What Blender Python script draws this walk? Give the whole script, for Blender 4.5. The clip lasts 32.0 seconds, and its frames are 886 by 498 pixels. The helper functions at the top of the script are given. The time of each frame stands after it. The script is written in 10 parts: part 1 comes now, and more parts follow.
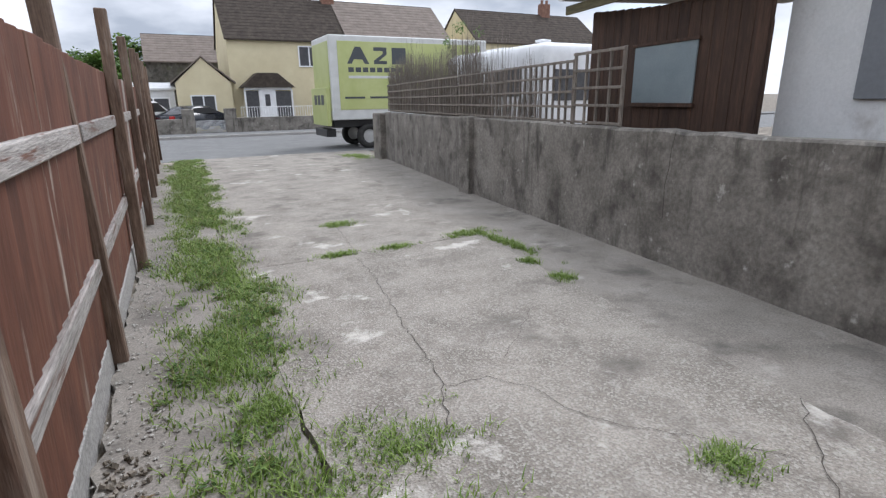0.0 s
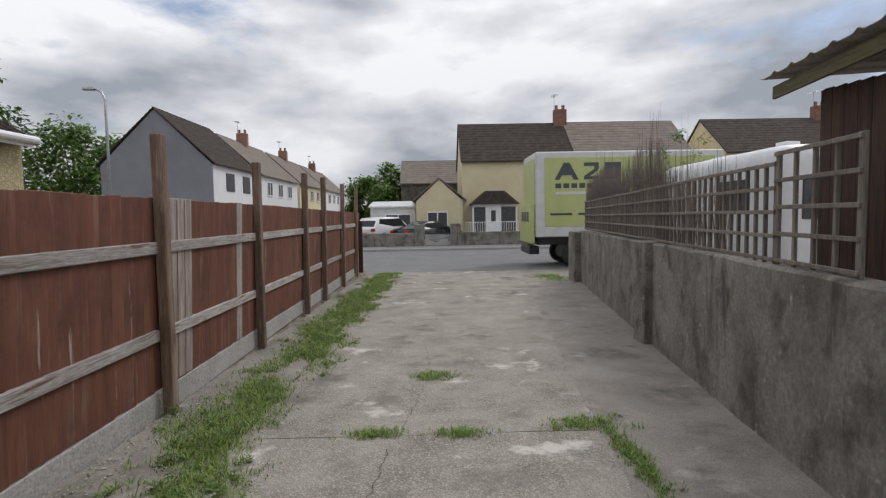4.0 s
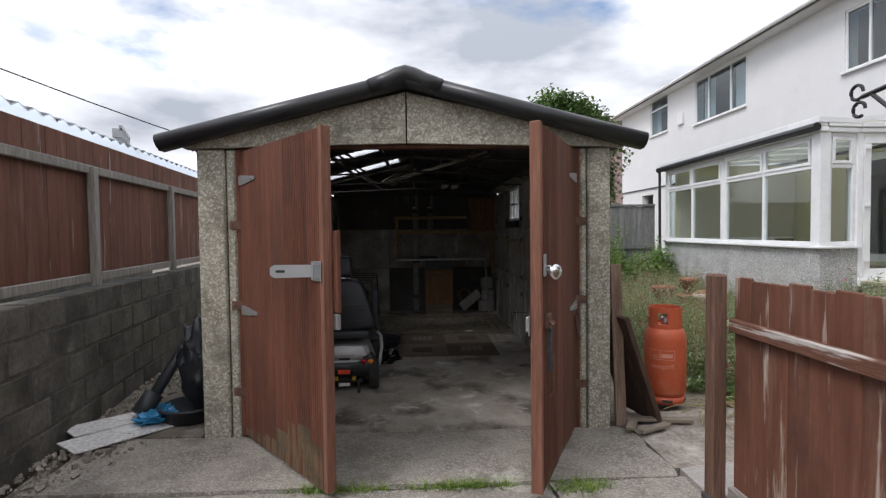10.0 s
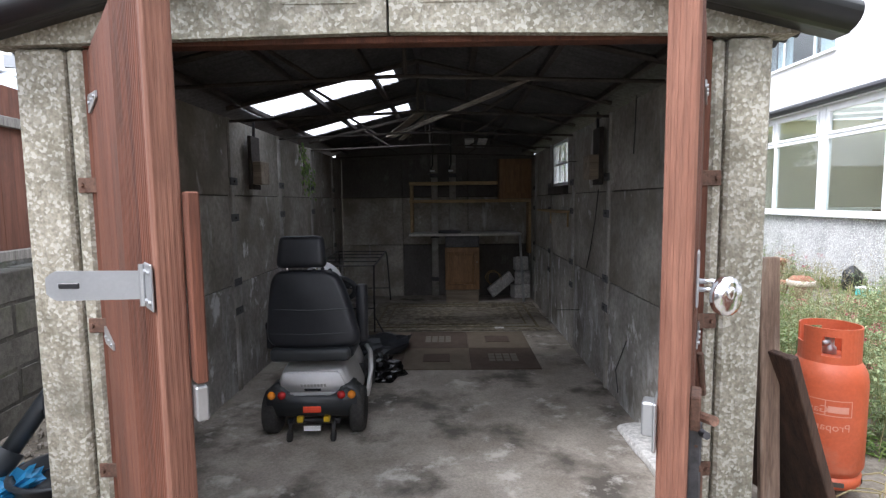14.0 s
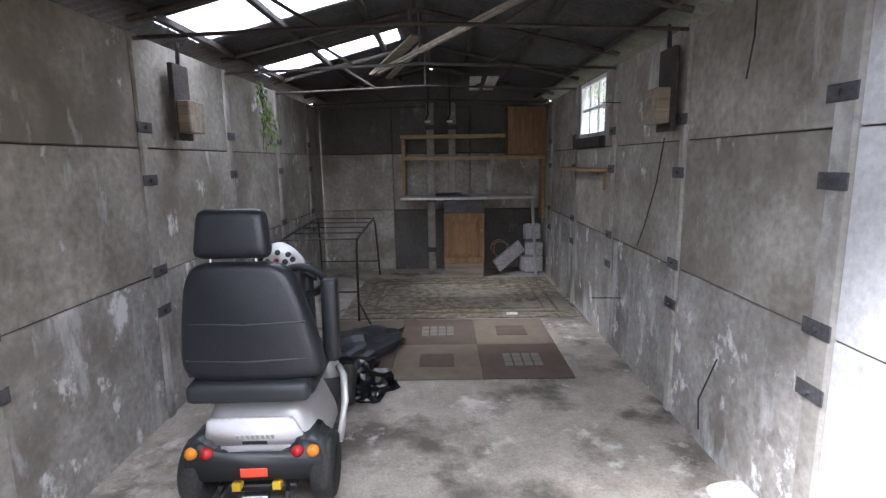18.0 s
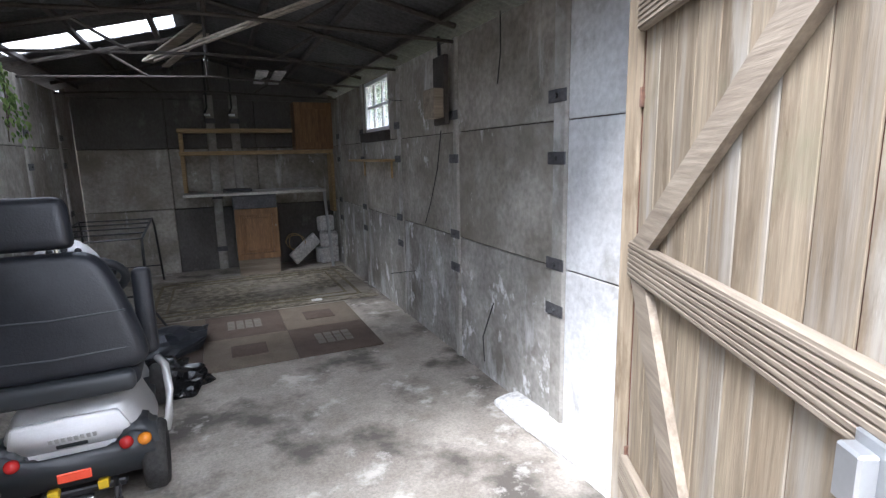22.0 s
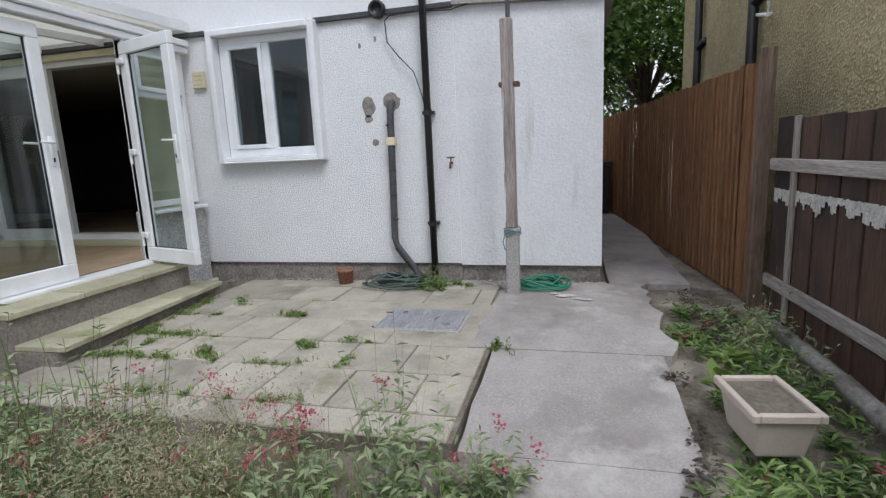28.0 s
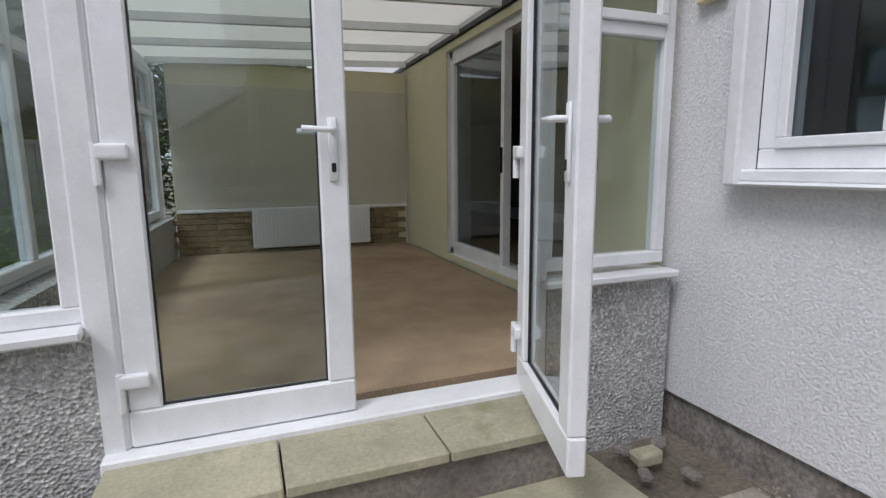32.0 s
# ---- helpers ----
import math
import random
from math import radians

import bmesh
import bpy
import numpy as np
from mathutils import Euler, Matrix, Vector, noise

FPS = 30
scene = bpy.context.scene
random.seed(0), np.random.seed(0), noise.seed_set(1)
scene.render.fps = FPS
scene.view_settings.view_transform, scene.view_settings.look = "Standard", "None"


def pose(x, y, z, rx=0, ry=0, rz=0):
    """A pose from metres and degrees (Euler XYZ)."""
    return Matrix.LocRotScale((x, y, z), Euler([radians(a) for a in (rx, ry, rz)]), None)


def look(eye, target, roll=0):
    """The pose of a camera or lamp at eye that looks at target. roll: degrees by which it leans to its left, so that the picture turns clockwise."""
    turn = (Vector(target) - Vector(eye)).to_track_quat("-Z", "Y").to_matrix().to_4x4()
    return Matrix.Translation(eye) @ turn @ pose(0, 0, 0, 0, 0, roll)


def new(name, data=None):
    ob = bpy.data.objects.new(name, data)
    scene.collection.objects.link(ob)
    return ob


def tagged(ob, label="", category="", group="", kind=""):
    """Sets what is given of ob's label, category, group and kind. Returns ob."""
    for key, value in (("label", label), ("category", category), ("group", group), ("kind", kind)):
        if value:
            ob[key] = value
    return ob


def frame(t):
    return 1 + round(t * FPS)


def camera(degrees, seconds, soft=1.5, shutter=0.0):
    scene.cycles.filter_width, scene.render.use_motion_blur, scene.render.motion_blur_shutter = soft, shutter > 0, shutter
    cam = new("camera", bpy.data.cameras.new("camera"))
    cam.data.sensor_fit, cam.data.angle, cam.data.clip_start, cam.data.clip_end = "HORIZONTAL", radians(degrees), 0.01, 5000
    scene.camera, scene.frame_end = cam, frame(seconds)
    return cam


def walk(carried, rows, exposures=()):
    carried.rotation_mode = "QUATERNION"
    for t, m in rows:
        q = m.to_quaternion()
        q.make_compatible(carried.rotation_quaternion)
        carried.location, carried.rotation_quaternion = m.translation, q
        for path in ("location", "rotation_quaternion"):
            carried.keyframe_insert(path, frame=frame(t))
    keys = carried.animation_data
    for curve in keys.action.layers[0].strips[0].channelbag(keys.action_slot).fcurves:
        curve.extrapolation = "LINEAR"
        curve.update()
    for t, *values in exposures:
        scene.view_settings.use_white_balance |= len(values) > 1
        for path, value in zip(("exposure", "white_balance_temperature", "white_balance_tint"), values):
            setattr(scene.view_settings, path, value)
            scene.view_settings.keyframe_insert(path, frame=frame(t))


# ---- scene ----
cam = camera(81.2, 32.0, soft=1.3)
METRES, EYE, TURN = 16.0, 1.35, -27.0
ROWS = [
    (0.0, 0.0, 0.0, 0.0, -0.22, -16.31, 0.76),
    (0.5, 0.002, 0.0153, 0.0035, 2.51, -14.26, 0.88),
    (1.0, 0.0046, 0.03, 0.0059, 5.98, -12.23, 0.84),
    (1.5, 0.0107, 0.0446, 0.0065, 8.77, -10.29, 0.89),
    (2.0, 0.0162, 0.0614, 0.008, 11.58, -7.72, 0.89),
    (2.5, 0.0295, 0.0752, 0.005, 14.85, -7.34, 1.12),
    (4.5, 0.0659, 0.1351, 0.0029, 34.07, -2.95, 0.48),
    (5.0, 0.0644, 0.1488, 0.0008, 46.54, -3.97, 0.24),
    (5.5, 0.06, 0.1607, 0.0038, 63.01, -2.08, 0.21),
    (6.0, 0.0568, 0.1724, 0.0019, 79.96, -2.81, 0.37),
    (6.5, 0.0559, 0.1805, 0.0021, 102.73, -4.37, 0.23),
    (7.0, 0.0481, 0.1825, 0.0022, 124.26, -3.72, 0.45),
    (7.5, 0.0384, 0.1862, 0.0027, 142.07, -3.49, 0.77),
    (8.0, 0.0264, 0.193, 0.0028, 159.55, -4.14, 1.01),
    (8.5, 0.0183, 0.1907, 0.0022, 175.84, -4.52, 0.87),
    (9.0, 0.0096, 0.1801, 0.0047, 187.52, -4.6, 0.96),
    (9.5, 0.0, 0.1711, 0.0072, 197.03, -3.34, 0.98),
    (10.0, -0.0065, 0.1632, 0.0089, 204.61, -2.02, 0.67),
    (10.5, -0.0018, 0.151, 0.0079, 208.09, -2.83, 0.47),
    (11.0, 0.0063, 0.1369, 0.0065, 209.21, -4.35, 0.69),
    (11.5, 0.0124, 0.1188, 0.0082, 210.57, -5.17, 0.69),
    (12.0, 0.0147, 0.107, 0.0073, 210.79, -5.63, 0.58),
    (12.5, 0.0187, 0.0971, 0.0064, 211.18, -5.98, 0.6),
    (13.0, 0.0247, 0.0861, 0.0075, 211.07, -5.53, 0.5),
    (13.5, 0.0274, 0.0801, 0.0067, 209.91, -6.32, 0.66),
    (14.0, 0.0329, 0.0672, 0.0076, 207.86, -5.3, 0.64),
    (14.5, 0.0383, 0.0573, 0.0065, 207.84, -6.43, 0.65),
    (16.5, 0.0664, 0.0122, 0.0076, 206.28, -7.82, 0.85),
    (17.0, 0.0684, 0.0074, 0.0074, 206.1, -7.54, 0.82),
    (17.5, 0.0682, 0.0073, 0.0079, 206.92, -8.18, 0.81),
    (18.0, 0.0687, 0.0069, 0.0062, 207.12, -9.8, 0.83),
    (18.5, 0.0686, 0.0078, 0.0063, 207.12, -11.1, 0.8),
    (19.0, 0.0686, 0.0078, 0.0061, 206.45, -11.86, 0.87),
    (19.5, 0.0682, 0.0084, 0.0065, 204.86, -12.27, 0.93),
    (20.0, 0.0683, 0.0086, 0.0066, 205.19, -10.96, 0.89),
    (20.5, 0.069, 0.0074, 0.0057, 204.49, -10.02, 0.88),
    (21.0, 0.0703, 0.0109, 0.0059, 204.29, -9.6, 0.77),
    (21.5, 0.0733, 0.0222, 0.0048, 197.19, -8.68, 0.85),
    (22.0, 0.0708, 0.0295, 0.0025, 183.19, -10.31, 1.24),
    (22.5, 0.0637, 0.03, 0.002, 165.8, -10.95, 1.57),
    (23.0, 0.0475, 0.0265, 0.0013, 154.74, -11.42, 2.04),
    (23.5, 0.0351, 0.0212, 0.0019, 153.88, -10.13, 1.88),
    (24.0, 0.0215, 0.0017, 0.005, 155.63, -7.22, 1.52),
    (24.5, 0.0138, -0.0145, 0.0051, 156.16, -3.54, 1.54),
    (25.0, 0.0026, -0.0354, 0.0051, 153.84, -2.8, 1.47),
    (25.5, -0.0102, -0.0557, 0.0026, 145.39, -5.11, 1.62),
    (26.0, -0.0269, -0.0698, 0.0039, 131.72, -6.4, 2.26),
    (26.5, -0.0541, -0.0798, 0.0062, 127.11, -7.82, 2.35),
    (28.5, -0.1536, -0.1347, 0.0187, 133.48, -11.18, 2.57),
    (29.0, -0.1804, -0.1546, 0.0187, 139.63, -9.76, 2.43),
    (29.5, -0.2047, -0.1737, 0.0209, 148.54, -9.72, 2.0),
    (30.0, -0.2198, -0.1987, 0.0239, 158.08, -8.56, 1.72),
    (30.5, -0.2308, -0.2264, 0.0218, 166.8, -6.89, 1.31),
    (31.0, -0.2367, -0.2553, 0.0242, 177.13, -7.83, 0.98),
    (31.5, -0.2361, -0.2886, 0.0259, 184.18, -8.44, 0.47),
    (32.0, -0.2399, -0.3213, 0.0236, 186.23, -8.92, 0.48),
]
EXPOSURES = [(t, e, k, tint) for t, e, k, tint in (
    (0.0, 0.72, 6050, 12), (1.0, 0.68, 6050, 12), (2.0, 0.4, 6200, 12), (5.0, 0.1, 6500, 12), (6.0, 0.14, 6350, 12), (7.0, 0.6, 6150, 11),
    (8.0, 0.68, 6250, 11), (9.0, 0.66, 6250, 12), (10.5, 0.76, 6450, 13), (11.5, 1.05, 6450, 13), (13.0, 1.72, 6200, 13),
    (14.5, 2.2, 6050, 14), (16.5, 3.35, 5900, 15), (17.5, 3.58, 5950, 16), (21.0, 3.66, 5950, 16),
    (22.0, 3.2, 5850, 13), (22.7, 2.65, 5900, 10), (23.4, 2.1, 5900, 9), (24.2, 1.55, 5950, 8), (25.2, 1.0, 6000, 7), (26.0, 0.78, 5980, 8), (26.5, 0.64, 5980, 9),
    (28.5, 0.45, 6050, 12), (29.5, 0.34, 6000, 12), (32.0, 0.46, 6150, 15))]
walk(cam, [(t, pose(0, 0, EYE, 0, 0, TURN) @ pose(METRES * x, METRES * y, METRES * z, 90 + pitch, roll, yaw))
           for t, x, y, z, yaw, pitch, roll in ROWS], EXPOSURES)

# ---- daylight: bright broken cloud ----
SUN_EL, SUN_AZ = 52.0, 56.0  # azimuth from +y towards +x
world = bpy.data.worlds.new("world")
scene.world = world
world.use_nodes = True
wn, wl = world.node_tree.nodes, world.node_tree.links
wn.clear()
w_out, w_bg, w_mix = wn.new("ShaderNodeOutputWorld"), wn.new("ShaderNodeBackground"), wn.new("ShaderNodeMix")
w_sky, w_tc, w_map, w_n1, w_n2 = (wn.new("ShaderNodeTexSky"), wn.new("ShaderNodeTexCoord"), wn.new("ShaderNodeMapping"),
                                  wn.new("ShaderNodeTexNoise"), wn.new("ShaderNodeTexNoise"))
w_r1, w_r2 = wn.new("ShaderNodeValToRGB"), wn.new("ShaderNodeValToRGB")
w_sky.sky_type, w_sky.sun_disc = "NISHITA", False
w_sky.sun_elevation, w_sky.sun_rotation = radians(SUN_EL), radians(SUN_AZ)
w_map.inputs["Scale"].default_value = (1, 1, 2.6)
w_n1.inputs["Scale"].default_value, w_n1.inputs["Detail"].default_value, w_n1.inputs["Roughness"].default_value = 2.1, 7, 0.55
w_n2.inputs["Scale"].default_value, w_n2.inputs["Detail"].default_value = 2.5, 7
w_r1.color_ramp.elements[0].position, w_r1.color_ramp.elements[1].position = 0.30, 0.41
w_r2.color_ramp.elements[0].position, w_r2.color_ramp.elements[1].position = 0.37, 0.58
w_r2.color_ramp.elements[0].color, w_r2.color_ramp.elements[1].color = (3.2, 3.5, 3.95, 1), (8.2, 8.3, 8.5, 1)
w_mix.data_type = "RGBA"
w_bg.inputs["Strength"].default_value = 0.104
wl.new(w_tc.outputs["Generated"], w_map.inputs["Vector"])
wl.new(w_map.outputs["Vector"], w_n1.inputs["Vector"])
wl.new(w_map.outputs["Vector"], w_n2.inputs["Vector"])
wl.new(w_n1.outputs["Fac"], w_r1.inputs["Fac"])
wl.new(w_n2.outputs["Fac"], w_r2.inputs["Fac"])
wl.new(w_r1.outputs["Color"], w_mix.inputs["Factor"])
wl.new(w_sky.outputs["Color"], w_mix.inputs["A"])
wl.new(w_r2.outputs["Color"], w_mix.inputs["B"])
# an overcast sky is brighter overhead than near the horizon
w_sep, w_rise, w_mul = wn.new("ShaderNodeSeparateXYZ"), wn.new("ShaderNodeMapRange"), wn.new("ShaderNodeVectorMath")
w_rise.inputs["To Min"].default_value, w_rise.inputs["To Max"].default_value = 0.84, 1.36
w_mul.operation = "MULTIPLY"
wl.new(w_tc.outputs["Generated"], w_sep.inputs[0])
wl.new(w_sep.outputs["Z"], w_rise.inputs["Value"])
wl.new(w_mix.outputs["Result"], w_mul.inputs[0])
wl.new(w_rise.outputs["Result"], w_mul.inputs[1])
wl.new(w_mul.outputs["Vector"], w_bg.inputs["Color"])
wl.new(w_bg.outputs["Background"], w_out.inputs["Surface"])
sun = new("sun", bpy.data.lights.new("sun", "SUN"))
sun.data.energy, sun.data.angle, sun.data.color = 1.1, radians(20), (1.0, 0.975, 0.94)
sun.matrix_world = look((20 * math.sin(radians(SUN_AZ)) * math.cos(radians(SUN_EL)), 20 * math.cos(radians(SUN_AZ)) * math.cos(radians(SUN_EL)), 20 * math.sin(radians(SUN_EL))), (0, 0, 0))
# ---- mesh helpers ----


def bm_new():
    return bmesh.new()


def box(bm, x0, x1, y0, y1, z0, z1, m=None):
    """An axis-aligned box, moved by m where given."""
    vs = [Vector((x, y, z)) for x in (x0, x1) for y in (y0, y1) for z in (z0, z1)]
    vs = [bm.verts.new(m @ v if m else v) for v in vs]
    for f in ((0, 1, 3, 2), (4, 6, 7, 5), (0, 4, 5, 1), (2, 3, 7, 6), (0, 2, 6, 4), (1, 5, 7, 3)):
        bm.faces.new([vs[i] for i in f])
    return vs


def cbox(bm, x0, x1, y0, y1, z0, z1, c=0.006, m=None):
    """A box with chamfered edges."""
    t = bmesh.new()
    box(t, x0, x1, y0, y1, z0, z1)
    bmesh.ops.bevel(t, geom=t.edges[:], offset=c, segments=1, affect="EDGES")
    merge(bm, t, m)


def merge(bm, t, m=None):
    vm = {v: bm.verts.new(m @ v.co if m else v.co) for v in t.verts}
    for f in t.faces:
        bm.faces.new([vm[v] for v in f.verts])
    t.free()


def tube(bm, pts, r, n=8, r1=None, cap=True):
    """A round bar through the points, tapering from r to r1."""
    pts = [Vector(p) for p in pts]
    r1 = r if r1 is None else r1
    rings = []
    for i, p in enumerate(pts):
        d = (pts[min(i + 1, len(pts) - 1)] - pts[max(i - 1, 0)]).normalized()
        up = Vector((0, 0, 1)) if abs(d.z) < 0.9 else Vector((1, 0, 0))
        a = d.cross(up).normalized()
        b = d.cross(a)
        rr = r + (r1 - r) * i / max(1, len(pts) - 1)
        rings.append([bm.verts.new(p + rr * (math.cos(k * math.tau / n) * a + math.sin(k * math.tau / n) * b)) for k in range(n)])
    for q, s in zip(rings, rings[1:]):
        for k in range(n):
            bm.faces.new((q[k], q[(k + 1) % n], s[(k + 1) % n], s[k]))
    if cap:
        bm.faces.new(rings[0][::-1])
        bm.faces.new(rings[-1])


def lathe(bm, prof, c=(0, 0, 0), n=24, m=None):
    """A turned shape from (radius, height) pairs round the upright through c."""
    rings = []
    for r, z in prof:
        ring = []
        for k in range(n):
            v = Vector((c[0] + r * math.cos(k * math.tau / n), c[1] + r * math.sin(k * math.tau / n), c[2] + z))
            ring.append(bm.verts.new(m @ v if m else v))
        rings.append(ring)
    for q, s in zip(rings, rings[1:]):
        for k in range(n):
            bm.faces.new((q[k], q[(k + 1) % n], s[(k + 1) % n], s[k]))
    if prof[0][0] > 1e-4:
        bm.faces.new(rings[0][::-1])
    if prof[-1][0] > 1e-4:
        bm.faces.new(rings[-1])


def prism(bm, poly, d, axis="z", m=None):
    """A polygon of 2D points drawn out from d[0] to d[1] along an axis."""
    def at(p, h):
        v = Vector({"z": (p[0], p[1], h), "y": (p[0], h, p[1]), "x": (h, p[0], p[1])}[axis])
        return m @ v if m else v
    a = [bm.verts.new(at(p, d[0])) for p in poly]
    b = [bm.verts.new(at(p, d[1])) for p in poly]
    n = len(poly)
    for k in range(n):
        bm.faces.new((a[k], a[(k + 1) % n], b[(k + 1) % n], b[k]))
    bm.faces.new(a[::-1])
    bm.faces.new(b)


def rbox(bm, x0, x1, y0, y1, z0, z1, r=0.03, seg=3, m=None, taper=None):
    """A soft-cornered box; taper: (x share, y share) of its top."""
    t = bmesh.new()
    vs = box(t, x0, x1, y0, y1, z0, z1)
    if taper:
        cx, cy = (x0 + x1) / 2, (y0 + y1) / 2
        for v in vs:
            if abs(v.co.z - z1) < 1e-6:
                v.co.x, v.co.y = cx + (v.co.x - cx) * taper[0], cy + (v.co.y - cy) * taper[1]
    bmesh.ops.bevel(t, geom=t.edges[:], offset=r, segments=seg, profile=0.6, affect="EDGES")
    merge(bm, t, m)


def quad(bm, *ps):
    bm.faces.new([bm.verts.new(p) for p in ps])


def part(name, bm, material, parent=None, label="", smooth=False):
    """Links a bmesh as one mesh object under a thing or a part."""
    bmesh.ops.recalc_face_normals(bm, faces=bm.faces[:])
    me = bpy.data.meshes.new(name)
    bm.to_mesh(me)
    bm.free()
    me.materials.append(material)
    if smooth:
        me.polygons.foreach_set("use_smooth", [True] * len(me.polygons))
    ob = new(name, me)
    ob.parent = parent
    if label:
        ob["label"] = label
    return ob


def raw(name, vs, fs, material, parent=None):
    me = bpy.data.meshes.new(name)
    me.from_pydata([tuple(v) for v in vs], [], fs)
    me.update()
    me.materials.append(material)
    ob = new(name, me)
    ob.parent = parent
    return ob


def thing(name, label, category, at=(0, 0, 0), turn=0, group="", kind=""):
    ob = tagged(new(name), label, category, group, kind)
    ob.matrix_world = pose(*at, 0, 0, turn)
    ob.empty_display_size = 0.1
    return ob


def structure(ob, label, category=""):
    return tagged(ob, label, category, "", "structure")


def piece(name, mesh, m, parent):
    """One of many alike pieces that share a mesh."""
    ob = new(name, mesh)
    ob.parent = parent
    ob.matrix_local = m
    return ob


def mesh_of(name, bm, material):
    bmesh.ops.recalc_face_normals(bm, faces=bm.faces[:])
    me = bpy.data.meshes.new(name)
    bm.to_mesh(me)
    bm.free()
    me.materials.append(material)
    return me


# ---- materials ----


def material(name, c1, c2, scale=3.0, rough=0.8, bump=0.2, fine=60.0, c3=None, stain=(0.55, 0.7), stain_scale=0.8, metal=0.0,
             stretch=(1, 1, 1), vary=0.0, spec=0.5, coords="Object", voronoi=0.0, c4=None, grain=(0.64, 1.26),
             c5=None, stain5=(0.55, 0.7), scale5=2.0, stretch5=(1, 1, 1), c6=None, stain6=(0.6, 0.7), scale6=2.0, stretch6=(1, 1, 1)):
    """A surface of two mottled colours with fine grain and relief, stains of c3 at a larger scale, and specks of c4."""
    m = bpy.data.materials.new(name)
    m.use_nodes = True
    n, l = m.node_tree.nodes, m.node_tree.links
    p = n["Principled BSDF"]
    p.inputs["Roughness"].default_value, p.inputs["Metallic"].default_value, p.inputs["Specular IOR Level"].default_value = rough, metal, spec
    tc, mp = n.new("ShaderNodeTexCoord"), n.new("ShaderNodeMapping")
    mp.inputs["Scale"].default_value = stretch
    oi, add = n.new("ShaderNodeObjectInfo"), n.new("ShaderNodeVectorMath")
    mul = n.new("ShaderNodeMath")
    mul.operation, mul.inputs[1].default_value = "MULTIPLY", 37.0 if vary else 0.0
    l.new(oi.outputs["Random"], mul.inputs[0])
    l.new(tc.outputs[coords], add.inputs[0])
    l.new(mul.outputs[0], add.inputs[1])
    l.new(add.outputs[0], mp.inputs["Vector"])
    a, b = n.new("ShaderNodeTexNoise"), n.new("ShaderNodeTexNoise")
    a.inputs["Scale"].default_value, a.inputs["Detail"].default_value, a.inputs["Roughness"].default_value = scale, 8, 0.65
    b.inputs["Scale"].default_value, b.inputs["Detail"].default_value, b.inputs["Roughness"].default_value = fine, 4, 0.6
    for t in (a, b):
        l.new(mp.outputs["Vector"], t.inputs["Vector"])
    ramp = n.new("ShaderNodeValToRGB")
    ramp.color_ramp.elements[0].position, ramp.color_ramp.elements[1].position = 0.34, 0.66
    ramp.color_ramp.elements[0].color, ramp.color_ramp.elements[1].color = (*c1, 1), (*c2, 1)
    l.new(a.outputs["Fac"], ramp.inputs["Fac"])
    col = ramp.outputs["Color"]

    def mix(fac, other, kind="MIX"):
        x = n.new("ShaderNodeMix")
        x.data_type, x.blend_type = "RGBA", kind
        l.new(fac, x.inputs["Factor"]) if not isinstance(fac, float) else setattr(x.inputs["Factor"], "default_value", fac)
        l.new(col, x.inputs["A"])
        l.new(other, x.inputs["B"]) if not isinstance(other, tuple) else setattr(x.inputs["B"], "default_value", (*other, 1))
        return x.outputs["Result"]
    height = b.outputs["Fac"]
    gr = n.new("ShaderNodeMapRange")
    gr.inputs["From Min"].default_value, gr.inputs["From Max"].default_value = 0.3, 0.7
    gr.inputs["To Min"].default_value, gr.inputs["To Max"].default_value = grain
    l.new(b.outputs["Fac"], gr.inputs["Value"])
    col = mix(1.0, gr.outputs["Result"], "MULTIPLY")
    if voronoi:
        v = n.new("ShaderNodeTexVoronoi")
        v.inputs["Scale"].default_value = voronoi
        l.new(mp.outputs["Vector"], v.inputs["Vector"])
        height = v.outputs["Distance"]
        if c4:
            vr = n.new("ShaderNodeMapRange")
            sep = n.new("ShaderNodeSeparateColor")
            l.new(v.outputs["Color"], sep.inputs["Color"])
            l.new(sep.outputs["Red"], vr.inputs["Value"])
            vr.inputs["From Min"].default_value, vr.inputs["From Max"].default_value = 0.6, 0.9
            vr.inputs["To Max"].default_value = 0.8
            col = mix(vr.outputs["Result"], c4)
    if c3:
        s = n.new("ShaderNodeTexNoise")
        s.inputs["Scale"].default_value, s.inputs["Detail"].default_value, s.inputs["Roughness"].default_value = stain_scale, 9, 0.62
        l.new(mp.outputs["Vector"], s.inputs["Vector"])
        sr = n.new("ShaderNodeMapRange")
        sr.inputs["From Min"].default_value, sr.inputs["From Max"].default_value = stain
        l.new(s.outputs["Fac"], sr.inputs["Value"])
        col = mix(sr.outputs["Result"], c3)
    for c_, stain_, scale_, stretch_, shift in ((c5, stain5, scale5, stretch5, (7.3, 2.9, 5.1)), (c6, stain6, scale6, stretch6, (1.7, 8.3, 3.9))):
        if not c_:
            continue
        mp5, s5, r5 = n.new("ShaderNodeMapping"), n.new("ShaderNodeTexNoise"), n.new("ShaderNodeMapRange")
        mp5.inputs["Scale"].default_value, mp5.inputs["Location"].default_value = stretch_, shift
        s5.inputs["Scale"].default_value, s5.inputs["Detail"].default_value, s5.inputs["Roughness"].default_value = scale_, 10, 0.66
        r5.inputs["From Min"].default_value, r5.inputs["From Max"].default_value = stain_
        l.new(add.outputs[0], mp5.inputs["Vector"])
        l.new(mp5.outputs["Vector"], s5.inputs["Vector"])
        l.new(s5.outputs["Fac"], r5.inputs["Value"])
        col = mix(r5.outputs["Result"], c_)
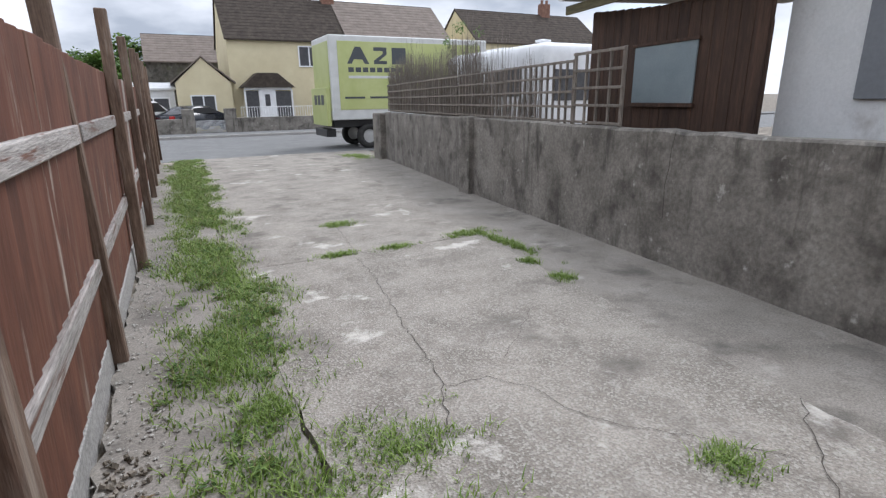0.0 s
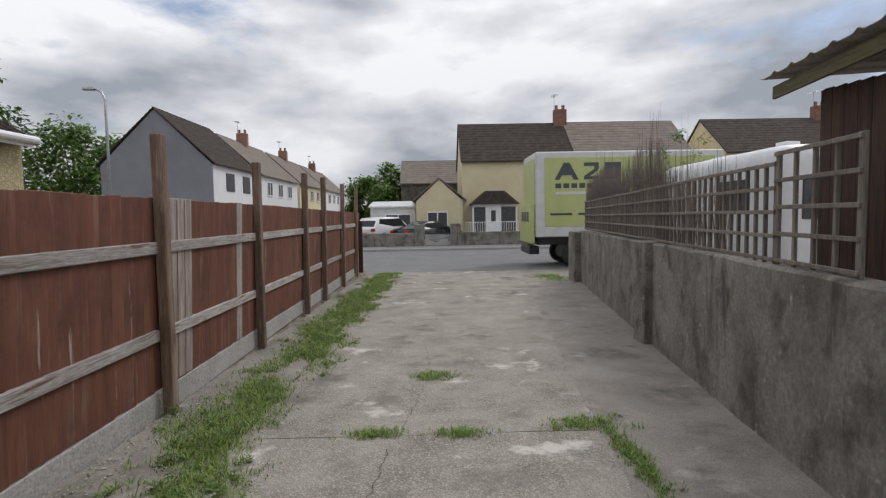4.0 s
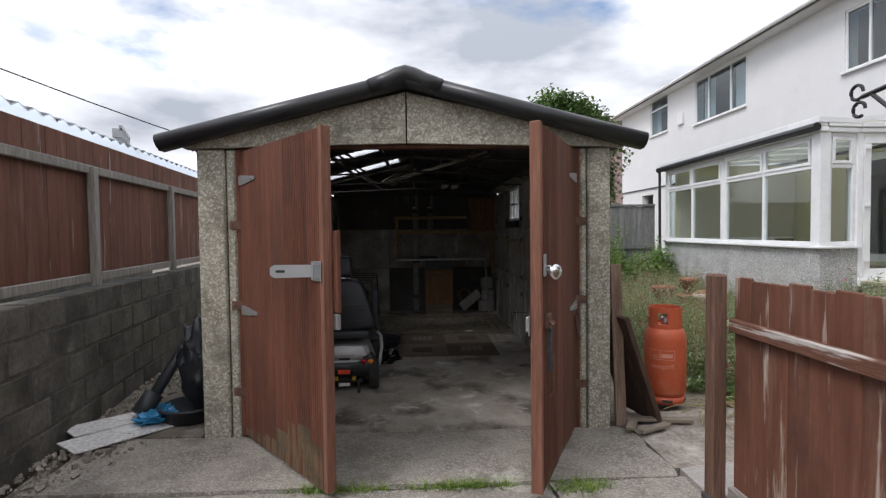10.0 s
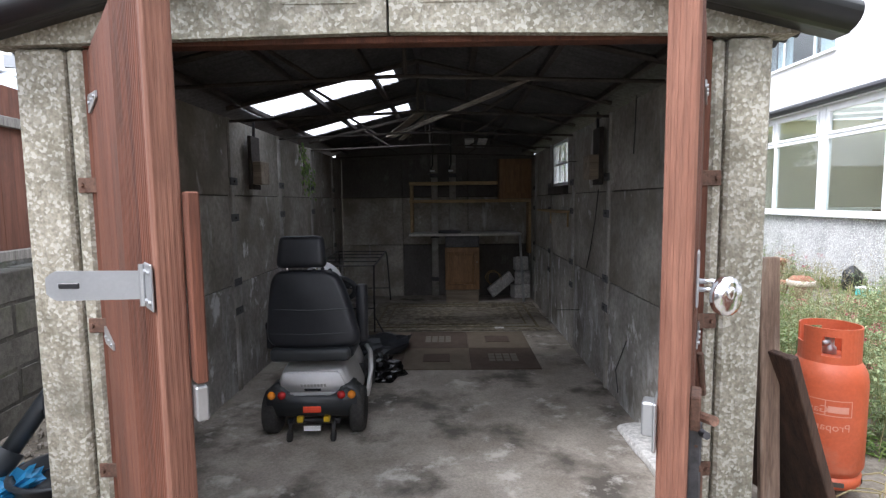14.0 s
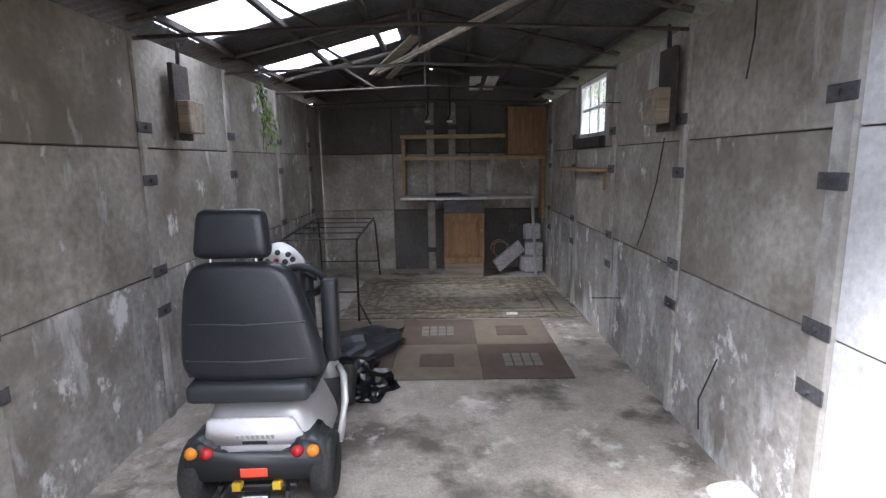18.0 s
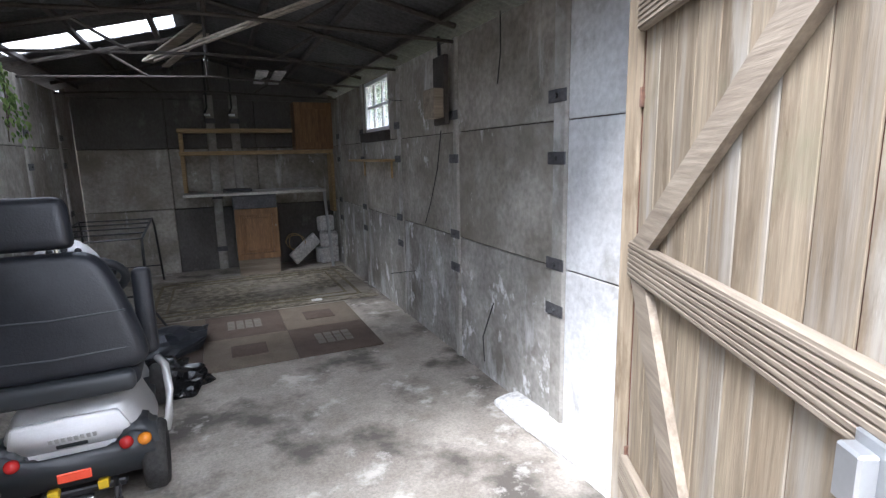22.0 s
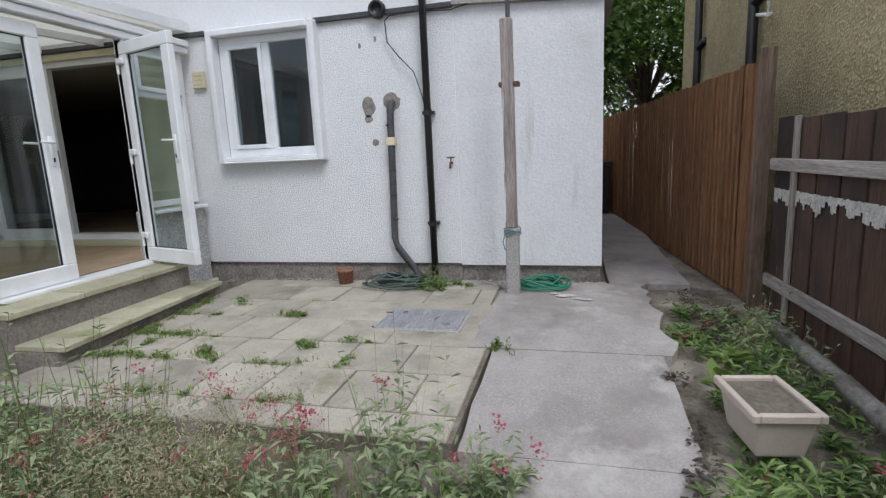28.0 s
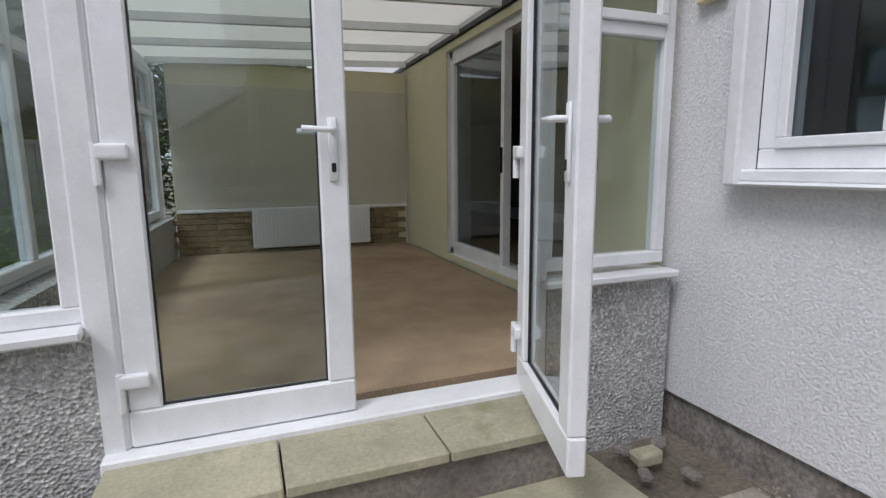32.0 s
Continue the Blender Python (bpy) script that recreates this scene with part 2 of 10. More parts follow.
    if vary:
        vr = n.new("ShaderNodeMapRange")
        vr.inputs["To Min"].default_value, vr.inputs["To Max"].default_value = 1 - vary, 1 + vary
        l.new(oi.outputs["Random"], vr.inputs["Value"])
        col = mix(1.0, vr.outputs["Result"], "MULTIPLY")
    l.new(col, p.inputs["Base Color"])
    if bump:
        bp = n.new("ShaderNodeBump")
        bp.inputs["Strength"].default_value, bp.inputs["Distance"].default_value = bump, 0.01
        l.new(height, bp.inputs["Height"])
        l.new(bp.outputs["Normal"], p.inputs["Normal"])
    return m


def plain(name, c, rough=0.5, metal=0.0, spec=0.5):
    return material(name, tuple(x * 0.9 for x in c), tuple(min(1, x * 1.06) for x in c), 3, rough, 0.02, 120, metal=metal, spec=spec, grain=(0.97, 1.03))


def glass(name, tint=(0.9, 0.95, 0.95), clear=0.95, gloss=0.05):
    """A pane: mirror gloss over clear transmission, thin enough not to bend the view."""
    m = bpy.data.materials.new(name)
    m.use_nodes = True
    n, l = m.node_tree.nodes, m.node_tree.links
    n.clear()
    o, x, t, g, f, pw, ma = (n.new("ShaderNodeOutputMaterial"), n.new("ShaderNodeMixShader"), n.new("ShaderNodeBsdfTransparent"),
                             n.new("ShaderNodeBsdfGlossy"), n.new("ShaderNodeLayerWeight"), n.new("ShaderNodeMath"), n.new("ShaderNodeMath"))
    t.inputs["Color"].default_value = (*[c * clear for c in tint], 1)
    g.inputs["Roughness"].default_value = 0.02
    f.inputs["Blend"].default_value = 0.5
    pw.operation, pw.inputs[1].default_value = "POWER", 5.0
    ma.operation, ma.inputs[1].default_value, ma.inputs[2].default_value = "MULTIPLY_ADD", 0.9, gloss
    l.new(f.outputs["Facing"], pw.inputs[0])
    l.new(pw.outputs[0], ma.inputs[0])
    l.new(ma.outputs[0], x.inputs[0])
    l.new(t.outputs[0], x.inputs[1])
    l.new(g.outputs[0], x.inputs[2])
    l.new(x.outputs[0], o.inputs["Surface"])
    return m


def opal(name, milk=0.3, tint=(0.95, 0.96, 0.97)):
    """A cloudy plastic sheet: part of the light goes straight through, part is scattered."""
    m = bpy.data.materials.new(name)
    m.use_nodes = True
    n, l = m.node_tree.nodes, m.node_tree.links
    n.clear()
    o, x, t, d = n.new("ShaderNodeOutputMaterial"), n.new("ShaderNodeMixShader"), n.new("ShaderNodeBsdfTransparent"), n.new("ShaderNodeBsdfTranslucent")
    t.inputs["Color"].default_value, d.inputs["Color"].default_value = (*tint, 1), (*tint, 1)
    x.inputs[0].default_value = milk
    l.new(t.outputs[0], x.inputs[1])
    l.new(d.outputs[0], x.inputs[2])
    l.new(x.outputs[0], o.inputs["Surface"])
    return m


def leafy(name, c1, c2, rough=0.6):
    m = bpy.data.materials.new(name)
    m.use_nodes = True
    n, l = m.node_tree.nodes, m.node_tree.links
    p, g, r = n["Principled BSDF"], n.new("ShaderNodeNewGeometry"), n.new("ShaderNodeValToRGB")
    r.color_ramp.elements[0].color, r.color_ramp.elements[1].color = (*c1, 1), (*c2, 1)
    l.new(g.outputs["Random Per Island"], r.inputs["Fac"])
    l.new(r.outputs["Color"], p.inputs["Base Color"])
    p.inputs["Roughness"].default_value = rough
    tr, mx, o = n.new("ShaderNodeBsdfTranslucent"), n.new("ShaderNodeMixShader"), n["Material Output"]
    l.new(r.outputs["Color"], tr.inputs["Color"])
    mx.inputs[0].default_value = 0.3
    l.new(p.outputs[0], mx.inputs[1])
    l.new(tr.outputs[0], mx.inputs[2])
    l.new(mx.outputs[0], o.inputs["Surface"])
    return m


M_DRIVE = material("drive_concrete", (0.205, 0.183, 0.155), (0.345, 0.312, 0.27), 2.4, 0.9, 0.5, 90, c3=(0.145, 0.13, 0.112), stain=(0.53, 0.70), stain_scale=1.8, voronoi=95, c4=(0.40, 0.375, 0.335), c5=(0.56, 0.53, 0.48), stain5=(0.60, 0.67), scale5=1.5)
M_STRIP = material("strip_concrete", (0.215, 0.195, 0.168), (0.325, 0.296, 0.26), 1.9, 0.9, 0.35, 90, c3=(0.095, 0.086, 0.075), stain=(0.54, 0.72), stain_scale=1.7, c5=(0.43, 0.40, 0.36), stain5=(0.60, 0.72), scale5=2.2)
M_FLOOR = material("garage_floor_concrete", (0.24, 0.213, 0.18), (0.40, 0.362, 0.315), 3.4, 0.82, 0.3, 80, grain=(0.78, 1.16), c3=(0.10, 0.088, 0.074), stain=(0.50, 0.63), stain_scale=2.2, c5=(0.53, 0.50, 0.46), stain5=(0.58, 0.68), scale5=4.0)
M_PATH = material("path_concrete", (0.285, 0.262, 0.243), (0.40, 0.372, 0.348), 1.4, 0.9, 0.18, 70, grain=(0.84, 1.12), c3=(0.225, 0.205, 0.19), stain=(0.5, 0.68), stain_scale=1.3, voronoi=110, c4=(0.40, 0.375, 0.352), c5=(0.50, 0.475, 0.45), stain5=(0.58, 0.72), scale5=1.6)
M_SLAB = material("sandstone_slab", (0.325, 0.293, 0.24), (0.43, 0.39, 0.325), 2.6, 0.85, 0.15, 60, grain=(0.86, 1.1), c3=(0.225, 0.205, 0.17), stain=(0.5, 0.7), stain_scale=2.2, vary=0.12, c5=(0.185, 0.19, 0.10), stain5=(0.60, 0.74), scale5=2.4)
M_RISER = material("grey_brown_riser", (0.17, 0.15, 0.13), (0.29, 0.26, 0.23), 6, 0.95, 0.6, 40, c3=(0.10, 0.085, 0.07), stain=(0.5, 0.68), stain_scale=3)
M_STEP = material("step_slab", (0.36, 0.345, 0.235), (0.49, 0.455, 0.33), 2.5, 0.85, 0.15, 60, grain=(0.86, 1.12), c3=(0.27, 0.26, 0.19), stain=(0.5, 0.72), stain_scale=2.6, vary=0.16, c5=(0.22, 0.23, 0.11), stain5=(0.60, 0.73), scale5=2.0)
M_CRACK = plain("crack_dirt", (0.07, 0.06, 0.05), 0.95)
M_SOIL = material("soil", (0.12, 0.10, 0.075), (0.22, 0.19, 0.15), 3, 0.95, 0.8, 40, c3=(0.34, 0.30, 0.25), stain=(0.5, 0.65), stain_scale=2)
M_DIRT = material("trodden_dirt", (0.23, 0.20, 0.165), (0.37, 0.335, 0.29), 4, 0.95, 0.5, 40, c3=(0.15, 0.125, 0.098), stain=(0.5, 0.66), stain_scale=2.4, c5=(0.47, 0.44, 0.40), stain5=(0.56, 0.68), scale5=3.0)
M_GROUND = material("ground_grass", (0.07, 0.10, 0.03), (0.16, 0.17, 0.07), 2, 0.95, 0.6, 50)
M_ASPHALT = material("asphalt", (0.15, 0.15, 0.15), (0.20, 0.20, 0.195), 1.5, 0.9, 0.3, 150)
M_KERB = material("kerb_concrete", (0.33, 0.32, 0.30), (0.42, 0.40, 0.38), 2, 0.9, 0.2, 60)
M_GWALL = material("garage_panel_inside", (0.225, 0.207, 0.174), (0.43, 0.403, 0.36), 2.6, 0.92, 0.5, 26, grain=(0.76, 1.18), c3=(0.175, 0.155, 0.122), stain=(0.47, 0.66), stain_scale=1.1, vary=0.1, c5=(0.54, 0.53, 0.515), stain5=(0.59, 0.70), scale5=2.8, stretch5=(1.7, 1.7, 0.5), c6=(0.66, 0.655, 0.645), stain6=(0.63, 0.69), scale6=4.2, stretch6=(1, 1, 0.75))
M_GWALLOW = material("salt_stained_panel", (0.235, 0.222, 0.20), (0.40, 0.383, 0.355), 3.0, 0.92, 0.55, 28, grain=(0.76, 1.2), c3=(0.165, 0.15, 0.125), stain=(0.49, 0.66), stain_scale=1.6, vary=0.1, c5=(0.52, 0.52, 0.515), stain5=(0.54, 0.66), scale5=2.6, stretch5=(1.7, 1.7, 0.55), c6=(0.68, 0.68, 0.685), stain6=(0.575, 0.64), scale6=5.5, stretch6=(1, 1, 0.8))
# Pale wash, lightened further to hold skylight from the open door.
M_GWASH = material("doorlit_wash_panel", (0.46, 0.462, 0.46), (0.63, 0.635, 0.635), 2.2, 0.9, 0.4, 34, grain=(0.84, 1.1), c3=(0.29, 0.275, 0.25), stain=(0.55, 0.64), stain_scale=1.9)
# Shade of the upper back wall and under the bench, put into panel colour.
M_GWALLD = material("shade_dark_panel", (0.085, 0.08, 0.075), (0.135, 0.127, 0.118), 2.4, 0.9, 0.4, 48, grain=(0.8, 1.14), c3=(0.24, 0.23, 0.22), stain=(0.6, 0.74), stain_scale=3.0, stretch=(1, 1, 0.6))
M_AGG = material("exposed_aggregate", (0.25, 0.23, 0.173), (0.39, 0.362, 0.29), 7, 0.9, 0.22, 60, voronoi=85, c4=(0.56, 0.54, 0.475), c3=(0.155, 0.145, 0.11), stain=(0.54, 0.72), stain_scale=4.0, grain=(0.62, 1.26))
M_GPOST = material("garage_post_concrete", (0.24, 0.226, 0.20), (0.38, 0.362, 0.33), 2.2, 0.9, 0.3, 40, grain=(0.84, 1.12), c3=(0.50, 0.49, 0.475), stain=(0.54, 0.68), stain_scale=3.0, c5=(0.15, 0.135, 0.11), stain5=(0.58, 0.7), scale5=2.5)
M_BLOCK = material("block_wall", (0.085, 0.079, 0.067), (0.165, 0.154, 0.132), 2.4, 0.95, 0.5, 26, c3=(0.05, 0.046, 0.04), stain=(0.47, 0.66), stain_scale=2.2, vary=0.08, c5=(0.085, 0.095, 0.048), stain5=(0.54, 0.72), scale5=1.6, grain=(0.7, 1.2), c6=(0.21, 0.20, 0.18), stain6=(0.60, 0.72), scale6=3.0)
M_MORTAR = material("dirty_mortar", (0.068, 0.063, 0.054), (0.135, 0.126, 0.108), 2.2, 0.95, 0.6, 26, c3=(0.04, 0.037, 0.032), stain=(0.47, 0.66), stain_scale=1.5, c5=(0.075, 0.085, 0.043), stain5=(0.54, 0.72), scale5=1.4)
M_RENDERWALL = material("old_rendered_wall", (0.17, 0.155, 0.135), (0.30, 0.277, 0.245), 1.8, 0.95, 0.6, 28, grain=(0.7, 1.2), c3=(0.085, 0.076, 0.066), stain=(0.50, 0.68), stain_scale=2.8, c5=(0.46, 0.44, 0.40), stain5=(0.62, 0.71), scale5=7.0, stretch5=(1, 1, 0.9), c6=(0.07, 0.063, 0.054), stain6=(0.56, 0.70), scale6=1.6, stretch6=(2.6, 2.6, 0.4))
M_WHITE = material("white_render", (0.79, 0.795, 0.80), (0.84, 0.84, 0.845), 1.1, 0.85, 1.0, 72, c3=(0.70, 0.69, 0.68), stain=(0.58, 0.84), stain_scale=1.1, grain=(0.84, 1.08))
M_WHITES = material("smooth_white_render", (0.77, 0.775, 0.785), (0.81, 0.81, 0.82), 1.1, 0.85, 0.25, 30, c3=(0.69, 0.685, 0.68), stain=(0.60, 0.86), stain_scale=1.4, grain=(0.95, 1.04))
M_WING = material("weathered_white_render", (0.75, 0.755, 0.765), (0.80, 0.80, 0.81), 1.1, 0.85, 0.7, 40, grain=(0.92, 1.05), c3=(0.66, 0.65, 0.64), stain=(0.55, 0.8), stain_scale=1.2, c5=(0.60, 0.59, 0.585), stain5=(0.58, 0.70), scale5=1.6, stretch5=(2.2, 2.2, 0.3), c6=(0.50, 0.46, 0.42), stain6=(0.68, 0.76), scale6=2.6)
M_PLINTH = material("bare_plinth", (0.19, 0.17, 0.15), (0.33, 0.30, 0.27), 5, 0.95, 0.9, 40)
M_GREYDASH = material("grey_pebbledash", (0.36, 0.36, 0.355), (0.54, 0.54, 0.53), 3, 0.95, 1.0, 60, voronoi=75, c4=(0.75, 0.75, 0.74), grain=(0.6, 1.28))
M_DASH = material("ochre_pebbledash", (0.345, 0.29, 0.162), (0.465, 0.40, 0.235), 1.0, 0.95, 1.0, 60, c3=(0.255, 0.21, 0.11), stain=(0.55, 0.8), stain_scale=0.7, voronoi=45, c4=(0.55, 0.49, 0.30))
M_CREAM = material("cream_render", (0.64, 0.56, 0.36), (0.72, 0.64, 0.43), 1, 0.9, 0.2, 40, grain=(0.94, 1.04))
M_GREYWALL = material("grey_render", (0.20, 0.21, 0.23), (0.25, 0.26, 0.28), 0.6, 0.9, 0.2, 30, grain=(0.94, 1.04))
M_TILE = material("brown_roof_tile", (0.045, 0.037, 0.031), (0.085, 0.07, 0.058), 3, 0.95, 0.3, 40, vary=0.1, spec=0.2)
M_TILE2 = material("weathered_roof_tile", (0.16, 0.13, 0.11), (0.24, 0.20, 0.17), 2, 0.9, 0.3, 40)
M_UPVC = plain("white_upvc", (0.82, 0.83, 0.84), 0.35)
M_GUTTER = plain("black_plastic", (0.02, 0.02, 0.022), 0.35)
M_PIPE = material("dark_grey_pipe", (0.05, 0.05, 0.055), (0.09, 0.09, 0.095), 8, 0.6, 0.2, 60)
M_GLASS = glass("window_glass")
M_GLASSD = glass("tinted_glass", (0.8, 0.88, 0.9), 0.85, 0.08)
WOOD = dict(scale=2.2, rough=0.8, bump=0.45, fine=14, stretch=(9, 9, 0.7), vary=0.16)
M_DOORE = material("worn_red_stile", (0.16, 0.065, 0.04), (0.27, 0.125, 0.082), grain=(0.8, 1.15), **WOOD)
M_FENCE = material("red_fence_board", grain=(0.86, 1.09), c1=(0.118, 0.042, 0.024), c2=(0.185, 0.074, 0.044), c3=(0.235, 0.14, 0.10), stain=(0.57, 0.74), stain_scale=1.3, c5=(0.075, 0.030, 0.019), stain5=(0.50, 0.72), scale5=1.5, c6=(0.42, 0.345, 0.29), stain6=(0.62, 0.69), scale6=1.0, stretch6=(8, 8, 0.7), **dict(WOOD, bump=0.3, fine=9, stretch=(6, 6, 0.6), vary=0.06))
M_LOWBOARD = material("peeling_fence_board", grain=(0.86, 1.09), c1=(0.118, 0.042, 0.024), c2=(0.185, 0.074, 0.044), c3=(0.235, 0.14, 0.10), stain=(0.57, 0.74), stain_scale=1.3, c5=(0.075, 0.030, 0.019), stain5=(0.50, 0.72), scale5=1.5, c6=(0.42, 0.345, 0.29), stain6=(0.565, 0.65), scale6=1.3, stretch6=(9, 9, 0.8), **dict(WOOD, bump=0.3, fine=9, stretch=(6, 6, 0.6), vary=0.06))
M_FENCE2 = material("brown_fence_board", (0.19, 0.088, 0.038), (0.33, 0.17, 0.078), c3=(0.11, 0.062, 0.036), stain=(0.52, 0.74), stain_scale=1.7, c5=(0.36, 0.27, 0.19), stain5=(0.66, 0.75), scale5=1.5, stretch5=(5, 5, 0.6), **WOOD)
M_FENCED = material("dark_back_board", (0.05, 0.03, 0.022), (0.115, 0.062, 0.042), c3=(0.17, 0.075, 0.035), stain=(0.56, 0.72), stain_scale=1.4, c5=(0.028, 0.02, 0.016), stain5=(0.48, 0.68), scale5=1.2, c6=(0.24, 0.20, 0.165), stain6=(0.66, 0.74), scale6=2.0, stretch6=(6, 6, 0.8), **WOOD)
M_GATEPOST = material("painted_brown_post", (0.095, 0.05, 0.034), (0.165, 0.092, 0.064), c3=(0.26, 0.20, 0.16), stain=(0.62, 0.74), stain_scale=2.4, **WOOD)
M_MOSSBOARD = material("mossy_grey_board", (0.135, 0.12, 0.095), (0.25, 0.228, 0.185), c3=(0.085, 0.085, 0.045), stain=(0.5, 0.7), stain_scale=1.4, c5=(0.33, 0.31, 0.27), stain5=(0.6, 0.7), scale5=1.5, stretch5=(6, 6, 0.8), **WOOD)
M_CHALK = material("flaking_white_paint", (0.42, 0.40, 0.37), (0.62, 0.60, 0.57), 14, 0.9, 0.3, 60)
M_ENDBOARD = material("dark_grey_board", (0.15, 0.15, 0.152), (0.24, 0.238, 0.235), **WOOD)
M_GREYBOARD = material("grey_fence_board", (0.20, 0.185, 0.165), (0.32, 0.30, 0.27), **WOOD)
M_POST = material("brown_post", (0.125, 0.078, 0.054), (0.255, 0.175, 0.128), c3=(0.33, 0.27, 0.22), stain=(0.55, 0.72), stain_scale=2, c5=(0.085, 0.05, 0.033), stain5=(0.56, 0.7), scale5=1.3, **WOOD)
WOODY = dict(WOOD, stretch=(9, 0.7, 9))
WOODX = dict(WOOD, stretch=(0.7, 9, 9))
M_RAIL = material("grey_rail", (0.27, 0.235, 0.212), (0.52, 0.485, 0.455), c3=(0.16, 0.075, 0.05), stain=(0.565, 0.65), stain_scale=2.6, **dict(WOODY, grain=(0.55, 1.22)))
M_RAILR = material("flaking_red_rail", (0.115, 0.045, 0.027), (0.19, 0.085, 0.055), c3=(0.50, 0.46, 0.43), stain=(0.55, 0.62), stain_scale=2.2, **WOODY)
M_RAILX = material("grey_rail_x", (0.26, 0.23, 0.21), (0.48, 0.44, 0.41), **WOODX)
M_DOOR = material("red_door_board", (0.095, 0.031, 0.016), (0.168, 0.058, 0.031), grain=(0.68, 1.16), c3=(0.27, 0.15, 0.095), stain=(0.66, 0.80), stain_scale=1.8, c5=(0.065, 0.028, 0.017), stain5=(0.54, 0.74), scale5=1.1, **WOOD)
M_DOORLOW = material("bare_mossy_door_foot", (0.115, 0.085, 0.048), (0.225, 0.17, 0.105), grain=(0.78, 1.16), c3=(0.125, 0.042, 0.022), stain=(0.45, 0.56), stain_scale=2.2, c5=(0.055, 0.042, 0.026), stain5=(0.5, 0.66), scale5=3.0, **WOOD)
M_DOORIN = material("bare_door_board", (0.185, 0.14, 0.092), (0.33, 0.268, 0.188), c3=(0.36, 0.335, 0.295), stain=(0.5, 0.68), stain_scale=1.3, scale=2.2, rough=0.85, bump=0.25, fine=10, grain=(0.70, 1.14), stretch=(6, 6, 0.5), vary=0.12, c5=(0.125, 0.088, 0.052), stain5=(0.55, 0.68), scale5=3.0, stretch5=(2.5, 2.5, 0.6), c6=(0.20, 0.19, 0.12), stain6=(0.58, 0.72), scale6=1.2)
M_BRACE = material("brown_brace", (0.17, 0.135, 0.10), (0.31, 0.26, 0.20), **dict(WOODX, bump=0.3, fine=9, grain=(0.84, 1.1)))
M_SHED = material("dark_shed_cladding", (0.04, 0.022, 0.015), (0.085, 0.045, 0.028), c3=(0.15, 0.08, 0.05), stain=(0.55, 0.8), stain_scale=1.2, **WOOD)
M_STEEL = plain("galvanised_steel", (0.45, 0.46, 0.47), 0.45, 0.8)
M_COVER = material("scuffed_steel_cover", (0.25, 0.25, 0.265), (0.37, 0.37, 0.385), 7, 0.6, 0.2, 60, c3=(0.43, 0.42, 0.41), stain=(0.55, 0.7), stain_scale=5, stretch=(0.5, 2.5, 1), metal=0.25)
M_OLDPIPE = material("dirty_cement_pipe", (0.20, 0.19, 0.175), (0.34, 0.325, 0.30), 4, 0.9, 0.3, 50, c3=(0.12, 0.105, 0.085), stain=(0.5, 0.66), stain_scale=3)
M_RUST = material("rusty_steel", (0.09, 0.05, 0.035), (0.17, 0.09, 0.06), 12, 0.8, 0.4, 80)
M_BLACK = plain("black_metal", (0.018, 0.018, 0.02), 0.4)
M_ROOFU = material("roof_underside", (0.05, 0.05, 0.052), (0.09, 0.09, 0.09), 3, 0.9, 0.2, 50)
M_TRUSS = material("rusty_truss", (0.03, 0.025, 0.022), (0.06, 0.05, 0.043), 8, 0.8, 0.3, 60)
M_CLEAR = opal("clear_corrugated", 0.22)
M_CREAMWALL = material("cream_plaster", (0.60, 0.57, 0.38), (0.66, 0.63, 0.44), 1, 0.9, 0.05, 40, grain=(0.94, 1.04))
M_INNER = material("room_plaster", (0.52, 0.50, 0.42), (0.58, 0.56, 0.47), 1, 0.9, 0.05, 40, grain=(0.94, 1.04))
M_CARPET = material("beige_carpet", (0.35, 0.255, 0.165), (0.45, 0.335, 0.22), 3, 0.98, 0.4, 150, c3=(0.26, 0.17, 0.11), stain=(0.5, 0.75), stain_scale=1)
# Unlit-room dimness is put into this dark wall colour.
M_DARK = plain("painted_dim_wall", (0.13, 0.125, 0.12), 0.9)
M_CURTAIN = plain("pale_net", (0.78, 0.84, 0.86), 0.9)
M_BRICK = material("old_brick", (0.20, 0.10, 0.07), (0.32, 0.18, 0.13), 4, 0.9, 0.5, 60, vary=0.15)
M_GRASS = leafy("grass_blade", (0.11, 0.19, 0.03), (0.30, 0.40, 0.10))
M_DRY = leafy("dry_stalk", (0.30, 0.25, 0.12), (0.45, 0.38, 0.22))
M_WEED = leafy("weed_leaf", (0.075, 0.15, 0.035), (0.24, 0.35, 0.10))
M_BEDLEAF = leafy("bed_leaf", (0.085, 0.155, 0.035), (0.25, 0.35, 0.11))
M_OLIVE = leafy("olive_leaf", (0.20, 0.19, 0.075), (0.42, 0.38, 0.19))
M_PALEGRASS = leafy("variegated_blade", (0.26, 0.27, 0.10), (0.52, 0.48, 0.26))
M_SHRUB = leafy("shrub_leaf", (0.08, 0.18, 0.03), (0.22, 0.40, 0.08))
M_FEATHER = leafy("feathery_seed", (0.26, 0.23, 0.14), (0.50, 0.44, 0.30))
M_VALER = leafy("valerian_leaf", (0.145, 0.21, 0.10), (0.40, 0.46, 0.25))
M_FLOWER = leafy("red_flower", (0.30, 0.04, 0.075), (0.50, 0.12, 0.17))
M_TREE = leafy("tree_leaf", (0.065, 0.13, 0.025), (0.19, 0.29, 0.075))
M_BARK = material("bark", (0.08, 0.06, 0.045), (0.16, 0.13, 0.10), 6, 0.95, 0.8, 30, stretch=(1, 1, 0.3))
M_OPAL = opal("opal_polycarbonate", 0.92, (0.64, 0.632, 0.585))
